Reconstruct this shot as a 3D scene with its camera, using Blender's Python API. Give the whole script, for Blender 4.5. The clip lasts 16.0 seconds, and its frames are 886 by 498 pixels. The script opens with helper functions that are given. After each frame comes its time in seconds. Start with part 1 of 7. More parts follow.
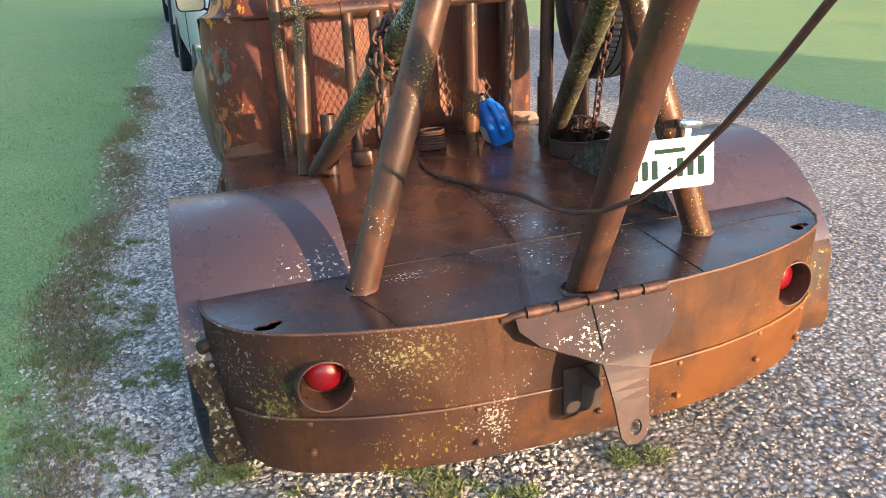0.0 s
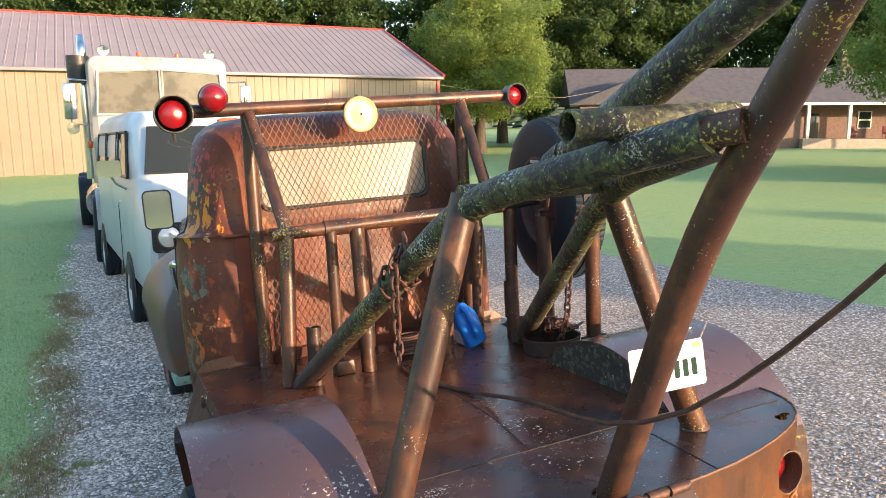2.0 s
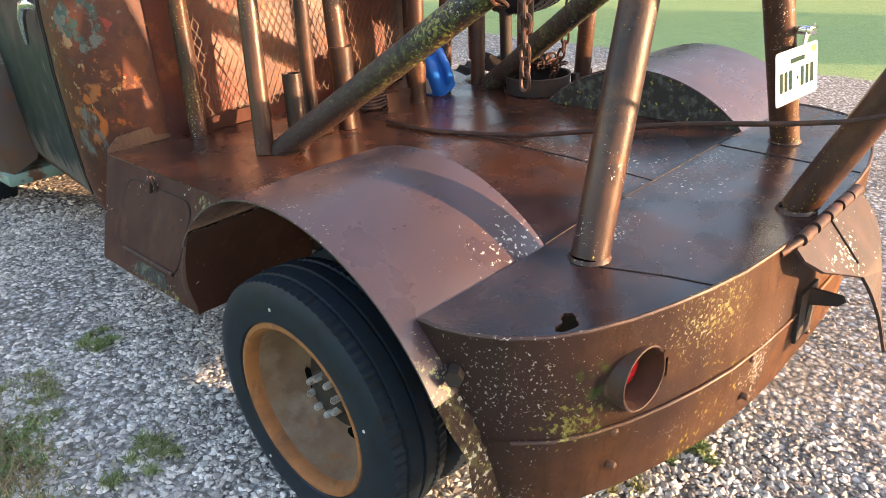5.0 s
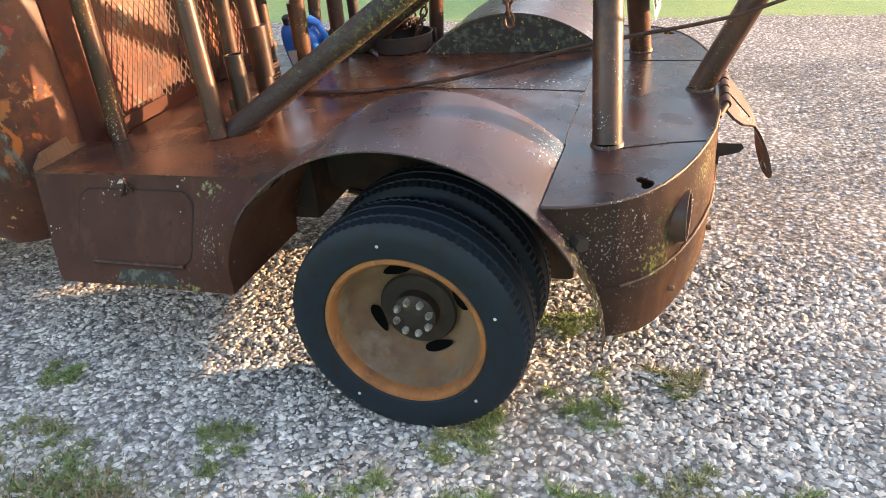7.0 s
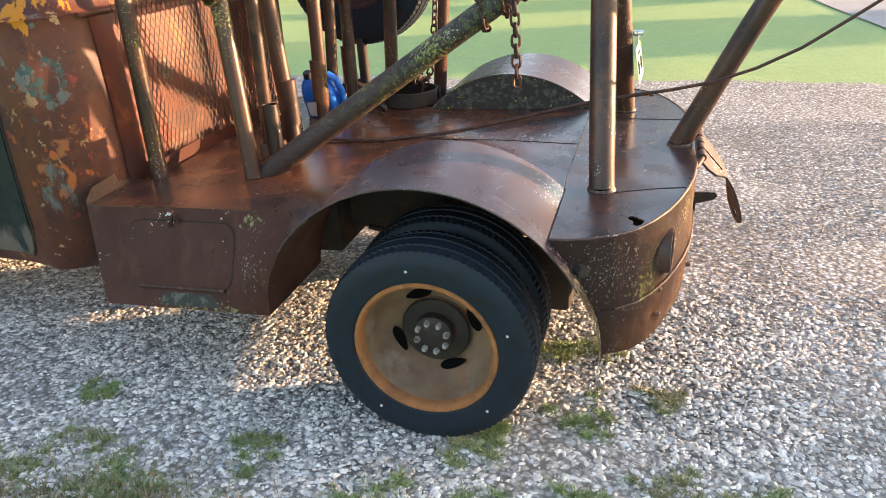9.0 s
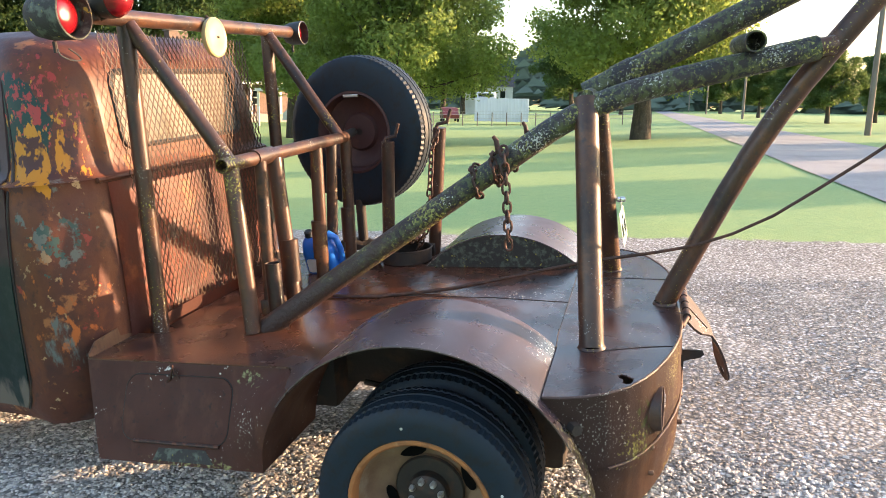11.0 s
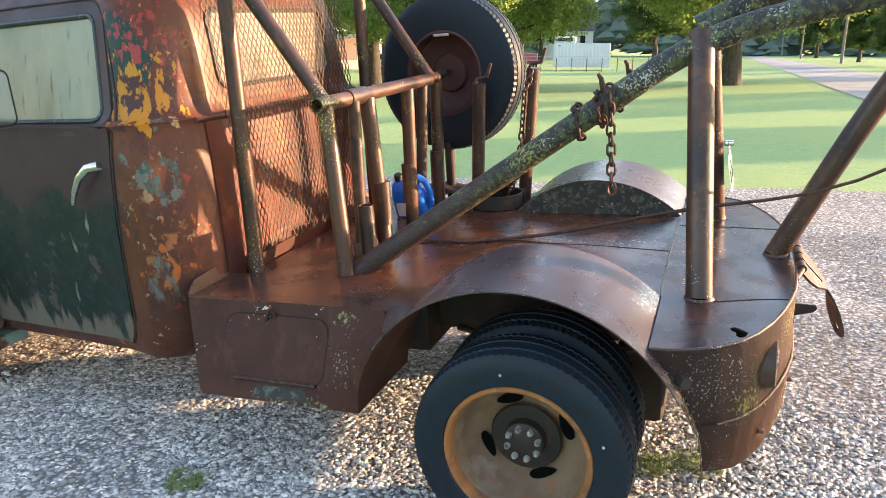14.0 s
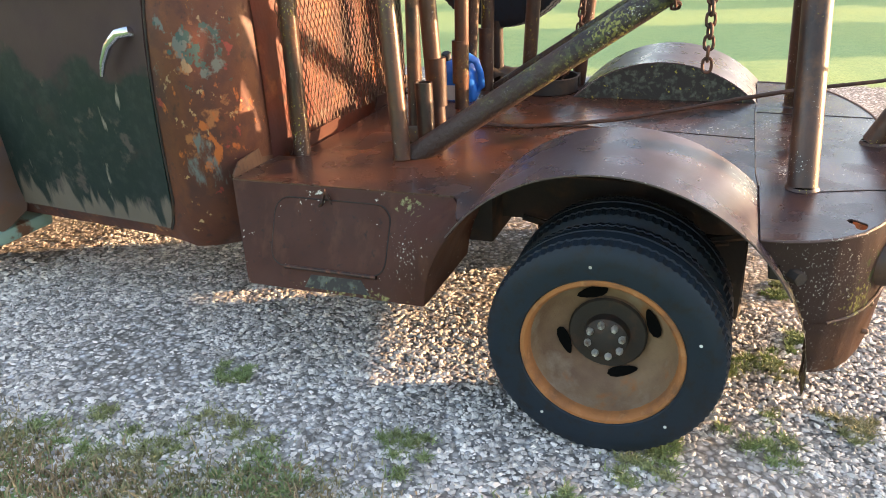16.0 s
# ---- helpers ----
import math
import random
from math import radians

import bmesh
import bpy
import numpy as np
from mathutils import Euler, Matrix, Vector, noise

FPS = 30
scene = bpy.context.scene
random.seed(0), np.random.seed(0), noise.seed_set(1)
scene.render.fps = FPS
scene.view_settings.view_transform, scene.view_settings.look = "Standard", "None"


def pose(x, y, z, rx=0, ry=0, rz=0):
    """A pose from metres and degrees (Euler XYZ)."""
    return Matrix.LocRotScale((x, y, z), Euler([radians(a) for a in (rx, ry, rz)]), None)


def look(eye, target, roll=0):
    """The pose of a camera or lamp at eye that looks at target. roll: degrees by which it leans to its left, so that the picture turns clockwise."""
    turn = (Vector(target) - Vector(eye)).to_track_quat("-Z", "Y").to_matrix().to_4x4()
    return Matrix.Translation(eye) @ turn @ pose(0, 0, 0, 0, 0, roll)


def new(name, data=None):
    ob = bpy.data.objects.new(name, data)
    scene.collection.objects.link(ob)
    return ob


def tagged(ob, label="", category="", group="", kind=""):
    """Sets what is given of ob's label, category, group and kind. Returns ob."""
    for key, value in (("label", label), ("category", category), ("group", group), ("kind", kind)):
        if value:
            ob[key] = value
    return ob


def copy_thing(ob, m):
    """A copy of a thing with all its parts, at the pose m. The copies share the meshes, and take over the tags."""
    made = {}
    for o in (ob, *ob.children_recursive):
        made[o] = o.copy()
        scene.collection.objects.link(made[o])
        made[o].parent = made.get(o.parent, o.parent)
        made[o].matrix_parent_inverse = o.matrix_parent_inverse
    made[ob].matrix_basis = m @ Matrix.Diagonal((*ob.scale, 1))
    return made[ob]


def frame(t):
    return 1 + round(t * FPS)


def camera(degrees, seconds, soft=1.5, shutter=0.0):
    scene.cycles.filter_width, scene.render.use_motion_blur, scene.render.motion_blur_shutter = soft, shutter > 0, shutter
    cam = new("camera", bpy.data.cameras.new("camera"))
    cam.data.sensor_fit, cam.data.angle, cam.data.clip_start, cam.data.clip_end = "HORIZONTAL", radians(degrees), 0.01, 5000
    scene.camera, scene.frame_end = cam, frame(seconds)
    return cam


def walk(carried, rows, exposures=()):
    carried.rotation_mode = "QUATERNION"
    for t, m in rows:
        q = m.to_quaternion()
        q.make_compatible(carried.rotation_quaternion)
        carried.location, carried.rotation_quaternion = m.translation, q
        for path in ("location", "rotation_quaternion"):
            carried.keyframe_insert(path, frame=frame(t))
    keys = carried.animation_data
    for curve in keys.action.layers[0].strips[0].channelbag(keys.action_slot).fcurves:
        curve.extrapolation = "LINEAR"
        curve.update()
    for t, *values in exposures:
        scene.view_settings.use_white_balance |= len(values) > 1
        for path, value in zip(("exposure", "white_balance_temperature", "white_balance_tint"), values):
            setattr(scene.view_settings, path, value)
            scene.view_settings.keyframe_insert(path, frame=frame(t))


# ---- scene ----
cam = camera(62.02, 16.0, 0.9)
PATH = [
    (0, (-0.957, -1.780, 1.777), (-0.388, -0.045, 0.963), 0.34),
    (0.5, (-1.183, -1.779, 1.828), (-0.464, -0.056, 1.111), -0.03),
    (1, (-1.283, -1.763, 1.860), (-0.467, -0.021, 1.310), 0.41),
    (1.5, (-1.319, -1.756, 1.932), (-0.468, 0.018, 1.573), 0.70),
    (2, (-1.313, -1.739, 1.909), (-0.464, 0.040, 1.569), -0.29),
    (2.5, (-1.335, -1.683, 1.791), (-0.511, 0.055, 1.241), -1.96),
    (3, (-1.399, -1.440, 1.700), (-0.582, 0.241, 0.987), -2.88),
    (3.5, (-1.519, -1.248, 1.676), (-0.618, 0.370, 0.920), -2.29),
    (4, (-1.755, -1.092, 1.642), (-0.715, 0.413, 0.833), -1.41),
    (4.5, (-1.880, -0.927, 1.622), (-0.692, 0.434, 0.763), 0.13),
    (4.7, (-1.920, -0.828, 1.590), (-0.681, 0.483, 0.726), 0.77),
    (6.8, (-2.695, -0.091, 1.522), (-1.002, 0.468, 0.615), -0.99),
    (7, (-2.809, -0.033, 1.539), (-1.108, 0.506, 0.635), -1.53),
    (7.5, (-3.057, 0.061, 1.572), (-1.337, 0.579, 0.693), -0.91),
    (8, (-3.138, 0.062, 1.564), (-1.388, 0.567, 0.736), 0.13),
    (8.2, (-3.132, 0.053, 1.592), (-1.381, 0.550, 0.762), 0.21),
    (10.3, (-3.233, 0.001, 1.614), (-1.369, 0.477, 1.068), 0.80),
    (10.5, (-3.238, 0.013, 1.618), (-1.362, 0.493, 1.116), 0.86),
    (11, (-3.245, 0.009, 1.662), (-1.347, 0.506, 1.274), 0.98),
    (11.5, (-3.247, 0.002, 1.678), (-1.343, 0.533, 1.369), 1.07),
    (12, (-3.242, 0.036, 1.667), (-1.354, 0.616, 1.352), 1.39),
    (12.5, (-3.232, 0.088, 1.652), (-1.369, 0.726, 1.301), 1.38),
    (13, (-3.219, 0.109, 1.651), (-1.382, 0.789, 1.252), 1.17),
    (13.5, (-3.212, 0.113, 1.647), (-1.393, 0.806, 1.189), 0.85),
    (14, (-3.199, 0.117, 1.624), (-1.391, 0.792, 1.098), 0.61),
    (14.5, (-3.195, 0.111, 1.600), (-1.398, 0.745, 0.993), 0.88),
    (15, (-3.191, 0.127, 1.568), (-1.413, 0.732, 0.881), 1.38),
    (15.5, (-3.178, 0.212, 1.537), (-1.426, 0.819, 0.788), 1.65),
    (16, (-3.099, 0.426, 1.497), (-1.371, 1.060, 0.716), 1.64),
]
EXPOSURES = [(0.0, 1.95, 6100, 14), (1.5, 1.80, 6130, 13), (3.0, 2.04, 6280, 16), (4.5, 2.28, 6800, 19), (7.0, 2.42, 7220, 18.5), (10.5, 2.34, 6600, 15.5), (12.5, 2.39, 6430, 14.5), (14.0, 2.48, 6560, 15.5), (16.0, 2.56, 7150, 19)]
SKY_STRENGTH, SUN_STRENGTH = 0.15, 3.3
walk(cam, [(t, look(e, g, r)) for t, e, g, r in PATH], EXPOSURES)

# ---- world and sun ----
SUN = Vector((0.4785, -0.878, 0.172)).normalized()
world = bpy.data.worlds.new("sky")
scene.world = world
world.use_nodes = True
wn = world.node_tree.nodes
sky = wn.new("ShaderNodeTexSky")
sky.sky_type, sky.sun_disc = "NISHITA", False
sky.sun_elevation, sky.sun_rotation = math.asin(SUN.z), math.atan2(SUN.x, SUN.y)
sky.air_density, sky.dust_density, sky.ozone_density = 1.0, 2.0, 1.0
world.node_tree.links.new(sky.outputs[0], wn["Background"].inputs[0])
wn["Background"].inputs[1].default_value = SKY_STRENGTH
sun_data = bpy.data.lights.new("sun", "SUN")
sun_data.energy, sun_data.angle, sun_data.color = SUN_STRENGTH, radians(0.6), (1.0, 0.66, 0.38)
sun = new("sun", sun_data)
sun.matrix_world = look(SUN * 60, (0, 0, 0))


# ---- materials ----
def mat(name, base, rough=0.6, metal=0.0, layers=(), bump=(), spec=0.5, coat=0.0, trans=0.0, random_tint=0.0, coords="Object", rough_var=0.0):
    """Principled material. layers: (colour, noise scale, low, high, detail[, stretch]) laid over the base where the noise lies between low and high.
    bump: (scale, strength, distance)."""
    m = bpy.data.materials.new(name)
    m.use_nodes = True
    nt = m.node_tree
    nd, ln = nt.nodes, nt.links
    b = nd["Principled BSDF"]
    b.inputs["Roughness"].default_value = rough
    b.inputs["Metallic"].default_value = metal
    b.inputs["Specular IOR Level"].default_value = spec
    b.inputs["Coat Weight"].default_value = coat
    b.inputs["Transmission Weight"].default_value = trans
    tc = nd.new("ShaderNodeTexCoord")
    src = tc.outputs[coords]
    col = nd.new("ShaderNodeRGB")
    col.outputs[0].default_value = (*base, 1)
    out = col.outputs[0]
    for i, la in enumerate(layers):
        c, sc, lo, hi, det = la[:5]
        mp = nd.new("ShaderNodeMapping")
        mp.inputs["Location"].default_value = (3.7 * i + 1.3, 1.9 * i, 5.1 * i)
        if len(la) > 5:
            mp.inputs["Scale"].default_value = la[5]
        ln.new(src, mp.inputs[0])
        nz = nd.new("ShaderNodeTexNoise")
        nz.inputs["Scale"].default_value, nz.inputs["Detail"].default_value, nz.inputs["Roughness"].default_value = sc, det, 0.6
        ln.new(mp.outputs[0], nz.inputs["Vector"])
        rp = nd.new("ShaderNodeMapRange")
        rp.inputs["From Min"].default_value, rp.inputs["From Max"].default_value = lo, hi
        fac = nz.outputs["Fac"]
        if len(la) > 6:
            n2 = nd.new("ShaderNodeTexNoise")
            n2.inputs["Scale"].default_value, n2.inputs["Detail"].default_value = la[6][0], 2.0
            ln.new(mp.outputs[0], n2.inputs["Vector"])
            ad = nd.new("ShaderNodeMath")
            ad.operation = "MULTIPLY_ADD"
            ln.new(n2.outputs["Fac"], ad.inputs[0])
            ad.inputs[1].default_value = la[6][1]
            ln.new(fac, ad.inputs[2])
            sb = nd.new("ShaderNodeMath")
            sb.operation = "SUBTRACT"
            ln.new(ad.outputs[0], sb.inputs[0])
            sb.inputs[1].default_value = la[6][1] * 0.5
            fac = sb.outputs[0]
        ln.new(fac, rp.inputs["Value"])
        mx = nd.new("ShaderNodeMix")
        mx.data_type = "RGBA"
        ln.new(rp.outputs[0], mx.inputs["Factor"])
        ln.new(out, mx.inputs["A"])
        mx.inputs["B"].default_value = (*c, 1)
        out = mx.outputs["Result"]
    if random_tint:
        oi = nd.new("ShaderNodeNewGeometry")
        hs = nd.new("ShaderNodeHueSaturation")
        rp = nd.new("ShaderNodeMapRange")
        rp.inputs["To Min"].default_value, rp.inputs["To Max"].default_value = 1 - random_tint, 1 + random_tint
        ln.new(oi.outputs["Random Per Island"], rp.inputs["Value"])
        ln.new(rp.outputs[0], hs.inputs["Value"])
        ln.new(out, hs.inputs["Color"])
        out = hs.outputs[0]
    ln.new(out, b.inputs["Base Color"])
    if rough_var:
        nz = nd.new("ShaderNodeTexNoise")
        nz.inputs["Scale"].default_value, nz.inputs["Detail"].default_value = 6.0, 4.0
        ln.new(src, nz.inputs["Vector"])
        rp = nd.new("ShaderNodeMapRange")
        rp.inputs["From Min"].default_value, rp.inputs["From Max"].default_value = 0.3, 0.7
        rp.inputs["To Min"].default_value, rp.inputs["To Max"].default_value = rough - rough_var, min(1, rough + rough_var)
        ln.new(nz.outputs["Fac"], rp.inputs["Value"])
        ln.new(rp.outputs[0], b.inputs["Roughness"])
    prev = None
    for sc, st, dist in bump:
        nz = nd.new("ShaderNodeTexNoise")
        nz.inputs["Scale"].default_value, nz.inputs["Detail"].default_value = sc, 4.0
        ln.new(src, nz.inputs["Vector"])
        bp = nd.new("ShaderNodeBump")
        bp.inputs["Strength"].default_value, bp.inputs["Distance"].default_value = st, dist
        ln.new(nz.outputs["Fac"], bp.inputs["Height"])
        if prev:
            ln.new(prev.outputs[0], bp.inputs["Normal"])
        prev = bp
    if prev:
        ln.new(prev.outputs[0], b.inputs["Normal"])
    return m


WHITE_LICHEN, YELLOW_LICHEN, GREEN_LICHEN = (0.62, 0.60, 0.52), (0.42, 0.36, 0.06), (0.16, 0.18, 0.05)
DECK = mat("deck_rust", (0.050, 0.024, 0.023), 0.25, 0.0, [((0.022, 0.017, 0.019), 1.3, 0.42, 0.60, 4), ((0.125, 0.048, 0.022), 1.7, 0.53, 0.72, 5), ((0.085, 0.037, 0.022), 12, 0.50, 0.72, 7), ((0.018, 0.013, 0.012), 26, 0.58, 0.75, 6),
           (WHITE_LICHEN, 70, 0.745, 0.765, 4, (1, 1, 1), (2.2, 0.6)), ((0.24, 0.21, 0.19), 14, 0.74, 0.82, 8)], [(140, 0.14, 0.004), (3, 0.12, 0.02), (30, 0.06, 0.004)], rough_var=0.10, spec=0.8)
FENDER = mat("fender_rust", (0.080, 0.051, 0.056), 0.29, 0.0, [((0.062, 0.042, 0.047), 1.8, 0.45, 0.7, 5), ((0.105, 0.055, 0.040), 9, 0.55, 0.8, 6), (WHITE_LICHEN, 110, 0.80, 0.82, 4, (1, 1, 1), (3.0, 0.8)), (YELLOW_LICHEN, 90, 0.80, 0.83, 4, (1, 1, 1), (2.6, 0.6))],
             [(160, 0.1, 0.003), (25, 0.05, 0.004)], rough_var=0.09, spec=0.85)
MOSSFOOT = mat("mossy_fender_foot", (0.060, 0.034, 0.024), 0.7, 0.0, [((0.04, 0.03, 0.026), 8, 0.48, 0.62, 6), ((0.12, 0.115, 0.05), 26, 0.54, 0.62, 8), ((0.36, 0.34, 0.12), 44, 0.58, 0.63, 7), (WHITE_LICHEN, 70, 0.60, 0.63, 4, (1, 1, 1), (9, 0.3))], [(90, 0.6, 0.006)])
HITCHM = mat("hitch_rust", (0.045, 0.024, 0.020), 0.6, 0.0, [((0.07, 0.033, 0.024), 10, 0.5, 0.7, 6), ((0.035, 0.024, 0.022), 6, 0.5, 0.65, 5), (WHITE_LICHEN, 80, 0.66, 0.69, 4, (1, 1, 1), (9, 0.4)), (YELLOW_LICHEN, 60, 0.70, 0.74, 5)], [(120, 0.2, 0.003)], rough_var=0.1)
SKIRT = mat("skirt_rust", (0.130, 0.064, 0.034), 0.55, 0.0, [((0.058, 0.033, 0.029), 1.5, 0.44, 0.60, 5), ((0.23, 0.098, 0.032), 1.3, 0.53, 0.72, 5), ((0.095, 0.042, 0.026), 18, 0.48, 0.72, 6, (3, 3, 0.35)), ((0.04, 0.025, 0.021), 30, 0.60, 0.75, 6),
            (YELLOW_LICHEN, 75, 0.73, 0.775, 8, (1, 1, 0.7), (2.6, 0.85)), (GREEN_LICHEN, 24, 0.76, 0.84, 8, (1, 1, 0.7), (2.0, 0.8)), (WHITE_LICHEN, 110, 0.74, 0.76, 4, (1, 1, 1), (3.2, 0.8))], [(90, 0.25, 0.004), (400, 0.2, 0.002)], rough_var=0.14)
BOX = mat("box_rust", (0.075, 0.029, 0.020), 0.68, 0.0, [((0.048, 0.021, 0.016), 2.2, 0.45, 0.68, 5), ((0.105, 0.045, 0.027), 14, 0.55, 0.78, 7, (1, 1, 0.35)), ((0.035, 0.022, 0.02), 40, 0.6, 0.75, 5), (WHITE_LICHEN, 60, 0.735, 0.755, 4, (1, 1, 1), (4.0, 0.7)), ((0.28, 0.25, 0.2), 11, 0.74, 0.8, 7)],
          [(120, 0.18, 0.003), (12, 0.1, 0.006)], rough_var=0.1, spec=0.22)
PIPE = mat("pipe_rust", (0.082, 0.036, 0.021), 0.40, 0.1, [((0.024, 0.015, 0.013), 5, 0.45, 0.62, 6, (1, 1, 0.4)), ((0.155, 0.066, 0.027), 7, 0.54, 0.72, 6), ((0.05, 0.03, 0.025), 45, 0.55, 0.7, 5), (YELLOW_LICHEN, 110, 0.69, 0.72, 5, (1, 1, 1), (5.0, 0.6)), (WHITE_LICHEN, 140, 0.73, 0.75, 4, (1, 1, 1), (5.5, 0.6))],
           [(150, 0.25, 0.003), (40, 0.1, 0.004)], rough_var=0.12)
MOSSY = mat("mossy_pipe", (0.034, 0.023, 0.020), 0.55, 0.0, [((0.020, 0.019, 0.020), 7, 0.42, 0.60, 5), ((0.075, 0.085, 0.032), 42, 0.46, 0.56, 8, (1, 1, 1), (7, 0.5)), ((0.26, 0.25, 0.06), 75, 0.58, 0.65, 8, (1, 1, 1), (6, 0.5)), ((0.40, 0.40, 0.33), 120, 0.64, 0.67, 6, (1, 1, 1), (8, 0.5))],
            [(80, 0.7, 0.008), (300, 0.3, 0.003)], rough_var=0.15)
CAB = mat("cab_patina", (0.108, 0.036, 0.021), 0.46, 0.0, [((0.052, 0.025, 0.025), 1.7, 0.46, 0.62, 5), ((0.19, 0.058, 0.022), 2.4, 0.545, 0.66, 7, (1, 1, 0.6)), ((0.125, 0.043, 0.022), 11, 0.5, 0.62, 7), ((0.035, 0.055, 0.045), 3.6, 0.66, 0.69, 9, (1, 1, 0.55)), 
          ((0.24, 0.04, 0.03), 9, 0.64, 0.67, 9), ((0.155, 0.165, 0.150), 5.0, 0.645, 0.70, 10), ((0.30, 0.115, 0.045), 6.5, 0.60, 0.64, 10), ((0.42, 0.27, 0.14), 15, 0.655, 0.69, 9), ((0.07, 0.03, 0.022), 26, 0.58, 0.68, 8)], [(70, 0.2, 0.004), (300, 0.15, 0.002), (9, 0.15, 0.008)], rough_var=0.12, spec=0.3)
CABBACK = mat("cab_back_paint", (0.150, 0.028, 0.011), 0.5, 0.0, [((0.085, 0.024, 0.018), 2.6, 0.44, 0.58, 6), ((0.32, 0.095, 0.030), 4, 0.56, 0.66, 7), ((0.20, 0.19, 0.15), 2.2, 0.63, 0.69, 8), ((0.08, 0.03, 0.02), 15, 0.58, 0.7, 7)], [(70, 0.2, 0.004)], rough_var=0.12)
DOORP = mat("door_patina", (0.014, 0.026, 0.023), 0.45, 0.0, [((0.050, 0.030, 0.029), 1.5, 0.55, 0.64, 7), ((0.075, 0.062, 0.052), 7, 0.585, 0.64, 9), ((0.026, 0.036, 0.032), 20, 0.5, 0.65, 7), ((0.22, 0.19, 0.15), 12, 0.66, 0.71, 8, (1, 1, 0.25))], [(90, 0.12, 0.003), (5, 0.15, 0.01)], rough_var=0.12, spec=0.22)


def door_bands(m):
    """Lays weathered bands over the door: brown above, dark green in the middle, bare tan with drips below."""
    nd, ln = m.node_tree.nodes, m.node_tree.links
    b = nd["Principled BSDF"]
    old = b.inputs["Base Color"].links[0].from_socket
    tc = nd.new("ShaderNodeTexCoord")
    sep = nd.new("ShaderNodeSeparateXYZ")
    ln.new(tc.outputs["Object"], sep.inputs[0])

    def shifted(scale, stretch, amp):
        mp = nd.new("ShaderNodeMapping")
        mp.inputs["Scale"].default_value = stretch
        ln.new(tc.outputs["Object"], mp.inputs[0])
        nz = nd.new("ShaderNodeTexNoise")
        nz.inputs["Scale"].default_value, nz.inputs["Detail"].default_value = scale, 6.0
        ln.new(mp.outputs[0], nz.inputs["Vector"])
        ma = nd.new("ShaderNodeMath")
        ma.operation = "MULTIPLY_ADD"
        ln.new(nz.outputs["Fac"], ma.inputs[0])
        ma.inputs[1].default_value = amp
        ln.new(sep.outputs[2], ma.inputs[2])
        return ma.outputs[0]

    def lay(below, z, lo, hi, colour):
        r = nd.new("ShaderNodeMapRange")
        r.inputs["From Min"].default_value, r.inputs["From Max"].default_value = lo, hi
        ln.new(z, r.inputs["Value"])
        mx = nd.new("ShaderNodeMix")
        mx.data_type = "RGBA"
        ln.new(r.outputs[0], mx.inputs["Factor"])
        ln.new(below, mx.inputs["A"])
        mx.inputs["B"].default_value = (*colour, 1)
        return mx.outputs["Result"]
    out = lay(old, shifted(4.0, (1, 1, 1), 0.75), 1.54, 1.60, (0.058, 0.034, 0.035))
    out = lay(out, shifted(17.0, (1, 1, 0.12), 0.42), 0.885, 0.835, (0.145, 0.118, 0.092))
    ln.new(out, b.inputs["Base Color"])


door_bands(DOORP)


def patch(m, centre, radii, colour, scale, lo, hi, detail=6.0, stretch=(1, 1, 1), gain=0.35):
    """Lays a colour over a material in a ragged patch round a place on the thing, by noise that thins out with distance."""
    nd, ln = m.node_tree.nodes, m.node_tree.links
    b = nd["Principled BSDF"]
    old = b.inputs["Base Color"].links[0].from_socket
    tc = nd.new("ShaderNodeTexCoord")
    mp = nd.new("ShaderNodeMapping")
    mp.vector_type = "TEXTURE"
    mp.inputs["Location"].default_value, mp.inputs["Scale"].default_value = centre, radii
    ln.new(tc.outputs["Object"], mp.inputs[0])
    le = nd.new("ShaderNodeVectorMath")
    le.operation = "LENGTH"
    ln.new(mp.outputs[0], le.inputs[0])
    st = nd.new("ShaderNodeMapping")
    st.inputs["Scale"].default_value = stretch
    st.inputs["Location"].default_value = (centre[0] * 7 + scale, centre[2] * 5, 0)
    ln.new(tc.outputs["Object"], st.inputs[0])
    nz = nd.new("ShaderNodeTexNoise")
    nz.inputs["Scale"].default_value, nz.inputs["Detail"].default_value, nz.inputs["Roughness"].default_value = scale, detail, 0.6
    ln.new(st.outputs[0], nz.inputs["Vector"])
    ma = nd.new("ShaderNodeMath")
    ma.operation = "MULTIPLY_ADD"
    ln.new(le.outputs["Value"], ma.inputs[0])
    ma.inputs[1].default_value = -gain
    ln.new(nz.outputs["Fac"], ma.inputs[2])
    rp = nd.new("ShaderNodeMapRange")
    rp.inputs["From Min"].default_value, rp.inputs["From Max"].default_value = lo, hi
    ln.new(ma.outputs[0], rp.inputs["Value"])
    mx = nd.new("ShaderNodeMix")
    mx.data_type = "RGBA"
    ln.new(rp.outputs[0], mx.inputs["Factor"])
    ln.new(old, mx.inputs["A"])
    mx.inputs["B"].default_value = (*colour, 1)
    ln.new(mx.outputs["Result"], b.inputs["Base Color"])


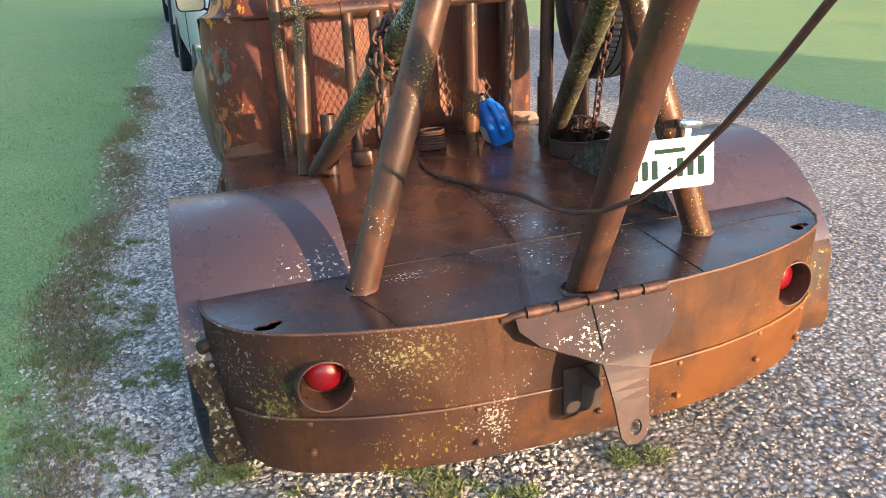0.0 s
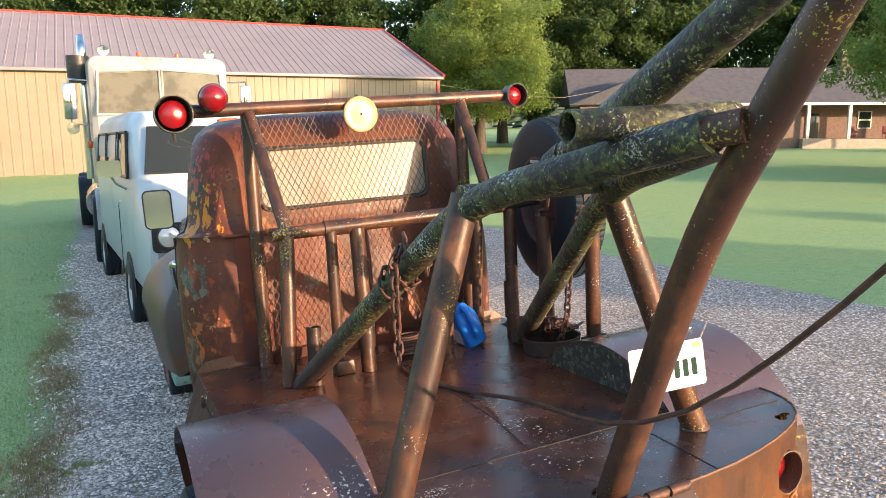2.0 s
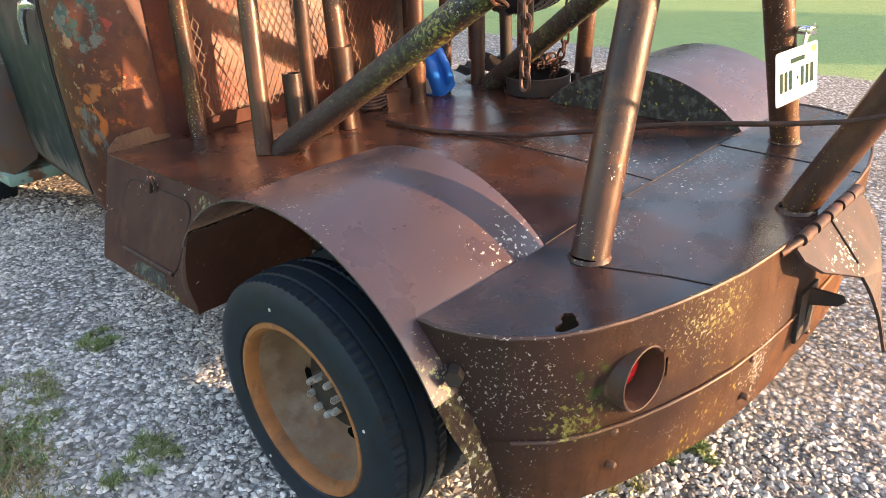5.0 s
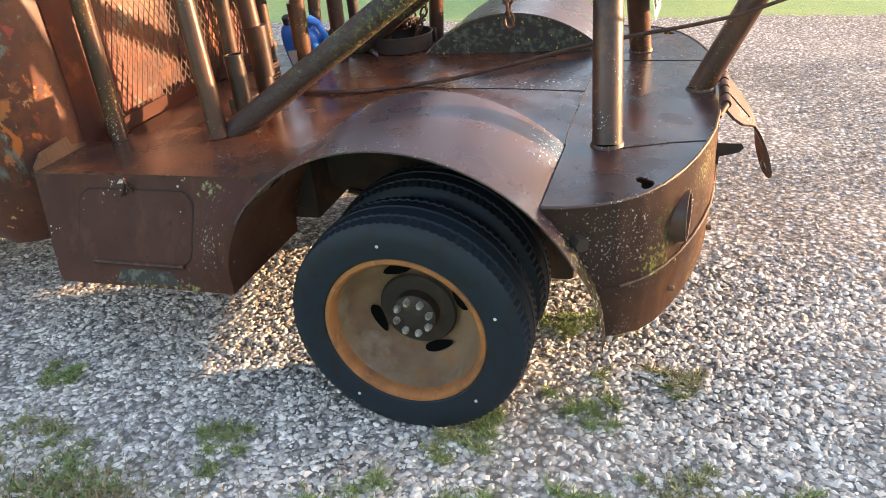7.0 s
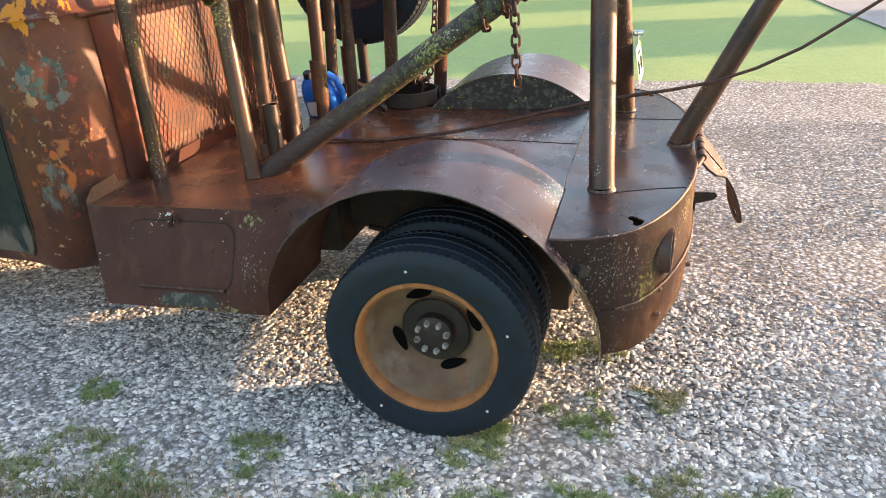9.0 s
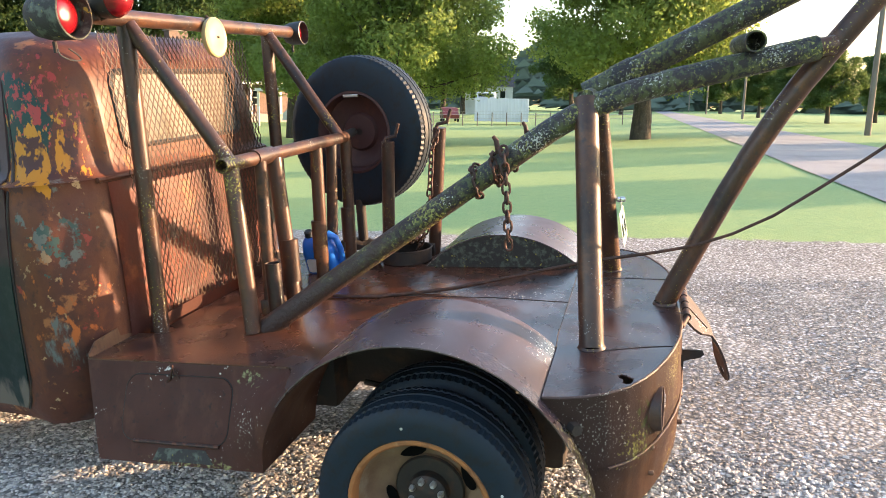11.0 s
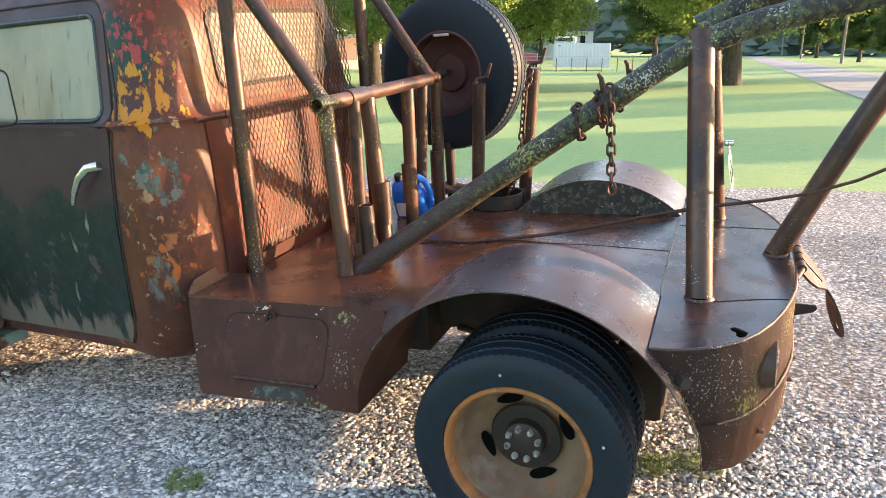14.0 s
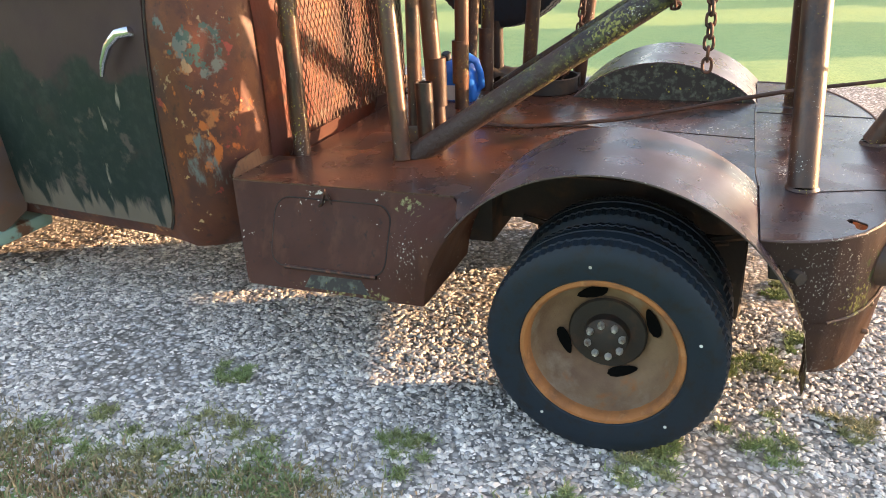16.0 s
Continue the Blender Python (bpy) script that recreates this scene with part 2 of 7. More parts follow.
# the deck's front sheet is redder, with puddled stains
patch(DECK, (0.0, 1.25, 0.82), (1.1, 0.95, 1.0), (0.125, 0.042, 0.020), 2.6, 0.10, 0.40)
patch(DECK, (0.1, 1.2, 0.82), (0.8, 0.8, 1.0), (0.042, 0.020, 0.015), 4.5, 0.44, 0.60, gain=0.1)
patch(DECK, (-0.42, 0.17, 0.82), (0.14, 0.05, 1.0), WHITE_LICHEN, 130, 0.54, 0.58, 3, gain=0.12)
patch(DECK, (0.25, 0.22, 0.82), (0.20, 0.06, 1.0), WHITE_LICHEN, 150, 0.58, 0.62, 3, gain=0.12)
# the boom pipes are clean near the deck, where water runs off
patch(MOSSY, (-0.55, 1.5, 0.78), (1.6, 0.9, 0.42), (0.050, 0.028, 0.021), 9.0, 0.05, 0.25, 6, gain=0.3)
# lichen gathered at the fender's rear inner corner
patch(FENDER, (-0.68, 0.30, 0.86), (0.16, 0.10, 0.12), WHITE_LICHEN, 75, 0.55, 0.585, 3, gain=0.12)
patch(FENDER, (-1.05, 0.17, 0.70), (0.10, 0.10, 0.12), (0.46, 0.42, 0.20), 80, 0.52, 0.57, 4, gain=0.12)
# the rear skirt: shade painted at one end, sunlit orange opposite, lichen round the lamps
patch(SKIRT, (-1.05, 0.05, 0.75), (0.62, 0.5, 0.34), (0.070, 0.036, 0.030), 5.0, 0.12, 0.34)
patch(SKIRT, (0.62, -0.12, 0.50), (0.75, 0.5, 0.30), (0.26, 0.10, 0.026), 5.0, 0.15, 0.40)
patch(SKIRT, (-0.52, -0.17, 0.74), (0.17, 0.12, 0.11), (0.36, 0.33, 0.12), 85, 0.47, 0.58, 8, gain=0.14)
patch(SKIRT, (-0.58, -0.17, 0.74), (0.22, 0.14, 0.12), (0.56, 0.52, 0.36), 110, 0.56, 0.60, 5, gain=0.10)
patch(SKIRT, (-0.88, -0.03, 0.60), (0.09, 0.08, 0.06), (0.34, 0.34, 0.09), 60, 0.44, 0.54, 8, gain=0.14)
patch(SKIRT, (-0.98, 0.08, 0.70), (0.20, 0.20, 0.18), WHITE_LICHEN, 120, 0.58, 0.61, 4, gain=0.08)
patch(SKIRT, (0.99, 0.08, 0.68), (0.13, 0.16, 0.17), (0.48, 0.40, 0.05), 50, 0.42, 0.52, 8, gain=0.14)
patch(SKIRT, (-0.84, -0.05, 0.66), (0.06, 0.07, 0.09), (0.08, 0.11, 0.025), 30, 0.42, 0.54, 7, gain=0.14)
patch(BOX, (-0.98, 1.56, 0.47), (0.2, 0.17, 0.035), (0.27, 0.25, 0.10), 45, 0.40, 0.52, 8, gain=0.16)
patch(BOX, (-0.98, 1.36, 0.775), (0.2, 0.06, 0.035), (0.27, 0.26, 0.12), 45, 0.42, 0.54, 8, gain=0.16)
patch(BOX, (-0.98, 1.34, 0.62), (0.2, 0.07, 0.14), WHITE_LICHEN, 110, 0.58, 0.61, 4, gain=0.10)
# the cab's rear corner: green, yellow and red remnants of old coats
patch(CAB, (-0.80, 2.30, 1.76), (0.24, 0.13, 0.25), (0.018, 0.045, 0.038), 6.0, 0.13, 0.17, 10, (1, 1, 0.4), 0.42)
patch(CAB, (-0.78, 2.25, 1.82), (0.22, 0.16, 0.22), (0.34, 0.050, 0.045), 34.0, 0.47, 0.50, 6, (1, 1, 0.6), 0.14)
patch(CAB, (-0.78, 2.25, 1.61), (0.24, 0.17, 0.13), (0.50, 0.20, 0.020), 12.0, 0.26, 0.29, 10, (1.4, 1.4, 0.4), 0.30)
patch(CAB, (-0.78, 2.25, 1.72), (0.22, 0.15, 0.22), (0.50, 0.22, 0.025), 30.0, 0.53, 0.56, 8, (1, 1, 0.5), 0.12)
patch(CAB, (-0.78, 2.26, 1.60), (0.20, 0.14, 0.12), (0.075, 0.032, 0.028), 13.0, 0.50, 0.53, 3, (1, 1, 0.6), 0.10)
patch(CAB, (-0.88, 2.18, 1.31), (0.24, 0.18, 0.15), (0.13, 0.135, 0.120), 13.0, 0.45, 0.50, 12, (1, 1, 0.8), 0.17)
patch(CAB, (-0.88, 2.18, 1.29), (0.24, 0.16, 0.14), (0.05, 0.085, 0.075), 21.0, 0.50, 0.525, 12, (1, 1, 0.8), 0.13)
patch(CAB, (-0.94, 2.20, 1.22), (0.16, 0.20, 0.22), (0.30, 0.185, 0.105), 16.0, 0.535, 0.56, 9, (1, 1, 0.6), 0.15)
patch(CAB, (-0.90, 2.15, 0.98), (0.22, 0.16, 0.24), (0.40, 0.11, 0.028), 19.0, 0.47, 0.53, 12, (1.2, 1.2, 0.7), 0.15)
patch(CAB, (-0.90, 2.18, 1.02), (0.22, 0.18, 0.30), (0.36, 0.22, 0.11), 27.0, 0.57, 0.60, 12, (1, 1, 0.7), 0.10)
patch(CAB, (-0.90, 2.22, 0.84), (0.22, 0.14, 0.16), (0.125, 0.135, 0.125), 14.0, 0.48, 0.56, 12, (1.3, 1.3, 0.5), 0.16)
patch(CAB, (-0.0, 2.9, 2.12), (1.0, 0.9, 0.14), (0.075, 0.034, 0.040), 4.0, 0.10, 0.30, 6)
TEAL = mat("teal_paint", (0.22, 0.34, 0.28), 0.5, 0.0, [((0.14, 0.06, 0.03), 6, 0.55, 0.62, 7), ((0.4, 0.42, 0.36), 4, 0.6, 0.7, 5)], [(90, 0.15, 0.003)])
FRONTF = mat("front_fender_patina", (0.105, 0.060, 0.038), 0.4, 0.0, [((0.085, 0.075, 0.09), 1.8, 0.45, 0.65, 4), ((0.16, 0.06, 0.03), 6, 0.56, 0.68, 6), ((0.22, 0.30, 0.25), 4, 0.64, 0.70, 6)], [(90, 0.12, 0.003)])
MESHM = mat("expanded_mesh_rust", (0.095, 0.048, 0.026), 0.65, 0.1, [((0.06, 0.035, 0.025), 8, 0.45, 0.6, 4)])
CHASSIS = mat("chassis_black_rust", (0.03, 0.022, 0.018), 0.75, 0.0, [((0.08, 0.04, 0.02), 7, 0.52, 0.7, 5)], [(60, 0.3, 0.006)])
RUBBER = mat("rubber", (0.015, 0.024, 0.034), 0.50, 0.0, [((0.020, 0.024, 0.029), 6, 0.52, 0.75, 6), ((0.018, 0.017, 0.016), 25, 0.5, 0.7, 6)], [(200, 0.15, 0.002)], spec=0.22)
RIM = mat("rim_rust", (0.24, 0.15, 0.085), 0.7, 0.0, [((0.16, 0.085, 0.05), 4, 0.50, 0.68, 6), ((0.30, 0.23, 0.165), 6, 0.54, 0.70, 5), ((0.30, 0.12, 0.04), 9, 0.58, 0.70, 6)], [(120, 0.3, 0.004)])
FLANGE = mat("flange_rust", (0.36, 0.135, 0.04), 0.75, 0.0, [((0.20, 0.085, 0.035), 9, 0.48, 0.66, 6), ((0.44, 0.20, 0.08), 20, 0.55, 0.7, 5)], [(120, 0.3, 0.003)])
HUBM = mat("hub_black", (0.03, 0.024, 0.02), 0.6, 0.2, [((0.08, 0.04, 0.025), 20, 0.5, 0.7, 4)], [(150, 0.3, 0.002)])
STEEL = mat("worn_steel", (0.58, 0.57, 0.53), 0.42, 0.6, [((0.18, 0.11, 0.07), 30, 0.5, 0.7, 4)])
HOLEM = mat("black_hole", (0.006, 0.006, 0.006), 0.95, spec=0.0)
CHROME = mat("chrome", (0.75, 0.75, 0.74), 0.12, 1.0, [((0.4, 0.38, 0.34), 30, 0.6, 0.8, 3)])
CHAINM = mat("chain_rust", (0.055, 0.030, 0.023), 0.6, 0.3, [((0.14, 0.052, 0.030), 30, 0.5, 0.65, 4)])
CABLEM = mat("cable_rust", (0.07, 0.035, 0.024), 0.65, 0.2, [((0.14, 0.06, 0.035), 20, 0.5, 0.65, 4)], [(500, 0.5, 0.003)])
REDLENS = mat("red_lens", (0.19, 0.005, 0.009), 0.16, 0.0, [((0.13, 0.004, 0.008), 20, 0.5, 0.7, 3)], [(300, 0.3, 0.003)], coat=0.4)
CREAM = mat("cream_enamel", (0.40, 0.31, 0.15), 0.4, 0.0, [((0.45, 0.30, 0.14), 12, 0.58, 0.72, 5)], [(60, 0.1, 0.002)])
BLACKP = mat("black_paint", (0.022, 0.023, 0.022), 0.45, 0.0, [((0.10, 0.12, 0.10), 30, 0.60, 0.66, 6)], [(200, 0.2, 0.002)])
LICHENBLK = mat("lichened_black_steel", (0.035, 0.03, 0.026), 0.75, 0.0, [((0.10, 0.115, 0.085), 26, 0.50, 0.62, 8), (YELLOW_LICHEN, 33, 0.63, 0.67, 6)], [(120, 0.5, 0.005)])
FOG = mat("fogged_glass", (0.52, 0.50, 0.34), 0.25, 0.0, [((0.38, 0.40, 0.27), 3, 0.45, 0.65, 4, (1, 1, 0.4)), ((0.25, 0.26, 0.20), 9, 0.60, 0.7, 5, (1, 3, 0.5))], trans=0.45)
WINBACK = mat("pale_rear_glass", (0.29, 0.275, 0.22), 0.25, 0.0, [((0.22, 0.20, 0.15), 6, 0.5, 0.7, 4, (1, 1, 0.3))], trans=0.2)
# the grey-green reflection of the surroundings is put into the glass colour
REFLGLASS = mat("reflection_tinted_glass", (0.15, 0.15, 0.125), 0.12, 0.0, [((0.10, 0.10, 0.085), 2.5, 0.45, 0.6, 4)], spec=0.8)
GLASS = mat("dark_glass", (0.02, 0.026, 0.026), 0.05, 0.0, spec=0.5)
BLUE = mat("blue_plastic", (0.015, 0.16, 0.62), 0.35, 0.0, [((0.02, 0.22, 0.75), 8, 0.5, 0.7, 3)], coat=0.2)
PALEP = mat("pale_plastic", (0.70, 0.70, 0.66), 0.45, 0.0, [((0.55, 0.53, 0.46), 9, 0.5, 0.7, 3)])
PLATEM = mat("licence_plate_white", (0.52, 0.56, 0.55), 0.35, 0.0, [((0.45, 0.62, 0.66), 9, 0.5, 0.62, 2)])
PLATEINK = mat("plate_green_ink", (0.02, 0.045, 0.036), 0.85, spec=0.08)
PLATETAG = mat("plate_sticker_yellow", (0.75, 0.62, 0.05), 0.5)
VANW = mat("van_white_paint", (0.48, 0.54, 0.57), 0.35, 0.0, [((0.40, 0.45, 0.48), 1.5, 0.5, 0.7, 3), ((0.35, 0.16, 0.08), 6, 0.70, 0.73, 6)], coat=0.2)
SEMIW = mat("semi_white_paint", (0.34, 0.35, 0.35), 0.35, 0.0, [((0.27, 0.255, 0.23), 2, 0.48, 0.66, 5), ((0.20, 0.15, 0.11), 9, 0.62, 0.70, 6, (1, 1, 0.3))], coat=0.2)
AMBER = mat("amber_lens", (0.55, 0.10, 0.015), 0.2)
LENS = mat("clear_lens", (0.7, 0.7, 0.68), 0.08, 0.3)
BARNW = mat("barn_cream_steel", (0.205, 0.175, 0.125), 0.5, 0.0, [((0.18, 0.152, 0.108), 0.6, 0.45, 0.7, 4)])
BARNR = mat("barn_roof_steel", (0.235, 0.205, 0.215), 0.5, 0.0, [((0.205, 0.178, 0.187), 0.8, 0.45, 0.7, 4)])
BARNT = mat("barn_red_trim", (0.35, 0.05, 0.04), 0.5, 0.0, [((0.25, 0.04, 0.03), 2, 0.5, 0.7, 3)])
HBRICK = mat("house_brick", (0.17, 0.115, 0.09), 0.85, 0.0, [((0.12, 0.078, 0.062), 6, 0.45, 0.65, 4), ((0.16, 0.125, 0.10), 12, 0.55, 0.7, 4)], random_tint=0.25)
MORTAR = mat("mortar", (0.36, 0.31, 0.26), 0.9, 0.0, [((0.28, 0.24, 0.2), 3, 0.45, 0.7, 4)])
SHINGLE = mat("asphalt_shingle", (0.085, 0.085, 0.10), 0.95, 0.0, [((0.06, 0.06, 0.072), 2.5, 0.45, 0.7, 5)], [(8, 0.4, 0.03)])
TRIMW = mat("white_trim", (0.70, 0.68, 0.62), 0.6, 0.0, [((0.58, 0.56, 0.5), 2, 0.5, 0.7, 3)])
BARK = mat("bark", (0.085, 0.068, 0.05), 0.95, 0.0, [((0.045, 0.036, 0.028), 6, 0.42, 0.62, 6, (1, 1, 0.25)), ((0.15, 0.14, 0.11), 9, 0.6, 0.7, 5)], [(12, 0.8, 0.05)])
LEAF = mat("leaf_sunny", (0.145, 0.205, 0.052), 0.55, 0.0, [((0.115, 0.18, 0.05), 0.5, 0.42, 0.62, 3)], random_tint=0.35, trans=0.0)
LEAFD = mat("leaf_dark", (0.055, 0.095, 0.030), 0.6, 0.0, [((0.045, 0.085, 0.028), 0.3, 0.42, 0.62, 3)], random_tint=0.35)
for m_, c_ in ((LEAF, (0.33, 0.41, 0.10)), (LEAFD, (0.14, 0.21, 0.06))):
    nd_, ln_ = m_.node_tree.nodes, m_.node_tree.links
    b_ = nd_["Principled BSDF"]
    b_.inputs["Specular IOR Level"].default_value = 0.25
    tl_ = nd_.new("ShaderNodeBsdfTranslucent")
    tl_.inputs[0].default_value = (*c_, 1)
    ms_ = nd_.new("ShaderNodeMixShader")
    ms_.inputs[0].default_value = 0.5
    ln_.new(b_.outputs[0], ms_.inputs[1])
    ln_.new(tl_.outputs[0], ms_.inputs[2])
    ln_.new(ms_.outputs[0], nd_["Material Output"].inputs[0])
ASPHALT = mat("asphalt", (0.33, 0.325, 0.325), 0.9, 0.0, [((0.27, 0.265, 0.27), 0.5, 0.45, 0.65, 5), ((0.22, 0.21, 0.2), 30, 0.55, 0.7, 4)], [(120, 0.4, 0.01)])
TANSTONE = mat("tan_gravel", (0.41, 0.36, 0.305), 0.85, 0.0, [((0.34, 0.29, 0.245), 12, 0.45, 0.65, 4), ((0.62, 0.58, 0.53), 20, 0.56, 0.7, 3)], random_tint=0.42)
STONE = mat("limestone_gravel", (0.66, 0.615, 0.555), 0.85, 0.0, [((0.42, 0.38, 0.335), 12, 0.45, 0.65, 4), ((0.74, 0.70, 0.65), 20, 0.57, 0.7, 3)], random_tint=0.55)


def ground_material():
    """Lawn and gravel in one material, divided along the drive's wavering edges."""
    m = bpy.data.materials.new("lawn_and_gravel")
    m.use_nodes = True
    nd, ln = m.node_tree.nodes, m.node_tree.links
    tc = nd.new("ShaderNodeTexCoord")
    sep = nd.new("ShaderNodeSeparateXYZ")
    ln.new(tc.outputs["Object"], sep.inputs[0])

    def math_(op, a, b):
        n = nd.new("ShaderNodeMath")
        n.operation = op
        for i, v in enumerate((a, b)):
            if hasattr(v, "links"):
                ln.new(v, n.inputs[i])
            else:
                n.inputs[i].default_value = v
        return n.outputs[0]

    def noise_(scale, detail, amp):
        n = nd.new("ShaderNodeTexNoise")
        n.inputs["Scale"].default_value, n.inputs["Detail"].default_value = scale, detail
        ln.new(tc.outputs["Object"], n.inputs["Vector"])
        return n.outputs["Fac"], math_("MULTIPLY", math_("SUBTRACT", n.outputs["Fac"], 0.5), amp)
    wob = math_("ADD", noise_(0.9, 3, 0.5)[1], noise_(7.0, 5, 0.45)[1])
    xw = math_("ADD", sep.outputs[0], wob)
    yw = math_("ADD", sep.outputs[1], math_("MULTIPLY", wob, 1.0))

    def step(v, at, soft):
        r = nd.new("ShaderNodeMapRange")
        r.inputs["From Min"].default_value, r.inputs["From Max"].default_value = at - soft, at + soft
        ln.new(v, r.inputs["Value"])
        return r.outputs[0]
    inside = math_("MULTIPLY", step(xw, -1.66, 0.16), math_("SUBTRACT", 1.0, step(xw, 6.25, 0.08)))
    inside = math_("MULTIPLY", inside, math_("MULTIPLY", step(yw, -3.8, 0.1), math_("SUBTRACT", 1.0, step(yw, 24.0, 0.6))))

    def ramp(scale, detail, stops):
        f_ = noise_(scale, detail, 1)[0]
        r = nd.new("ShaderNodeValToRGB")
        e = r.color_ramp.elements
        while len(e) < len(stops):
            e.new(0.5)
        for q, (p, c) in zip(e, stops):
            q.position, q.color = p, (*c, 1)
        ln.new(f_, r.inputs[0])
        return r.outputs[0]

    def mix(fac, a, b, mode="MIX"):
        n = nd.new("ShaderNodeMix")
        n.data_type, n.blend_type = "RGBA", mode
        if hasattr(fac, "links"):
            ln.new(fac, n.inputs["Factor"])
        else:
            n.inputs["Factor"].default_value = fac
        ln.new(a, n.inputs["A"])
        ln.new(b, n.inputs["B"])
        return n.outputs["Result"]
    lawn = mix(0.5, ramp(0.25, 5, [(0.35, (0.23, 0.38, 0.185)), (0.55, (0.30, 0.42, 0.17)), (0.7, (0.42, 0.46, 0.16))]), ramp(6.0, 8, [(0.3, (0.19, 0.31, 0.14)), (0.5, (0.29, 0.41, 0.175)), (0.7, (0.42, 0.48, 0.21))]))
    lawn = mix(0.5, lawn, ramp(55.0, 5, [(0.36, (0.10, 0.17, 0.06)), (0.60, (0.40, 0.52, 0.21))]))
    vor = nd.new("ShaderNodeTexVoronoi")
    vor.inputs["Scale"].default_value = 38.0
    ln.new(tc.outputs["Object"], vor.inputs["Vector"])
    hue = nd.new("ShaderNodeValToRGB")
    for q, (p, c) in zip((hue.color_ramp.elements[0], hue.color_ramp.elements[1], hue.color_ramp.elements.new(0.55)), ((0.0, (0.34, 0.31, 0.27)), (1.0, (0.68, 0.63, 0.57)), (0.55, (0.50, 0.46, 0.41)))):
        q.position, q.color = p, (*c, 1)
    sc = nd.new("ShaderNodeSeparateColor")
    ln.new(vor.outputs["Color"], sc.inputs[0])
    ln.new(sc.outputs[0], hue.inputs[0])
    gravel = mix(0.30, hue.outputs[0], ramp(0.6, 5, [(0.35, (0.34, 0.30, 0.26)), (0.65, (0.55, 0.52, 0.49))]))
    # darker between the stones, by distance from each cell's centre
    gap_mask = nd.new("ShaderNodeMapRange")
    gap_mask.inputs["From Min"].default_value, gap_mask.inputs["From Max"].default_value = 0.28, 0.62
    gap_mask.inputs["To Max"].default_value = 0.75
    ln.new(vor.outputs["Distance"], gap_mask.inputs["Value"])
    dk = nd.new("ShaderNodeRGB")
    dk.outputs[0].default_value = (0.10, 0.088, 0.076, 1)
    gravel = mix(gap_mask.outputs[0], gravel, dk.outputs[0])
    b = nd["Principled BSDF"]
    b.inputs["Roughness"].default_value, b.inputs["Specular IOR Level"].default_value = 0.9, 0.2
    ln.new(mix(inside, lawn, gravel), b.inputs["Base Color"])
    hgt = math_("ADD", math_("MULTIPLY", math_("SUBTRACT", 1.0, vor.outputs["Distance"]), inside), noise_(60.0, 6, 1)[0])
    bp = nd.new("ShaderNodeBump")
    bp.inputs["Strength"].default_value, bp.inputs["Distance"].default_value = 0.4, 0.015
    ln.new(hgt, bp.inputs["Height"])
    ln.new(bp.outputs[0], b.inputs["Normal"])
    return m


GROUND = ground_material()
BLADE = mat("grass_blades", (0.28, 0.43, 0.22), 0.7, 0.0, [((0.33, 0.46, 0.23), 0.8, 0.5, 0.68, 4)], random_tint=0.25, spec=0.15)
DRYBLADE = mat("dry_grass_blades", (0.33, 0.245, 0.14), 0.8, 0.0, [((0.25, 0.25, 0.12), 1.5, 0.45, 0.65, 4)], random_tint=0.4)
WEED = mat("gravel_weeds", (0.24, 0.31, 0.12), 0.75, 0.0, [((0.34, 0.31, 0.16), 2.0, 0.45, 0.62, 4)], random_tint=0.35)
WHITEBLD = mat("white_siding", (0.70, 0.72, 0.74), 0.6, 0.0, [((0.6, 0.62, 0.64), 0.5, 0.5, 0.7, 3)])
MAROON = mat("maroon_paint", (0.16, 0.03, 0.03), 0.4, 0.0, [((0.12, 0.03, 0.03), 2, 0.5, 0.7, 3)])
POLEW = mat("weathered_pole", (0.22, 0.19, 0.16), 0.9, 0.0, [((0.15, 0.13, 0.11), 5, 0.45, 0.65, 5, (1, 1, 0.1))])
WIREM = mat("wire", (0.03, 0.03, 0.03), 0.6)
TARP = mat("dark_leather", (0.06, 0.045, 0.035), 0.7, 0.0, [((0.10, 0.075, 0.055), 5, 0.5, 0.7, 4)], [(40, 0.4, 0.006)])


# ---- mesh helpers ----
def finish(bm, name, material, smooth=True, sharp=40):
    me = bpy.data.meshes.new(name)
    bm.normal_update()
    bm.to_mesh(me)
    bm.free()
    me.materials.append(material)
    if smooth:
        me.polygons.foreach_set("use_smooth", [True] * len(me.polygons))
        me.set_sharp_from_angle(angle=radians(sharp))
    return me


def part(name, bm, material, parent=None, label="", at=None, smooth=True, sharp=40):
    ob = new(name, finish(bm, name, material, smooth, sharp))
    if parent:
        ob.parent = parent
    if at is not None:
        ob.matrix_basis = at
    if label:
        ob["label"] = label
    return ob


def thing(name, label, category, at=None, group="", kind=""):
    ob = new(name)
    ob.empty_display_size = 0.1
    if at is not None:
        ob.matrix_basis = at
    return tagged(ob, label, category, group, kind)


def solid(name, bm, material, label, category, at=None, group="", kind="", smooth=True):
    ob = part(name, bm, material, None, "", at, smooth)
    return tagged(ob, label, category, group, kind)


def ring_frames(pts):
    """A frame (side, up) at each point of a polyline, carried along without twist."""
    pts = [Vector(p) for p in pts]
    fr, up = [], None
    for i, p in enumerate(pts):
        a = (p - pts[i - 1]).normalized() if i else None
        b = (pts[i + 1] - p).normalized() if i + 1 < len(pts) else None
        d = (a + b).normalized() if a is not None and b is not None else (a if a is not None else b)
        if up is None:
            up = Vector((0, 0, 1)) if abs(d.z) < 0.9 else Vector((0, 1, 0))
        side = d.cross(up).normalized()
        up = side.cross(d).normalized()
        k = 1.0
        if a is not None and b is not None:
            k = 1 / max(0.5, math.sqrt((1 + a.dot(b)) / 2))
        fr.append((p, side, up, k))
    return fr


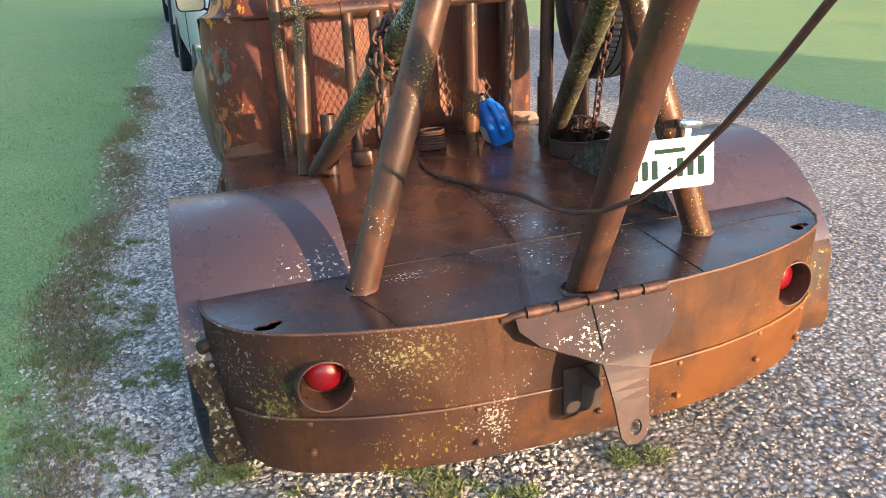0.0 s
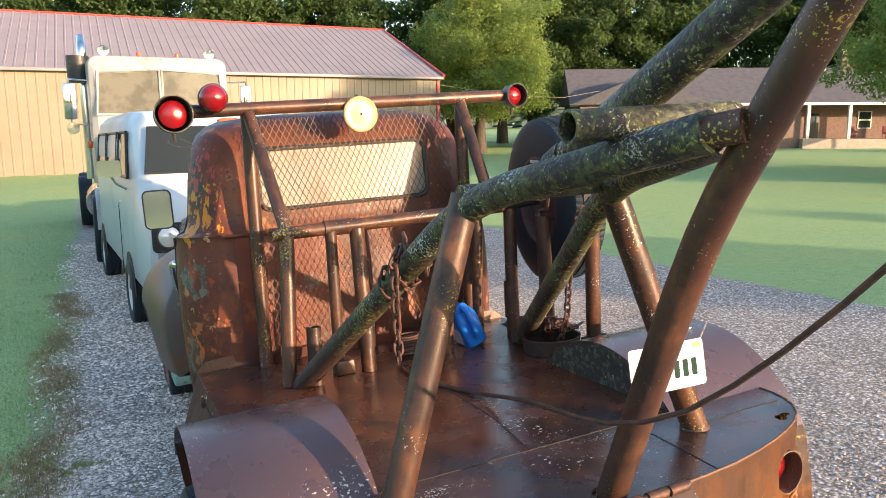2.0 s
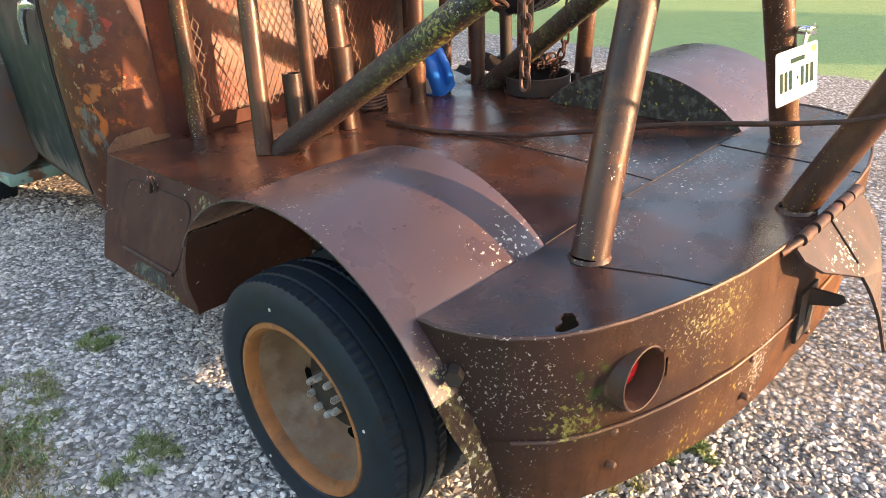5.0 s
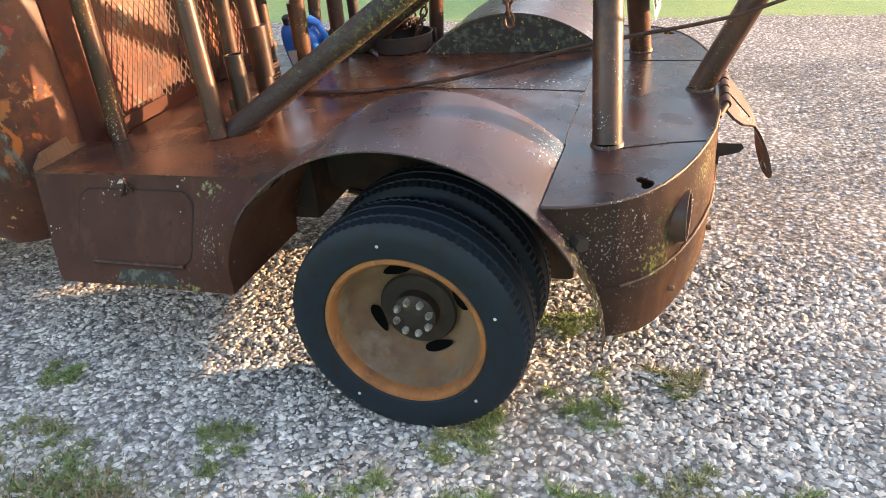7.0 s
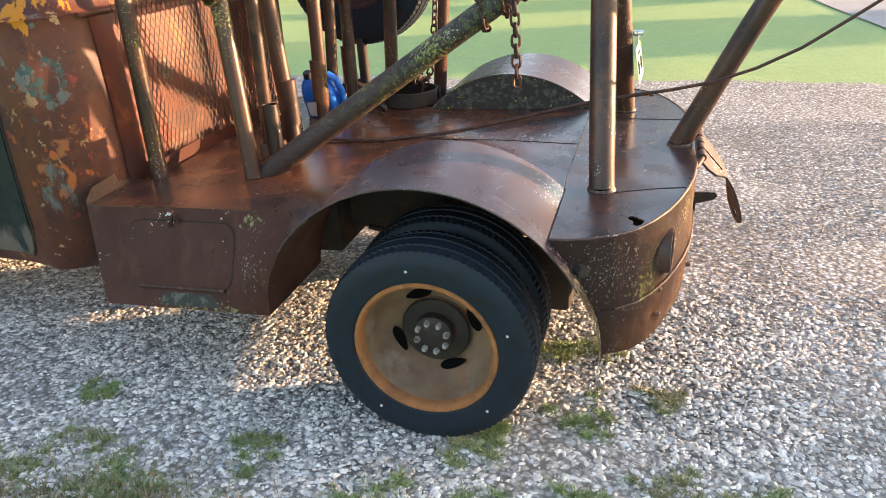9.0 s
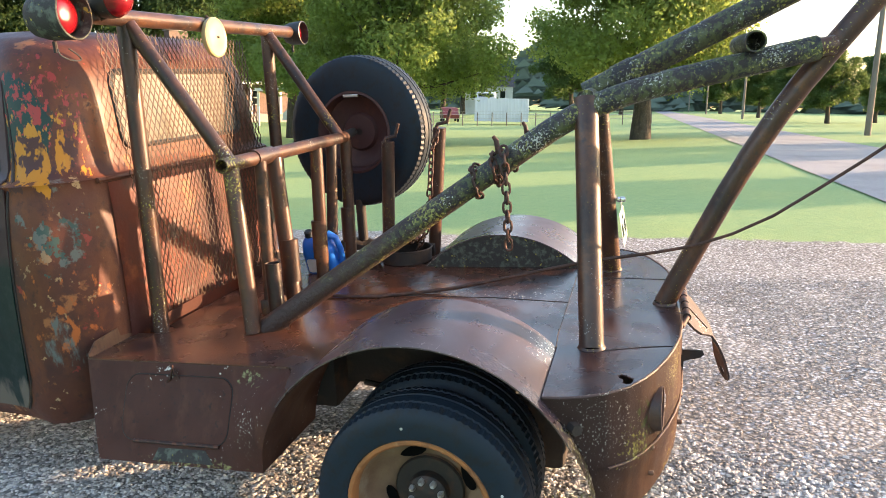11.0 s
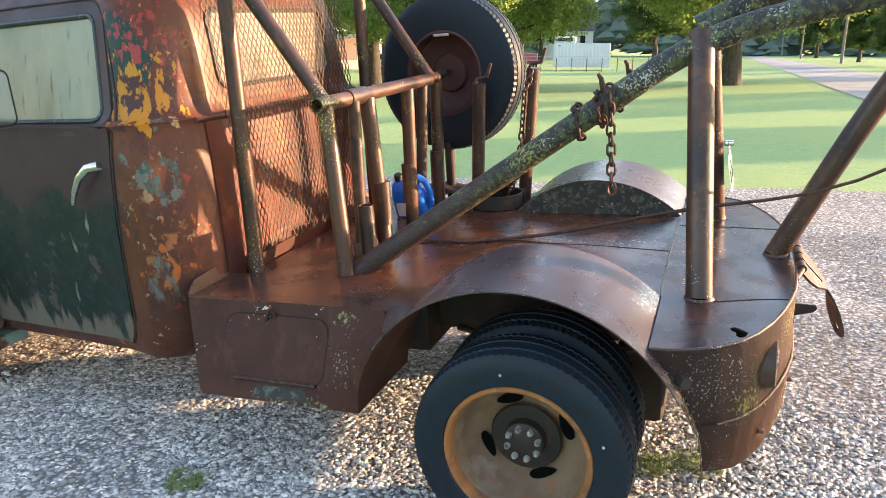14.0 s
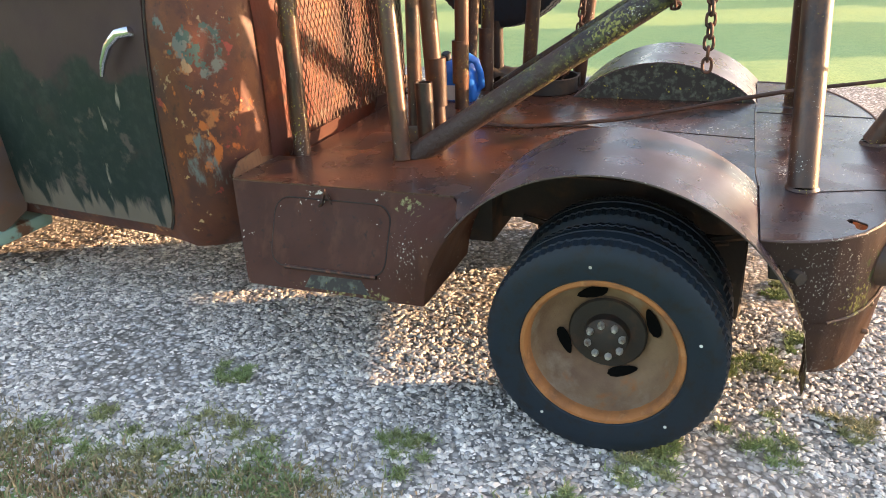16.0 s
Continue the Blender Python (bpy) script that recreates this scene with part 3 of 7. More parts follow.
def tube(bm, pts, r, segs=14, hollow=0.0, caps=True, radii=None):
    """A round pipe along a polyline; hollow: the wall's thickness at open ends."""
    rings = []
    for i, (p, s, u, k) in enumerate(ring_frames(pts)):
        rr = radii[i] if radii else r
        rings.append([bm.verts.new(p + (s * math.cos(2 * math.pi * j / segs) + u * math.sin(2 * math.pi * j / segs)) * rr * (k if 0 < i < len(pts) - 1 else 1)) for j in range(segs)])
    for a, b in zip(rings, rings[1:]):
        for j in range(segs):
            bm.faces.new((a[j], a[(j + 1) % segs], b[(j + 1) % segs], b[j]))
    if caps and not hollow:
        bm.faces.new(list(reversed(rings[0])))
        bm.faces.new(rings[-1])
    elif hollow:
        fr = ring_frames(pts)
        for ring, (p, s, u, k), q in ((rings[0], fr[0], fr[1][0]), (rings[-1], fr[-1], fr[-2][0])):
            d = (q - p).normalized() * 0.12
            inner = [bm.verts.new(p + (v.co - p) * (1 - hollow / r)) for v in ring]
            deep = [bm.verts.new(v.co + d) for v in inner]
            for j in range(segs):
                n = (j + 1) % segs
                bm.faces.new((ring[j], ring[n], inner[n], inner[j]))
                bm.faces.new((inner[j], inner[n], deep[n], deep[j]))
            bm.faces.new(deep)
        bmesh.ops.recalc_face_normals(bm, faces=bm.faces)
    return bm


def pipe(name, pts, r, material, parent=None, label="", **kw):
    return part(name, tube(bmesh.new(), pts, r, **kw), material, parent, label)


def bend(a, b, c, n=6, reach=0.12):
    """Points of a line from a over b to c, with b rounded off."""
    a, b, c = Vector(a), Vector(b), Vector(c)
    p, q = b + (a - b).normalized() * reach, b + (c - b).normalized() * reach
    return [a] + [(p * (1 - s) ** 2 + b * 2 * s * (1 - s) + q * s * s) for s in [i / n for i in range(n + 1)]] + [c]


def box(bm, lo, hi, bevel=0.0, m=None):
    """A box from corner lo to corner hi, its edges rounded by bevel."""
    r = bmesh.ops.create_cube(bm, size=1)
    lo, hi = Vector(lo), Vector(hi)
    for v in r["verts"]:
        v.co = Vector([(lo[i] + hi[i]) / 2 + v.co[i] * (hi[i] - lo[i]) for i in range(3)])
    if bevel:
        e = list({e for v in r["verts"] for e in v.link_edges})
        rr = bmesh.ops.bevel(bm, geom=e, offset=bevel, segments=2, affect="EDGES", profile=0.5)
        vs = list({v for f_ in rr["faces"] for v in f_.verts} | {v for v in r["verts"] if v.is_valid})
    else:
        vs = r["verts"]
    if m is not None:
        bmesh.ops.transform(bm, matrix=m, verts=vs)
    return bm


def lathe(bm, profile, segs=32, axis="X", centre=(0, 0, 0), close=False):
    """Turns a profile of (along, radius) round an axis."""
    c = Vector(centre)
    rings = []
    for a, r in profile:
        ring = []
        for j in range(segs):
            co, si = math.cos(2 * math.pi * j / segs) * r, math.sin(2 * math.pi * j / segs) * r
            ring.append(bm.verts.new(c + Vector({"X": (a, co, si), "Y": (si, a, co), "Z": (co, si, a)}[axis])))
        rings.append(ring)
    for a, b in zip(rings, rings[1:]):
        for j in range(segs):
            n = (j + 1) % segs
            bm.faces.new((a[j], a[n], b[n], b[j]))
    if close:
        bm.faces.new(list(reversed(rings[0])))
        bm.faces.new(rings[-1])
    bmesh.ops.recalc_face_normals(bm, faces=bm.faces)
    return bm


def slab(bm, outline, thick, to3):
    """A flat plate: outline of (u, v), lifted by to3(u, v, w), w from 0 to thick."""
    a = [bm.verts.new(to3(u, v, 0)) for u, v in outline]
    b = [bm.verts.new(to3(u, v, thick)) for u, v in outline]
    bm.faces.new(a)
    bm.faces.new(list(reversed(b)))
    n = len(outline)
    for i in range(n):
        bm.faces.new((a[i], b[i], b[(i + 1) % n], a[(i + 1) % n]))
    bmesh.ops.recalc_face_normals(bm, faces=bm.faces)
    return bm


def loft(bm, rings, close=True, cap=True):
    rs = [[bm.verts.new(p) for p in ring] for ring in rings]
    n = len(rs[0])
    for a, b in zip(rs, rs[1:]):
        for j in range(n if close else n - 1):
            k = (j + 1) % n
            bm.faces.new((a[j], a[k], b[k], b[j]))
    if cap:
        bm.faces.new(list(reversed(rs[0])))
        bm.faces.new(rs[-1])
    bmesh.ops.recalc_face_normals(bm, faces=bm.faces)
    return bm


def rounded(w, h, r, n=4):
    """Outline of a rectangle w by h with round corners, centred."""
    pts = []
    for cx, cy, a0 in ((w / 2 - r, h / 2 - r, 0), (-w / 2 + r, h / 2 - r, 90), (-w / 2 + r, -h / 2 + r, 180), (w / 2 - r, -h / 2 + r, 270)):
        for i in range(n + 1):
            a = radians(a0 + 90 * i / n)
            pts.append((cx + r * math.cos(a), cy + r * math.sin(a)))
    return pts


def ground_z(x, y):
    return 0.074 * math.tanh(x / 10) - 0.416 * math.tanh(y / 10)


def smooth_step(q):
    q = min(1.0, max(0.0, q))
    return q * q * (3 - 2 * q)


# ---- ground: one sheet, gravel drive and lawn as its faces ----
DRIVE_L, DRIVE_R = -1.65, 6.2


def edge_wobble(y):
    return 0.10 * noise.noise((0.3, y * 0.9, 0)) + 0.05 * noise.noise((7.3, y * 3.1, 2))


def axis_steps(fine_lo, fine_hi, step, far):
    a = list(np.arange(fine_lo, fine_hi + 1e-6, step))
    s, v = step, fine_lo
    lo = []
    while v > -far:
        s *= 1.25
        v -= s
        lo.append(v)
    s, v = step, fine_hi
    hi = []
    while v < far:
        s *= 1.25
        v += s
        hi.append(v)
    return lo[::-1] + a + hi


gx, gy = axis_steps(-3.0, 7.5, 0.12, 2500), axis_steps(-4.2, 20.0, 0.2, 2500)
verts = [(x, y, ground_z(x, y) + (0.012 * noise.noise((x * 1.3, y * 1.3, 0)) if abs(x) < 9 and abs(y) < 25 else 0)) for y in gy for x in gx]
nx = len(gx)
faces = [(j * nx + i, j * nx + i + 1, (j + 1) * nx + i + 1, (j + 1) * nx + i) for j in range(len(gy) - 1) for i in range(nx - 1)]
me = bpy.data.meshes.new("ground")
me.from_pydata(verts, [], faces)
me.materials.append(GROUND)
me.polygons.foreach_set("use_smooth", [True] * len(faces))
ground = tagged(new("ground", me), "green mown lawn with a pale gravel drive", "ground", kind="structure")

bm = bmesh.new()
rx = axis_steps(-40, 80, 4, 900)
for y0, y1, z in ((-8.25, -3.85, 0.022),):
    lo = [bm.verts.new((x, y0 + 0.08 * noise.noise((x * 0.3, 0, 0)), ground_z(x, y0) + z)) for x in rx]
    hi = [bm.verts.new((x, y1 + 0.08 * noise.noise((x * 0.3, 5, 0)), ground_z(x, y1) + z)) for x in rx]
    for i in range(len(rx) - 1):
        bm.faces.new((lo[i], lo[i + 1], hi[i + 1], hi[i]))
solid("road", bm, ASPHALT, "grey worn asphalt country road beside the lawn", "road", kind="structure")

# ---- the tow truck: built in its own frame, standing on sloping gravel ----
up_t = Vector((-0.0465, 0.067, 1)).normalized()
right_t = Vector((1.726, 0, 0.073))
right_t = (right_t - up_t * right_t.dot(up_t)).normalized()
fwd_t = up_t.cross(right_t)
rot_t = Matrix((right_t, fwd_t, up_t)).transposed().to_4x4()
TRUCK = Matrix.Translation((0, 0, 0.82)) @ rot_t @ Matrix.Translation((0, 0, -0.82))
H = 0.82
truck = thing("tow_truck", "old rust-brown homemade tow truck with pipe booms on gravel", "tow truck", TRUCK)

EDGE = [(0, -0.205), (-0.15, -0.204), (-0.30, -0.196), (-0.44, -0.182), (-0.56, -0.158), (-0.67, -0.128), (-0.77, -0.093), (-0.86, -0.05), (-0.93, -0.003), (-0.985, 0.06), (-1.02, 0.13), (-1.038, 0.20), (-1.04, 0.258)]
ARC_Y, ARC_Z, ARC_R, ARC_IN, ARC_OUT = 0.69, 0.402, 0.596, 0.585, 1.105
rear = [(-x, y) for x, y in reversed(EDGE)] + EDGE[1:]
# the plate deck, its three sheets divided by weld seams
deck_out = [(-x, y) for x, y in EDGE[::-1]][:-1] + EDGE
arc_front = ARC_Y + math.sqrt(ARC_R ** 2 - (H - ARC_Z) ** 2)
flare = [(0.90 + 0.20 * smooth_step(1 - d / 0.09), arc_front + d) for d in (0.0, 0.015, 0.03, 0.045, 0.06, 0.075, 0.09)]
outline = deck_out + [(-ARC_IN, 0.258), (-ARC_IN, arc_front)] + [(-x, y) for x, y in flare] + [(-0.90, 2.09), (-0.60, 2.09), (-0.60, 2.0), (0.60, 2.0), (0.60, 2.09), (0.90, 2.09)] + flare[::-1] + [(ARC_IN, arc_front), (ARC_IN, 0.258)]
bm = bmesh.new()
top = [bm.verts.new((x, y, H)) for x, y in outline]
edges = [bm.edges.new((top[i], top[(i + 1) % len(top)])) for i in range(len(top))]
for s in (-1, 1):
    ring = []
    for i in range(14):
        a = 2 * math.pi * i / 14
        rr = 0.021 * (1 + 0.35 * math.sin(2 * a + 0.6) + 0.25 * math.sin(3 * a + s))
        ring.append(bm.verts.new((s * 0.864 + 1.45 * rr * math.cos(a), 0.0 + 1.2 * rr * math.sin(a), H)))
    edges += [bm.edges.new((ring[i], ring[(i + 1) % 14])) for i in range(14)]
bmesh.ops.triangle_fill(bm, use_beauty=True, use_dissolve=False, edges=edges)
bmesh.ops.recalc_face_normals(bm, faces=bm.faces)
if sum(f_.normal.z for f_ in bm.faces) < 0:
    bmesh.ops.reverse_faces(bm, faces=bm.faces)
ex = bmesh.ops.extrude_face_region(bm, geom=list(bm.faces))
bmesh.ops.translate(bm, verts=[v for v in ex["geom"] if isinstance(v, bmesh.types.BMVert)], vec=(0, 0, -0.006))
bmesh.ops.recalc_face_normals(bm, faces=bm.faces)
deck = part("deck", bm, DECK, truck, "dark brown rusted steel plate", smooth=False)
for pts in ([(-0.585, 0.262, H + 0.001), (-0.45, 0.27, H + 0.001), (0.45, 0.27, H + 0.001), (0.585, 0.262, H + 0.001)], [(-0.62, 0.115, H + 0.001), (-0.56, -0.06, H + 0.001), (-0.54, -0.158, H + 0.001)], [(0.40, 0.26, H + 0.001), (0.38, -0.02, H + 0.001), (0.365, -0.185, H + 0.001)],
            [(-0.03, 0.27, H + 0.001), (0.02, 0.6, H + 0.001), (0.03, 1.1, H + 0.001)], [(0.585, 0.10, H + 0.001), (0.8, 0.13, H + 0.001), (0.98, 0.12, H + 0.001)]):
    pipe("weld_seam", pts, 0.0016, CHASSIS, deck, segs=6)


LAMPS = ((-0.745, -0.108, 0.668, -5), (0.775, -0.092, 0.668, 5))


def skirt(z0, z1, push0, push1, n=22, lift=0.0):
    """A band round the rear edge; push moves its foot in or out, lift rounds its lower corners."""
    rings = []
    path = []
    for a, b in zip(rear, rear[1:]):
        m_ = max(3, int(math.hypot(b[0] - a[0], b[1] - a[1]) / 0.013))
        for k in range(m_):
            path.append((a[0] + (b[0] - a[0]) * k / m_, a[1] + (b[1] - a[1]) * k / m_))
    path.append(rear[-1])
    bm = bmesh.new()
    grid = []
    for i, (x, y) in enumerate(path):
        a, b = path[max(0, i - 1)], path[min(len(path) - 1, i + 1)]
        tx, ty = b[0] - a[0], b[1] - a[1]
        L = math.hypot(tx, ty)
        nx_, ny_ = ty / L, -tx / L
        if ny_ > 0.3:
            nx_, ny_ = -nx_, -ny_
        if x * nx_ < -1e-4:
            nx_, ny_ = -nx_, -ny_
        col = []
        zf = z0 + lift * max(0.0, (abs(x) - 0.84) / 0.20) ** 2
        for k in range(n + 1):
            s = k / n
            d = push0 + (push1 - push0) * s + 0.003 * noise.noise((x * 4, y * 4, s * 3 + z0))
            col.append(bm.verts.new((x + nx_ * d, y + ny_ * d, zf + (z1 - zf) * s)))
        grid.append(col)
    for a, b in zip(grid, grid[1:]):
        for k in range(n):
            c = (a[k].co + b[k + 1].co) / 2
            if math.hypot(c.y - ARC_Y, c.z - ARC_Z) < ARC_R - 0.003 and c.x < -0.8:
                continue
            if any((c - Vector(q[:3])).length < 0.0745 for q in LAMPS):
                continue
            bm.faces.new((a[k], b[k], b[k + 1], a[k + 1]))
    bmesh.ops.solidify(bm, geom=list(bm.faces), thickness=0.006)
    bmesh.ops.recalc_face_normals(bm, faces=bm.faces)
    return bm


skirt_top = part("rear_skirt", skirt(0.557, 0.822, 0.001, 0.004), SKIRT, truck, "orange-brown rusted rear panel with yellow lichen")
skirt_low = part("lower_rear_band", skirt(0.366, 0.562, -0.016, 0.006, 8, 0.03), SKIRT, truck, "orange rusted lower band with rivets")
part("edge_bead", tube(bmesh.new(), [(x * 1.005, y - 0.004, 0.561) for x, y in rear if y < 0.10], 0.0045, 8), SKIRT, skirt_low)
part("deck_edge_bead", tube(bmesh.new(), [(x * 1.002, y - 0.003, 0.820) for x, y in rear], 0.005, 6), SKIRT, skirt_top)
for i, x in enumerate((-0.80, -0.35, 0.02, 0.29, 0.62, 0.86)):
    yy = np.interp(-abs(x), [p[0] for p in EDGE[::-1]], [p[1] for p in EDGE[::-1]])
    for z in ((0.545, 0.43) if i % 2 else (0.545, 0.45)):
        part("rivet", lathe(bmesh.new(), [(0.000, 0.001), (-0.002, 0.007), (-0.006, 0.0095), (-0.02, 0.0095)], 10, "Y", (x, -0.0, z)), SKIRT, skirt_low, at=Matrix.Translation((0, yy - 0.012, 0)) @ Matrix.Diagonal((1, -1, 1, 1)))


def light_hole(x, y, z, yaw):
    """A round recessed tail lamp: rim, tunnel and red lens."""
    m = pose(x, y, z, 0, 0, yaw)
    rim = part("tail_lamp", lathe(bmesh.new(), [(0.012, 0.0725), (-0.010, 0.0725), (-0.011, 0.0745), (-0.010, 0.0775), (0.030, 0.0785), (0.034, 0.085)], 28, "Y"), SKIRT, truck, "round recessed tail lamp with red lens", m)
    part("lamp_tunnel", lathe(bmesh.new(), [(0.010, 0.0727), (0.085, 0.070), (0.087, 0.0)], 28, "Y"), SKIRT, rim)
    part("lens", lathe(bmesh.new(), [(0.070, 0.060), (0.050, 0.056), (0.030, 0.040), (0.022, 0.016), (0.021, 0.0)], 24, "Y", (0, 0.004, 0.006)), REDLENS, rim, "red glass lens")
    return rim


for q in LAMPS:
    light_hole(*q)


def arch_bm(x0, x1, a0, a1, n=30, r=ARC_R, thick=0.005):
    bm = bmesh.new()
    rows = []
    for i in range(n + 1):
        a = radians(a0 + (a1 - a0) * i / n)
        y, z = ARC_Y + r * math.cos(a), ARC_Z + r * math.sin(a)
        rows.append([bm.verts.new((x0 + (x1 - x0) * k / 4, y, z)) for k in range(5)])
    for a, b in zip(rows, rows[1:]):
        for k in range(4):
            bm.faces.new((a[k], a[k + 1], b[k + 1], b[k]))
    bmesh.ops.recalc_face_normals(bm, faces=bm.faces)
    bmesh.ops.solidify(bm, geom=list(bm.faces), thickness=thick)
    bmesh.ops.recalc_face_normals(bm, faces=bm.faces)
    return bm


for s in (-1, 1):
    fender = part("rear_fender", arch_bm(s * ARC_IN, s * ARC_OUT if s < 0 else 1.172, 37, 153), FENDER, truck, "half-round brown steel rear fender with white lichen")
    # the foot of the fender, running down behind the wheel
    bm = bmesh.new()
    rows = []
    for i in range(19):
        a = radians(152 + 33 * i / 18)
        y, z = ARC_Y + (ARC_R - 0.001) * math.cos(a), ARC_Z + (ARC_R - 0.001) * math.sin(a)
        xo = (ARC_OUT if s < 0 else 1.172) - 0.004 + 0.006 * noise.noise((z * 14, 3.1, s)) - 0.030 * smooth_step(i / 9) - 0.012 * max(0.0, (i - 14) / 4) ** 2
        rows.append([bm.verts.new((s * (0.93 + (xo - 0.93) * k / 6), y + 0.003 * noise.noise((k * 0.7, z * 12, s)), z)) for k in range(7)])
    for a, b in zip(rows, rows[1:]):
        for k in range(6):
            bm.faces.new((a[k], a[k + 1], b[k + 1], b[k]))
    bmesh.ops.solidify(bm, geom=list(bm.faces), thickness=0.006)
    bmesh.ops.recalc_face_normals(bm, faces=bm.faces)
    part("fender_foot", bm, MOSSFOOT if s < 0 else SKIRT, fender, "lichen-covered lower fender strip")
    # the upright segment that closes the arch over the deck
    a0 = math.asin((H - ARC_Z) / ARC_R)
    seg = [(ARC_Y + (ARC_R - 0.006) * math.cos(a0 + (math.pi - 2 * a0) * i / 20), ARC_Z + (ARC_R - 0.006) * math.sin(a0 + (math.pi - 2 * a0) * i / 20)) for i in range(21)]
    part("fender_cheek", slab(bmesh.new(), seg, 0.005, lambda u, v, w: Vector((s * (ARC_IN + 0.004 + w), u, v))), LICHENBLK, fender, "black lichen-covered inner cheek", smooth=False)
    bm = bmesh.new()
    tube(bm, [(s * 1.02, 0.17, 0.722), (s * 1.06, 0.145, 0.722)], 0.020, 6)
    part("bolt_nut", bm, CHASSIS, fender)


# tool boxes between cab and wheels
def tool_box(s):
    """A side box whose outer face leans out towards its foot, its rear hollowed along the wheel arch."""
    z_low, z_top = 0.470, 0.815

    def rear_y(z):
        return ARC_Y + (ARC_R - 0.008) * math.cos(math.asin((z - ARC_Z) / (ARC_R - 0.008)))

    def xs(y, z):
        base = 0.90 + 0.150 * (z_top - z) / (z_top - z_low)
        flare = float(np.interp(z, [0.47, 0.60, 0.815], [1.045, 1.08, 1.102])) - base
        return s * (base + max(0.0, flare) * smooth_step((rear_y(z) - y) / (0.09 + 0.14 * smooth_step((z_top - z) / 0.10)) + 1))
    zs = [0.470, 0.51, 0.55, 0.59, 0.63, 0.67, 0.71, 0.745, 0.77, 0.79, 0.805, 0.815]
    bm = bmesh.new()
    side, inner = [], []
    for z in zs:
        y0, y1 = rear_y(z), 2.09 - 0.11 * (z_top - z) / (z_top - z_low)
        ys = [y0 + (y1 - y0) * (k / 14) ** 1.5 for k in range(15)]
        side.append([bm.verts.new((xs(y, z), y, z)) for y in ys])
        inner.append((bm.verts.new((s * 0.60, y0, z)), bm.verts.new((s * 0.60, y1, z))))
    for k in range(len(zs) - 1):
        for q in range(14):
            bm.faces.new((side[k][q], side[k][q + 1], side[k + 1][q + 1], side[k + 1][q]))
        bm.faces.new((side[k][0], side[k + 1][0], inner[k + 1][0], inner[k][0]))
        bm.faces.new((side[k][14], side[k + 1][14], inner[k + 1][1], inner[k][1]))
        bm.faces.new((inner[k][0], inner[k + 1][0], inner[k + 1][1], inner[k][1]))
    bm.faces.new(side[0] + [inner[0][1], inner[0][0]])
    bmesh.ops.recalc_face_normals(bm, faces=bm.faces)
    b = part("tool_box", bm, BOX, truck, "dark brown steel side box with a hatch", sharp=35)
    hatch = [(max(-0.23, min(0.23, u)), v) for u, v in rounded(0.46, 0.225, 0.055, 5)]
    part("hatch", slab(bmesh.new(), hatch, 0.004, lambda u, v, w: Vector((xs(1.66 + u, 0.660 + v) + s * w, 1.66 + u, 0.660 + v))), BOX, b, "flush hatch with rounded corners")
    # the dark gap round it
    ring = [Vector((xs(1.66 + u * 1.012, 0.660 + v * 1.02) + s * 0.002, 1.66 + u * 1.012, 0.660 + v * 1.02)) for u, v in hatch]
    part("hatch_gap", tube(bmesh.new(), ring + ring[:1], 0.0022, 5, caps=False), CHASSIS, b)
    hin = [Vector((xs(y, 0.545) + s * 0.006, y, 0.545)) for y in (1.83, 1.46)]
    part("hatch_hinge", tube(bmesh.new(), hin, 0.007, 8), CHAINM, b, "thin piano hinge")
    bm = bmesh.new()
    slab(bm, [(1.48, 0.482), (1.74, 0.482), (1.72, 0.525), (1.52, 0.527)], 0.0015, lambda u, v, w: Vector((xs(u, v) + s * (w + 0.0006), u, v)))
    part("lichen_patch", bm, LICHENBLK, b)
    # hasp of bent rod
    h0 = Vector((xs(1.68, 0.79) + s * 0.012, 1.68, 0.79))
    part("hasp", tube(bmesh.new(), [h0 + Vector((0, -0.02, -0.035)), h0 + Vector((s * 0.006, 0.0, 0.02)), h0 + Vector((s * 0.008, 0.018, -0.03)), h0 + Vector((s * 0.004, 0.035, -0.045)), h0 + Vector((s * 0.006, 0.01, -0.01))], 0.005, 6), CHAINM, b, "bent rod latch")
    # upstand along the front of the box top
    bm = bmesh.new()
    slab(bm, [(s * 0.898, H), (s * 0.61, H), (s * 0.61, H + 0.072), (s * 0.85, H + 0.052), (s * 0.898, H + 0.014)], 0.006, lambda u, v, w: Vector((u, 2.083 + w + (v - H) * 0.05, v)))
    # lighter rust than the box, standing in for sun on the lip
    part("front_lip", bm, SKIRT, b, "upstanding lip, coloured tan-brown as if sunlit")
    bm = bmesh.new()
    slab(bm, [(0.585, H), (0.20, H), (0.20, H + 0.062), (0.56, H + 0.055)], 0.006, lambda u, v, w: Vector((s * u, 2.022 + w - (v - H) * 0.25, v)))
    part("inner_lip", bm, BOX, b)
    return b


tool_box(-1)
tool_box(1)

# chassis under the deck
for s in (-1, 1):
    part("frame_rail", box(bmesh.new(), (s * 0.42 - 0.04, -0.05, 0.58), (s * 0.42 + 0.04, 4.6, 0.76), 0.006), CHASSIS, truck, "black rusty chassis rail")
    bm = bmesh.new()
    for k in range(5):
        sp = 0.40 - 0.06 * k
        tube(bm, [(s * 0.52, 0.67 + y * sp, 0.56 - 0.014 * k + 0.05 * (y * sp / 0.40) ** 2) for y in (-1, -0.6, -0.2, 0.2, 0.6, 1)], 0.012, 6)
    part("leaf_spring", bm, CHASSIS, truck)
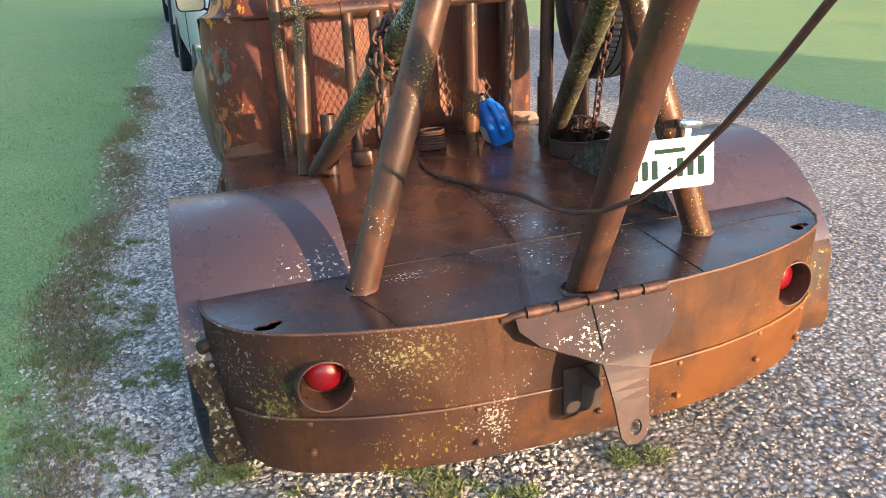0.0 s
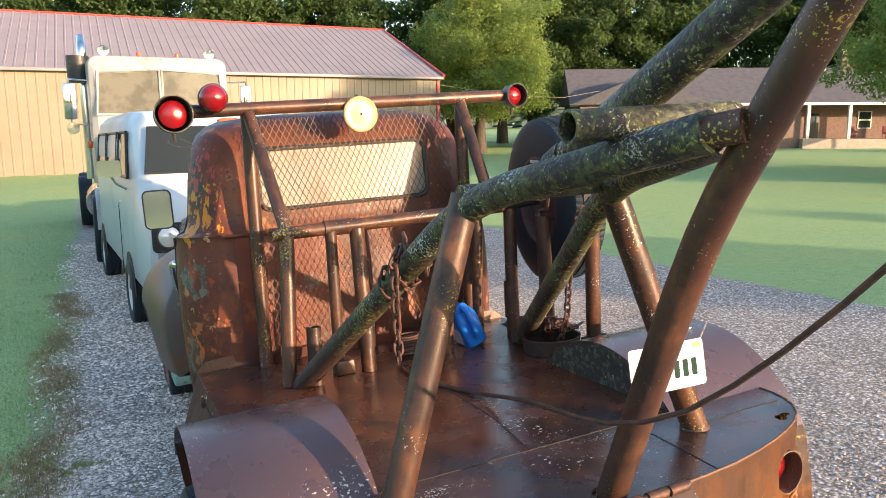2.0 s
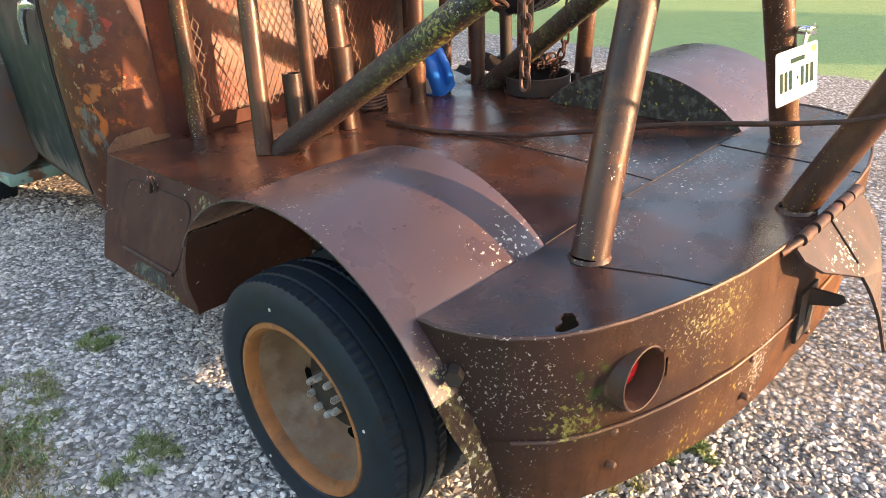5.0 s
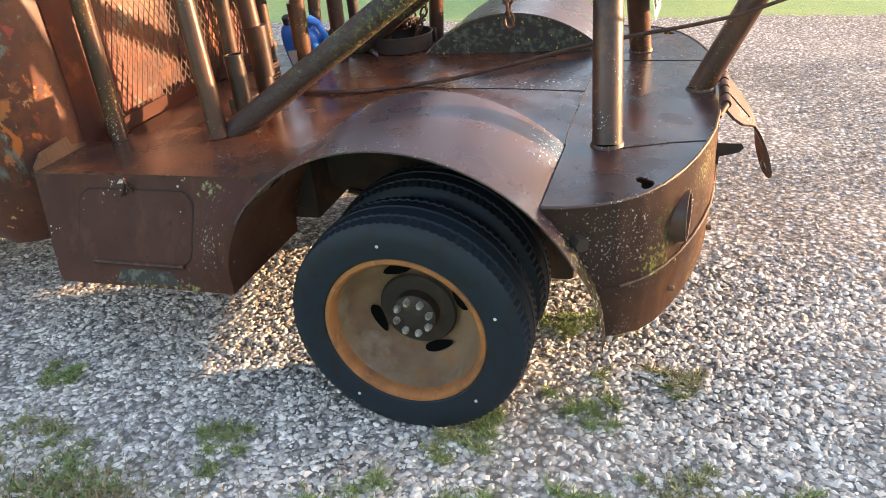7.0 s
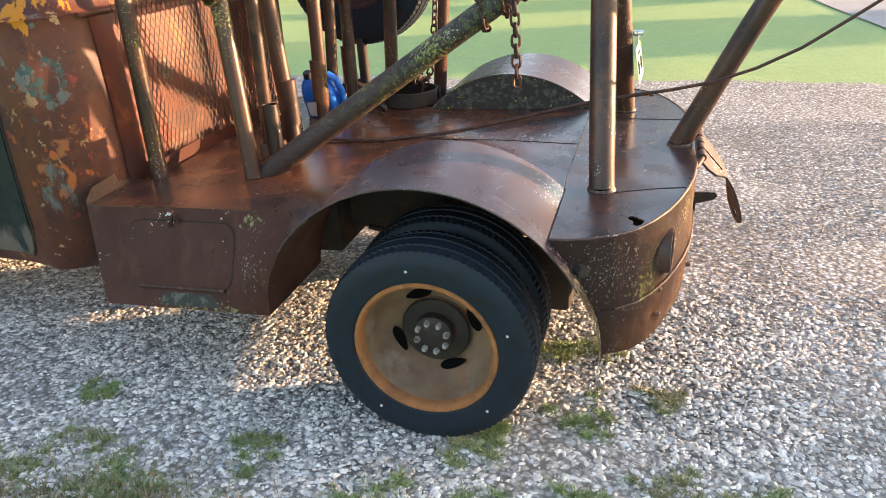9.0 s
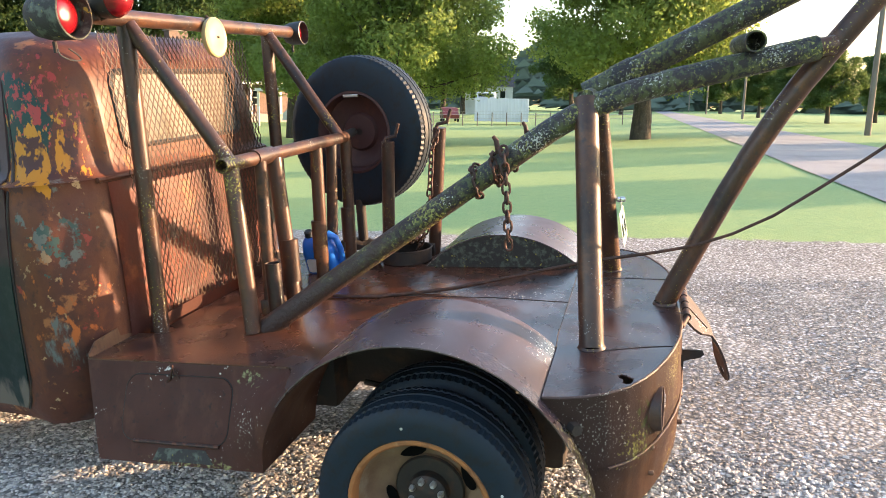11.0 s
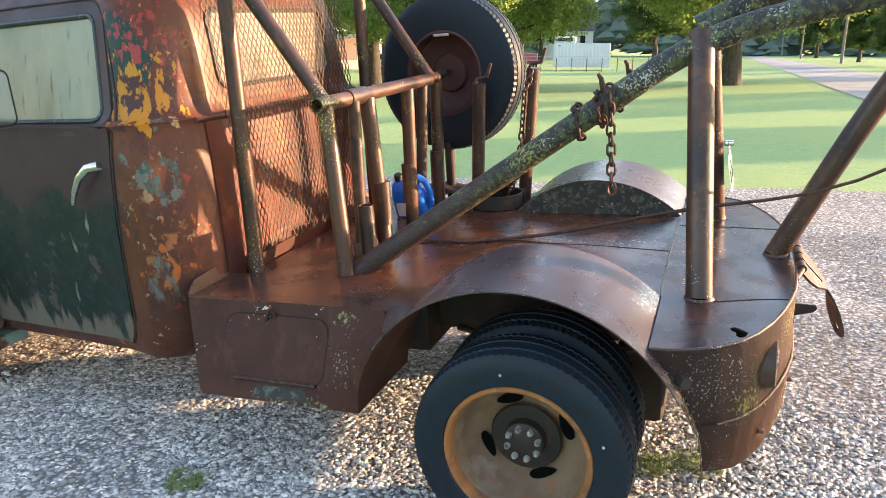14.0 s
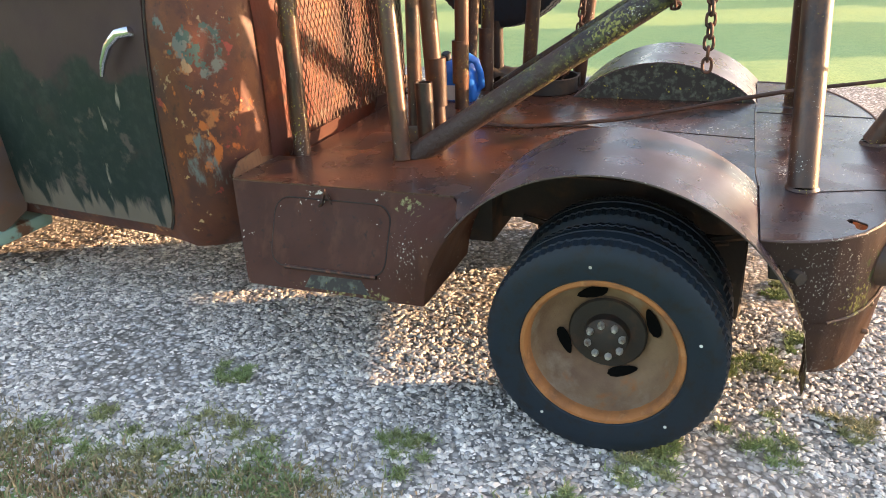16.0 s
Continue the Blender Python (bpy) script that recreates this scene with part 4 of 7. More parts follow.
pipe("rear_axle", [(-0.92, 0.668, 0.42), (-0.25, 0.668, 0.42), (-0.15, 0.668, 0.42), (0.15, 0.668, 0.42), (0.25, 0.668, 0.42), (0.92, 0.668, 0.42)], 0.05, CHASSIS, truck, radii=[0.05, 0.05, 0.15, 0.15, 0.05, 0.05])
part("cross_member", box(bmesh.new(), (-0.590, 1.17, 0.52), (0.590, 1.37, 0.75), 0.012), CHASSIS, truck, "dark steel cross member")
# unseen box added to stop low sun passing under the deck
part("fuel_tank", box(bmesh.new(), (-0.42, 0.26, 0.21), (0.50, 0.44, 0.56), 0.03), CHASSIS, truck, "unseen black box added under the deck to block sun")
part("cross_member", box(bmesh.new(), (-0.42, 1.2, 0.62), (0.42, 1.28, 0.72), 0.006), CHASSIS, truck)
# beam added out of sight to cut the sunlit gravel short
part("tail_sun_block", box(bmesh.new(), (-0.46, -0.02, 0.31), (0.46, 0.05, 0.52), 0.006), CHASSIS, truck, "black beam added behind the skirt to block sun")
part("cross_member", box(bmesh.new(), (-0.95, 0.16, 0.66), (0.95, 0.22, 0.74), 0.006), CHASSIS, truck)


# wheels
def tyre_bm(R, w, r_rim, treads=88, cut=0.0055):
    """A tyre round the x axis: rounded shoulders, rim beads, ribs and cross grooves in the tread."""
    bm = bmesh.new()
    prof = [(-w * 0.40, r_rim), (-w * 0.47, r_rim + 0.012), (-w * 0.5, (R + r_rim) / 2), (-w * 0.485, R - 0.045), (-w * 0.455, R - 0.018), (-w * 0.41, R - 0.006),
            (-w * 0.27, R), (-w * 0.255, R - cut), (-w * 0.225, R - cut), (-w * 0.21, R + 0.001), (-w * 0.03, R + 0.002), (-w * 0.015, R - cut), (w * 0.015, R - cut), (w * 0.03, R + 0.002)]
    prof = prof + [(-a, r) for a, r in reversed(prof[:-4])]
    n = treads * 2
    rings = []
    for j in range(n):
        ang = 2 * math.pi * j / n
        ring = []
        for k, (a, r) in enumerate(prof):
            rr = r - (cut * 0.9 if (j % 2 == 0 and abs(a) > w * 0.2 and r > R - 0.03) else 0)
            t = ang + (0.25 * math.pi / n if abs(a) < w * 0.25 else 0)
            ring.append(bm.verts.new((a, rr * math.cos(t), rr * math.sin(t))))
        rings.append(ring)
    for j in range(n):
        a, b = rings[j], rings[(j + 1) % n]
        for k in range(len(prof) - 1):
            bm.faces.new((a[k], a[k + 1], b[k + 1], b[k]))
    bmesh.ops.recalc_face_normals(bm, faces=bm.faces)
    return bm


def rim_bm(s, r, dish, w=0.17):
    """A steel disc wheel: flanges, well, and a disc set in by dish; s: the side that faces out."""
    prof = [(s * w * 0.55, r + 0.010), (s * w * 0.56, r - 0.004), (s * w * 0.50, r - 0.012), (s * w * 0.40, r - 0.015), (s * w * 0.2, r - 0.022), (s * (w * 0.5 - dish * 0.75), r - 0.034), (s * (w * 0.5 - dish * 0.95), r - 0.056), (s * (w * 0.5 - dish - 0.008), r * 0.66), (s * (w * 0.5 - dish - 0.016), r * 0.50), (s * (w * 0.5 - dish + 0.004), r * 0.44), (s * (w * 0.5 - dish + 0.006), 0.02)]
    return lathe(bmesh.new(), prof, 40, "X")


def wheel(name, parent, m, s, label, R=0.372, w=0.212, r=0.246, dish=0.11, hub=True):
    t = part(name, tyre_bm(R, w, r), RUBBER, parent, label, m, sharp=30)
    rim = part("rim", rim_bm(s, r, dish), RIM, t, "beige and brown rusted steel rim")
    part("rim_flange", lathe(bmesh.new(), [(s * 0.090, r + 0.011), (s * 0.0975, r + 0.004), (s * 0.0975, r - 0.006), (s * 0.089, r - 0.0145), (s * 0.068, r - 0.0165), (s * 0.060, r - 0.0185)], 40, "X"), FLANGE, rim, "orange rusted flange")
    # black plates on the disc paint in the darkness of its openings
    for k in range(4):
        a = math.pi / 2 * k - radians(41)
        bm = bmesh.new()
        slab(bm, [(0.052 * math.cos(b_), 0.019 * math.sin(b_) * (1 + 0.3 * math.cos(b_))) for b_ in [2 * math.pi * q / 12 for q in range(12)]], 0.003,
             lambda u, v, q: Vector((s * (0.085 - dish - 0.004 + q + 0.004), math.cos(a) * (0.148 + v) - math.sin(a) * u, math.sin(a) * (0.148 + v) + math.cos(a) * u)))
        part("hand_hole", bm, HOLEM, t, smooth=False)
    if hub:
        part("hub_plate", lathe(bmesh.new(), [(s * (0.085 - dish + 0.004), 0.126), (s * (0.085 - dish + 0.012), 0.120), (s * (0.085 - dish + 0.013), 0.05)], 28, "X"), HUBM, t, "black greasy hub plate")
        for a in (1.1, 2.5, 3.6, 5.0):
            part("white_speck", lathe(bmesh.new(), [(s * w * 0.488, 0.0055), (s * w * 0.502, 0.005), (s * w * 0.503, 0.0)], 8, "X", (0, 0.300 * math.cos(a), 0.300 * math.sin(a))), PALEP, t)
        part("hub", lathe(bmesh.new(), [(s * (0.085 - dish), 0.075), (s * (0.085 - dish + 0.045), 0.070), (s * (0.085 - dish + 0.055), 0.058), (s * (0.085 - dish + 0.058), 0.0)], 24, "X"), HUBM, t, "black greasy hub")
        for k in range(8):
            a = 2 * math.pi * k / 8 + 0.2
            c = Vector((0, 0.055 * math.cos(a), 0.055 * math.sin(a)))
            part("lug_nut", tube(bmesh.new(), [c + Vector((s * (0.085 - dish + 0.045), 0, 0)), c + Vector((s * (0.085 - dish + 0.068), 0, 0)), c + Vector((s * (0.085 - dish + 0.076), 0, 0))], 0.0115, 6, radii=[0.0115, 0.0115, 0.006]), STEEL, t, "shiny worn lug nut")
    return t


for s in (-1, 1):
    wheel("rear_wheel", truck, Matrix.Translation((s * 1.022, 0.668, 0.425)) @ pose(0, 0, 0, 20, 0, 0), s, "black truck tyre on a rusty rim", dish=0.135)
    wheel("inner_rear_wheel", truck, Matrix.Translation((s * 0.775, 0.668, 0.425)) @ pose(0, 0, 0, 47, 0, 0), s, "black inner twin tyre", hub=False)
    wheel("front_wheel", truck, Matrix.Translation((s * 0.82, 4.36, 0.425)), s, "black front tyre on a rusty rim", dish=0.05)

# ---- the pipe work ----
PR = 0.046
post_l = pipe("boom_post", [(-0.583, 0.132, H), (-0.262, 0.160, 1.715)], PR, PIPE, truck, "brown rusted steel pipe with lichen specks", segs=20)
post_r = pipe("boom_post", [(0.552, 0.104, H), (0.262, 0.150, 1.715)], PR, PIPE, truck, segs=20)
for x, y in ((-0.583, 0.132), (0.552, 0.104), (-0.02, -0.142)):
    part("weld_collar", lathe(bmesh.new(), [(H + 0.001, 0.0525), (H + 0.005, 0.0505), (H + 0.011, 0.0465)], 20, "Z", (x, y, 0)), PIPE, post_l)
pipe("boom_strut", [(-0.009, -0.140, H), (-0.011, -0.262, 1.063), (-0.017, -0.377, 1.288), (-0.027, -0.470, 1.458), (-0.037, -0.564, 1.612), (-0.042, -0.640, 1.722), (-0.045, -0.720, 1.824), (-0.050, -0.814, 1.941), (-0.056, -0.96, 2.122), (-0.062, -1.08, 2.27)], 0.044, PIPE, truck, "long leaning rusted pipe strut", segs=20)
boom_l = pipe("boom_pipe", bend((-0.50, 1.515, H + 0.002), (-0.262, 0.13, 1.708), (-0.115, -0.675, 1.851), 10, 0.24), PR, MOSSY, truck, "dark pipe covered in green and yellow lichen", segs=20)
boom_r = pipe("boom_pipe", bend((0.70, 1.53, H + 0.002), (0.262, 0.13, 1.708), (0.015, -0.60, 1.838), 10, 0.24), PR, MOSSY, truck, "dark pipe covered in green and yellow lichen", segs=20)
pipe("cross_pipe", [(-0.28, 0.16, 1.715), (0.28, 0.155, 1.715)], 0.035, MOSSY, truck)
upper = pipe("upper_boom", [(0.0, 0.18, 1.722), (0.0, -0.45, 2.005), (0.0, -1.10, 2.30)], 0.052, MOSSY, truck, "thick lichen-covered main boom", segs=20)
part("boom_sleeve", tube(bmesh.new(), [(0, 0.06, 1.776), (0, -0.02, 1.812)], 0.057, 20), MOSSY, upper)
pipe("roller_tube", [(-0.30, -0.437, 1.885), (0.20, -0.437, 1.885)], 0.038, MOSSY, truck, "open-ended lichen-spotted cross tube", segs=20, hollow=0.006)
pipe("end_stub", [(-0.118, -0.66, 1.849), (-0.085, -0.735, 1.858)], 0.036, PIPE, truck, "short bare pipe end welded to the strut")

# rack behind the cab
RR = 0.034
rack = []
for x0, x1 in ((-0.565, -0.530), (0.640, 0.660)):
    p_ = pipe("rack_post", [(x0, 1.985, H), (x1, 1.968, 2.12)], RR, PIPE, truck, "rusted upright rack pipe")
    rack.append(p_)
pipe("rack_top_rail", [(-0.80, 1.966, 2.135), (0.93, 1.966, 2.150)], 0.033, PIPE, truck, "rusted top rail carrying lamps", hollow=0.005)
pipe("rack_brace", [(-0.525, 1.955, 2.11), (-0.478, 1.600, 1.535)], 0.031, PIPE, truck)
pipe("rack_brace", [(0.655, 1.955, 2.12), (0.60, 1.560, 1.545)], 0.031, PIPE, truck)
rail = pipe("rack_lower_rail", [(-0.55, 1.600, 1.530), (0.66, 1.555, 1.545)], 0.031, PIPE, truck, "rusted lower rail with yellow lichen", hollow=0.005)
part("rail_sleeve", tube(bmesh.new(), [(-0.30, 1.592, 1.533), (-0.15, 1.586, 1.535)], 0.038, 14), PIPE, rail)
pipe("rack_leg", [(-0.548, 1.545, H), (-0.480, 1.600, 1.515)], 0.035, PIPE, truck)
for x, y, zt, r in ((-0.155, 1.545, 1.52, 0.037), (-0.285, 1.60, 1.52, 0.028), (0.30, 1.60, 1.52, 0.034), (0.50, 1.63, 1.52, 0.030), (0.70, 1.60, 1.53, 0.034)):
    u_ = pipe("rack_leg", [(x, y, H), (x + 0.01, 1.575, zt)], r, PIPE, truck)
    if r > 0.033:
        part("leg_sleeve", tube(bmesh.new(), [(x + 0.001, y, H + 0.12), (x + 0.004, y - 0.003, 1.14)], r + 0.006, 14), PIPE, u_)
pipe("stub_pipe", [(-0.435, 1.485, H), (-0.425, 1.490, 1.095)], 0.035, PIPE, truck, "short open rusted pipe stub", hollow=0.005)
part("deck_block", box(bmesh.new(), (-0.315, 1.545, H), (-0.225, 1.635, H + 0.07), 0.006), PIPE, truck)
# posts with hooked tops on the far side
for x, y, tx, ty, zt in ((0.80, 1.40, 0.76, 1.34, 1.50), (0.90, 1.15, 0.86, 1.06, 1.56)):
    p_ = pipe("hook_post", [(x, y, H), (tx, ty, zt)], 0.037, PIPE, truck, "upright pipe with a bent steel hook on top")
    bm = bmesh.new()
    tube(bm, [(tx - 0.02, ty + 0.03, zt - 0.02), (tx, ty + 0.01, zt + 0.02), (tx, ty - 0.045, zt + 0.03), (tx, ty - 0.07, zt + 0.10)], 0.010, 8)
    part("hook", bm, CHAINM, p_)
for s, b_ in ((-1, boom_l), (1, boom_r)):
    c = Vector((s * 0.330 + (0.0 if s < 0 else 0.09), 0.50, 1.473 if s < 0 else 1.478))
    bm = bmesh.new()
    tube(bm, [c + Vector((0, -0.006, 0.030)), c + Vector((0, 0.002, 0.070)), c + Vector((0, 0.006, 0.100)), c + Vector((0, 0.018, 0.118))], 0.010, 8, radii=[0.012, 0.011, 0.010, 0.007])
    tube(bm, [c + Vector((0, 0.002, 0.076)), c + Vector((0, -0.022, 0.056)), c + Vector((0, -0.048, 0.060)), c + Vector((0, -0.060, 0.074))], 0.010, 8, radii=[0.010, 0.010, 0.009, 0.006])
    part("boom_hook", bm, CHAINM, b_, "rusted steel hook")


# expanded mesh between the posts, as one sheet of many strands
def expanded_mesh(x0, x1, z0, z1, y, cell_w=0.034, cell_h=0.062):
    vs, fs = [], []

    def strand(a, b, wid=0.0021):
        a, b = Vector(a), Vector(b)
        d = (b - a).normalized()
        n = Vector((0, -1, 0))
        s = d.cross(n) * wid
        k = len(vs)
        for q in (a - s, a + s, b + s, b - s):
            vs.append((q.x, q.y - 0.002, q.z))
        for q in (a, b):
            vs.append((q.x, q.y + 0.0022, q.z))
        fs.extend([(k, k + 1, k + 2, k + 3), (k + 1, k + 4, k + 5, k + 2), (k + 4, k, k + 3, k + 5)])
    nc, nr = int((x1 - x0) / cell_w), int((z1 - z0) / cell_h)
    for i in range(nc):
        for j in range(nr):
            cx, cz = x0 + (i + 0.5) * cell_w, z0 + (j + 0.5) * cell_h
            q = lambda px, pz: (px, y + 0.026 * (pz - z0) / (z1 - z0) + 0.055 * ((pz - z0) / (z1 - z0)) ** 3 + 0.004 * math.sin(px * 9 + pz * 3), pz)
            l, r_, t_, b_ = q(cx - cell_w / 2, cz), q(cx + cell_w / 2, cz), q(cx, cz + cell_h / 2), q(cx, cz - cell_h / 2)
            for a, b in ((l, t_), (t_, r_), (r_, b_), (b_, l)):
                strand(a, b)
    return vs, fs


vs, fs = expanded_mesh(-0.535, 0.64, 0.86, 2.11, 2.030)
me = bpy.data.meshes.new("mesh_guard")
me.from_pydata(vs, [], fs)
me.materials.append(MESHM)
mg = new("mesh_guard", me)
mg.parent = truck
mg["label"] = "rusted expanded-metal guard behind the rear window"


# lamps on the rack
def pod(x, y, z, R, L, label, lens_r):
    h = part("work_lamp", lathe(bmesh.new(), [(L, 0.0), (L - 0.01, R * 0.45), (L * 0.75, R * 0.8), (L * 0.4, R * 0.97), (0.0, R), (-0.045, R + 0.002), (-0.047, R - 0.004), (0.0, R - 0.006), (0.012, R - 0.008)], 28, "Y"), LICHENBLK if R > 0.08 else BLACKP, truck, label, Matrix.Translation((x, y, z)))
    part("lens", lathe(bmesh.new(), [(0.02, lens_r), (0.0, lens_r), (-0.012, lens_r * 0.8), (-0.02, lens_r * 0.4), (-0.022, 0.0)], 24, "Y"), REDLENS, h, "red glass lens")
    part("bracket", tube(bmesh.new(), [(0, L * 0.4, -R), (0, L * 0.4, -R - 0.04)], 0.008, 8), CHASSIS, h)
    if R > 0.08:
        loop = [(0.02 + 0.055 * math.sin(k * 0.42), 0.02, -R - 0.028 - 0.042 * math.sin(k * 0.26)) for k in range(13)]
        part("lamp_wire", tube(bmesh.new(), loop, 0.003, 6), WIREM, h, "thin black wire looped under the lamp")
    return h


pod(-0.880, 1.95, 2.125, 0.088, 0.15, "black bullet-shaped lamp with a red lens", 0.066)
pod(1.005, 1.95, 2.145, 0.066, 0.085, "round black lamp with a red lens", 0.054)
bc = part("beacon", lathe(bmesh.new(), [(0.10, 0.0), (0.098, 0.025), (0.085, 0.052), (0.055, 0.072), (0.015, 0.079), (-0.02, 0.078)], 28, "Y"), BLACKP, truck, "round lamp with a domed red lens", Matrix.Translation((-0.698, 1.885, 2.188)) @ Matrix.Scale(0.88, 4))
part("lens", lathe(bmesh.new(), [(-0.02, 0.076), (-0.045, 0.070), (-0.072, 0.052), (-0.088, 0.025), (-0.091, 0.0)], 28, "Y"), REDLENS, bc, "domed red lens")
part("foot", tube(bmesh.new(), [(0, 0.02, -0.06), (0, 0.075, -0.075)], 0.012, 8), CHASSIS, bc)
dl = part("round_lamp", lathe(bmesh.new(), [(0.028, 0.0), (0.026, 0.05), (0.012, 0.088), (-0.004, 0.094), (-0.012, 0.093), (-0.016, 0.086), (-0.013, 0.080), (-0.017, 0.050), (-0.020, 0.0)], 36, "Y"), CREAM, truck, "round cream enamelled lamp back", Matrix.Translation((0.047, 1.922, 2.081)))
part("centre_screw", lathe(bmesh.new(), [(-0.018, 0.006), (-0.027, 0.005), (-0.028, 0.0)], 10, "Y"), CHASSIS, dl)
part("bracket", tube(bmesh.new(), [(0, 0.01, 0.08), (0, 0.03, 0.10)], 0.008, 8), CHASSIS, dl)

# number plate on the right-hand post, with its lamp
plate = part("number_plate", slab(bmesh.new(), rounded(0.31, 0.155, 0.012, 3), 0.0015, lambda u, v, w: Vector((u, w, v))), PLATEM, truck, "white and pale blue number plate with dark bars", pose(0.385, 0.040, 1.086, -8, 1.2, -1.5))
for u, w_, h_ in ((-0.118, 0.020, 0.058), (-0.085, 0.020, 0.058), (-0.052, 0.020, 0.058), (0.035, 0.022, 0.058), (0.072, 0.022, 0.058), (0.109, 0.022, 0.058), (0.0, 0.012, 0.010)):
    part("character_bar", slab(bmesh.new(), rounded(w_, h_, 0.004, 2), 0.001, lambda a, b, w: Vector((u + a, -0.0012 + w, -0.012 + b))), PLATEINK, plate, smooth=False)
part("state_bar", slab(bmesh.new(), rounded(0.105, 0.014, 0.003, 2), 0.001, lambda a, b, w: Vector((0.0 + a, -0.0012 + w, 0.042 + b))), PLATEINK, plate, smooth=False)
part("sticker", slab(bmesh.new(), rounded(0.032, 0.020, 0.002, 2), 0.001, lambda a, b, w: Vector((0.128 + a, -0.0012 + w, 0.058 + b))), PLATETAG, plate, smooth=False)
pl = part("plate_lamp", box(bmesh.new(), (-0.035, -0.02, -0.012), (0.035, 0.025, 0.014), 0.008), CHROME, truck, "small chrome plate lamp", pose(0.455, 0.05, 1.20, 0, 8, 0))
part("bracket", box(bmesh.new(), (-0.012, 0.0, -0.05), (0.012, 0.006, -0.01), 0.002), STEEL, pl)

# hinged hitch plate
hinge = pipe("hinge_rod", [(-0.275, -0.200, 0.806), (-0.22, -0.222, 0.824), (0.0, -0.224, 0.826), (0.215, -0.222, 0.828)], 0.0105, CHAINM, truck, "rusty hinge rod with barrel knuckles", segs=10)
for x in (-0.18, -0.09, 0.0, 0.09, 0.17):
    part("knuckle", tube(bmesh.new(), [(x - 0.034, -0.2235, 0.8255), (x + 0.034, -0.2235, 0.8265)], 0.0165, 12), CHAINM, hinge)
hp = [(-0.245, 0.0), (-0.245, -0.035), (-0.20, -0.085), (-0.12, -0.125), (-0.045, -0.165), (-0.040, -0.24), (-0.036, -0.32), (-0.030, -0.365), (-0.012, -0.39), (0.025, -0.398), (0.062, -0.385), (0.080, -0.35), (0.085, -0.28), (0.088, -0.20), (0.105, -0.165), (0.16, -0.13), (0.205, -0.09), (0.225, -0.04), (0.222, 0.0)]
dirv = Vector((0, -0.66, -0.75)).normalized()
nrm = Vector((0, -0.75, 0.66)).normalized()
dir2 = Vector((0, -0.27, -0.963)).normalized()


def strap(d):
    """The way down the hitch plate: leaning out first, then bent towards the ground."""
    p = Vector((0, 0, 0))
    for k in range(40):
        q = min(1.0, max(0.0, (k * 0.01 - 0.13) / 0.09))
        p = p + dirv.lerp(dir2, q).normalized() * min(0.01, max(0.0, d - k * 0.01))
    return p


bm = bmesh.new()
base_pt = Vector((0, -0.228, 0.815))
hp = [q for a, b in zip(hp, hp[1:] + hp[:1]) for q in ((a, ((2 * a[0] + b[0]) / 3, (2 * a[1] + b[1]) / 3), ((a[0] + 2 * b[0]) / 3, (a[1] + 2 * b[1]) / 3)) if a[1] != b[1] else (a,))]
side_n = dir2.cross(Vector((1, 0, 0)))
if side_n.y < 0:
    side_n = -side_n


def across(u, d):
    """The plate's width at that distance down, its tongue twisted a little."""
    a = radians(16) * smooth_step((d - 0.15) / 0.16)
    return (u - 0.02) * (Vector((math.cos(a), 0, 0)) + side_n * math.sin(a)) + Vector((0.02, 0, 0))


vv = [bm.verts.new(base_pt + across(u, -v) + strap(-v)) for u, v in hp]
ed = [bm.edges.new((vv[i], vv[(i + 1) % len(vv)])) for i in range(len(vv))]
rg = [bm.verts.new(base_pt + across(0.026 + 0.022 * math.cos(2 * math.pi * i / 14), 0.352) + strap(0.352 + 0.022 * math.sin(2 * math.pi * i / 14))) for i in range(14)]
ed += [bm.edges.new((rg[i], rg[(i + 1) % 14])) for i in range(14)]
bmesh.ops.triangle_fill(bm, use_beauty=True, use_dissolve=False, edges=ed)
ex = bmesh.ops.extrude_face_region(bm, geom=list(bm.faces))
bmesh.ops.translate(bm, verts=[v for v in ex["geom"] if isinstance(v, bmesh.types.BMVert)], vec=-nrm * 0.009)
bmesh.ops.recalc_face_normals(bm, faces=bm.faces)
hitch = part("hitch_plate", bm, HITCHM, truck, "brown steel hitch plate with a hole and white lichen", smooth=False)
part("plate_seam", tube(bmesh.new(), [base_pt + Vector((-0.02, 0, 0)) + nrm * 0.002, base_pt + strap(0.13) + Vector((-0.032, 0, 0)) + nrm * 0.002], 0.003, 6), CHASSIS, hitch)
tab = part("tow_tab", slab(bmesh.new(), [(0.0, -0.095), (0.012, -0.095), (0.016, -0.030), (0.085, -0.012), (0.100, 0.004), (0.092, 0.018), (0.0, 0.020)], 0.012, lambda u, v, w: Vector((-0.045 + w, -0.205 - u, 0.600 + v))), CHASSIS, truck, "dark steel tow tab")
part("tab_gusset", slab(bmesh.new(), [(-0.06, -0.09), (0.06, -0.09), (0.06, 0.06), (-0.06, 0.06)], 0.010, lambda u, v, w: Vector((-0.04 + u, -0.206 - w, 0.56 + v))), CHASSIS, tab, smooth=False)


# ---- cab ----
CAB_Z = [0.50, 0.56, 0.66, 0.85, 1.10, 1.32, 1.44, 1.490, 1.512, 1.530, 1.575, 1.62, 1.70, 1.80, 1.89, 1.935, 1.99, 2.04, 2.085, 2.115, 2.135]
CAB_W = [0.870, 0.900, 0.915, 0.926, 0.932, 0.926, 0.916, 0.906, 0.911, 0.862, 0.840, 0.833, 0.823, 0.812, 0.800, 0.790, 0.770, 0.735, 0.680, 0.600, 0.460]
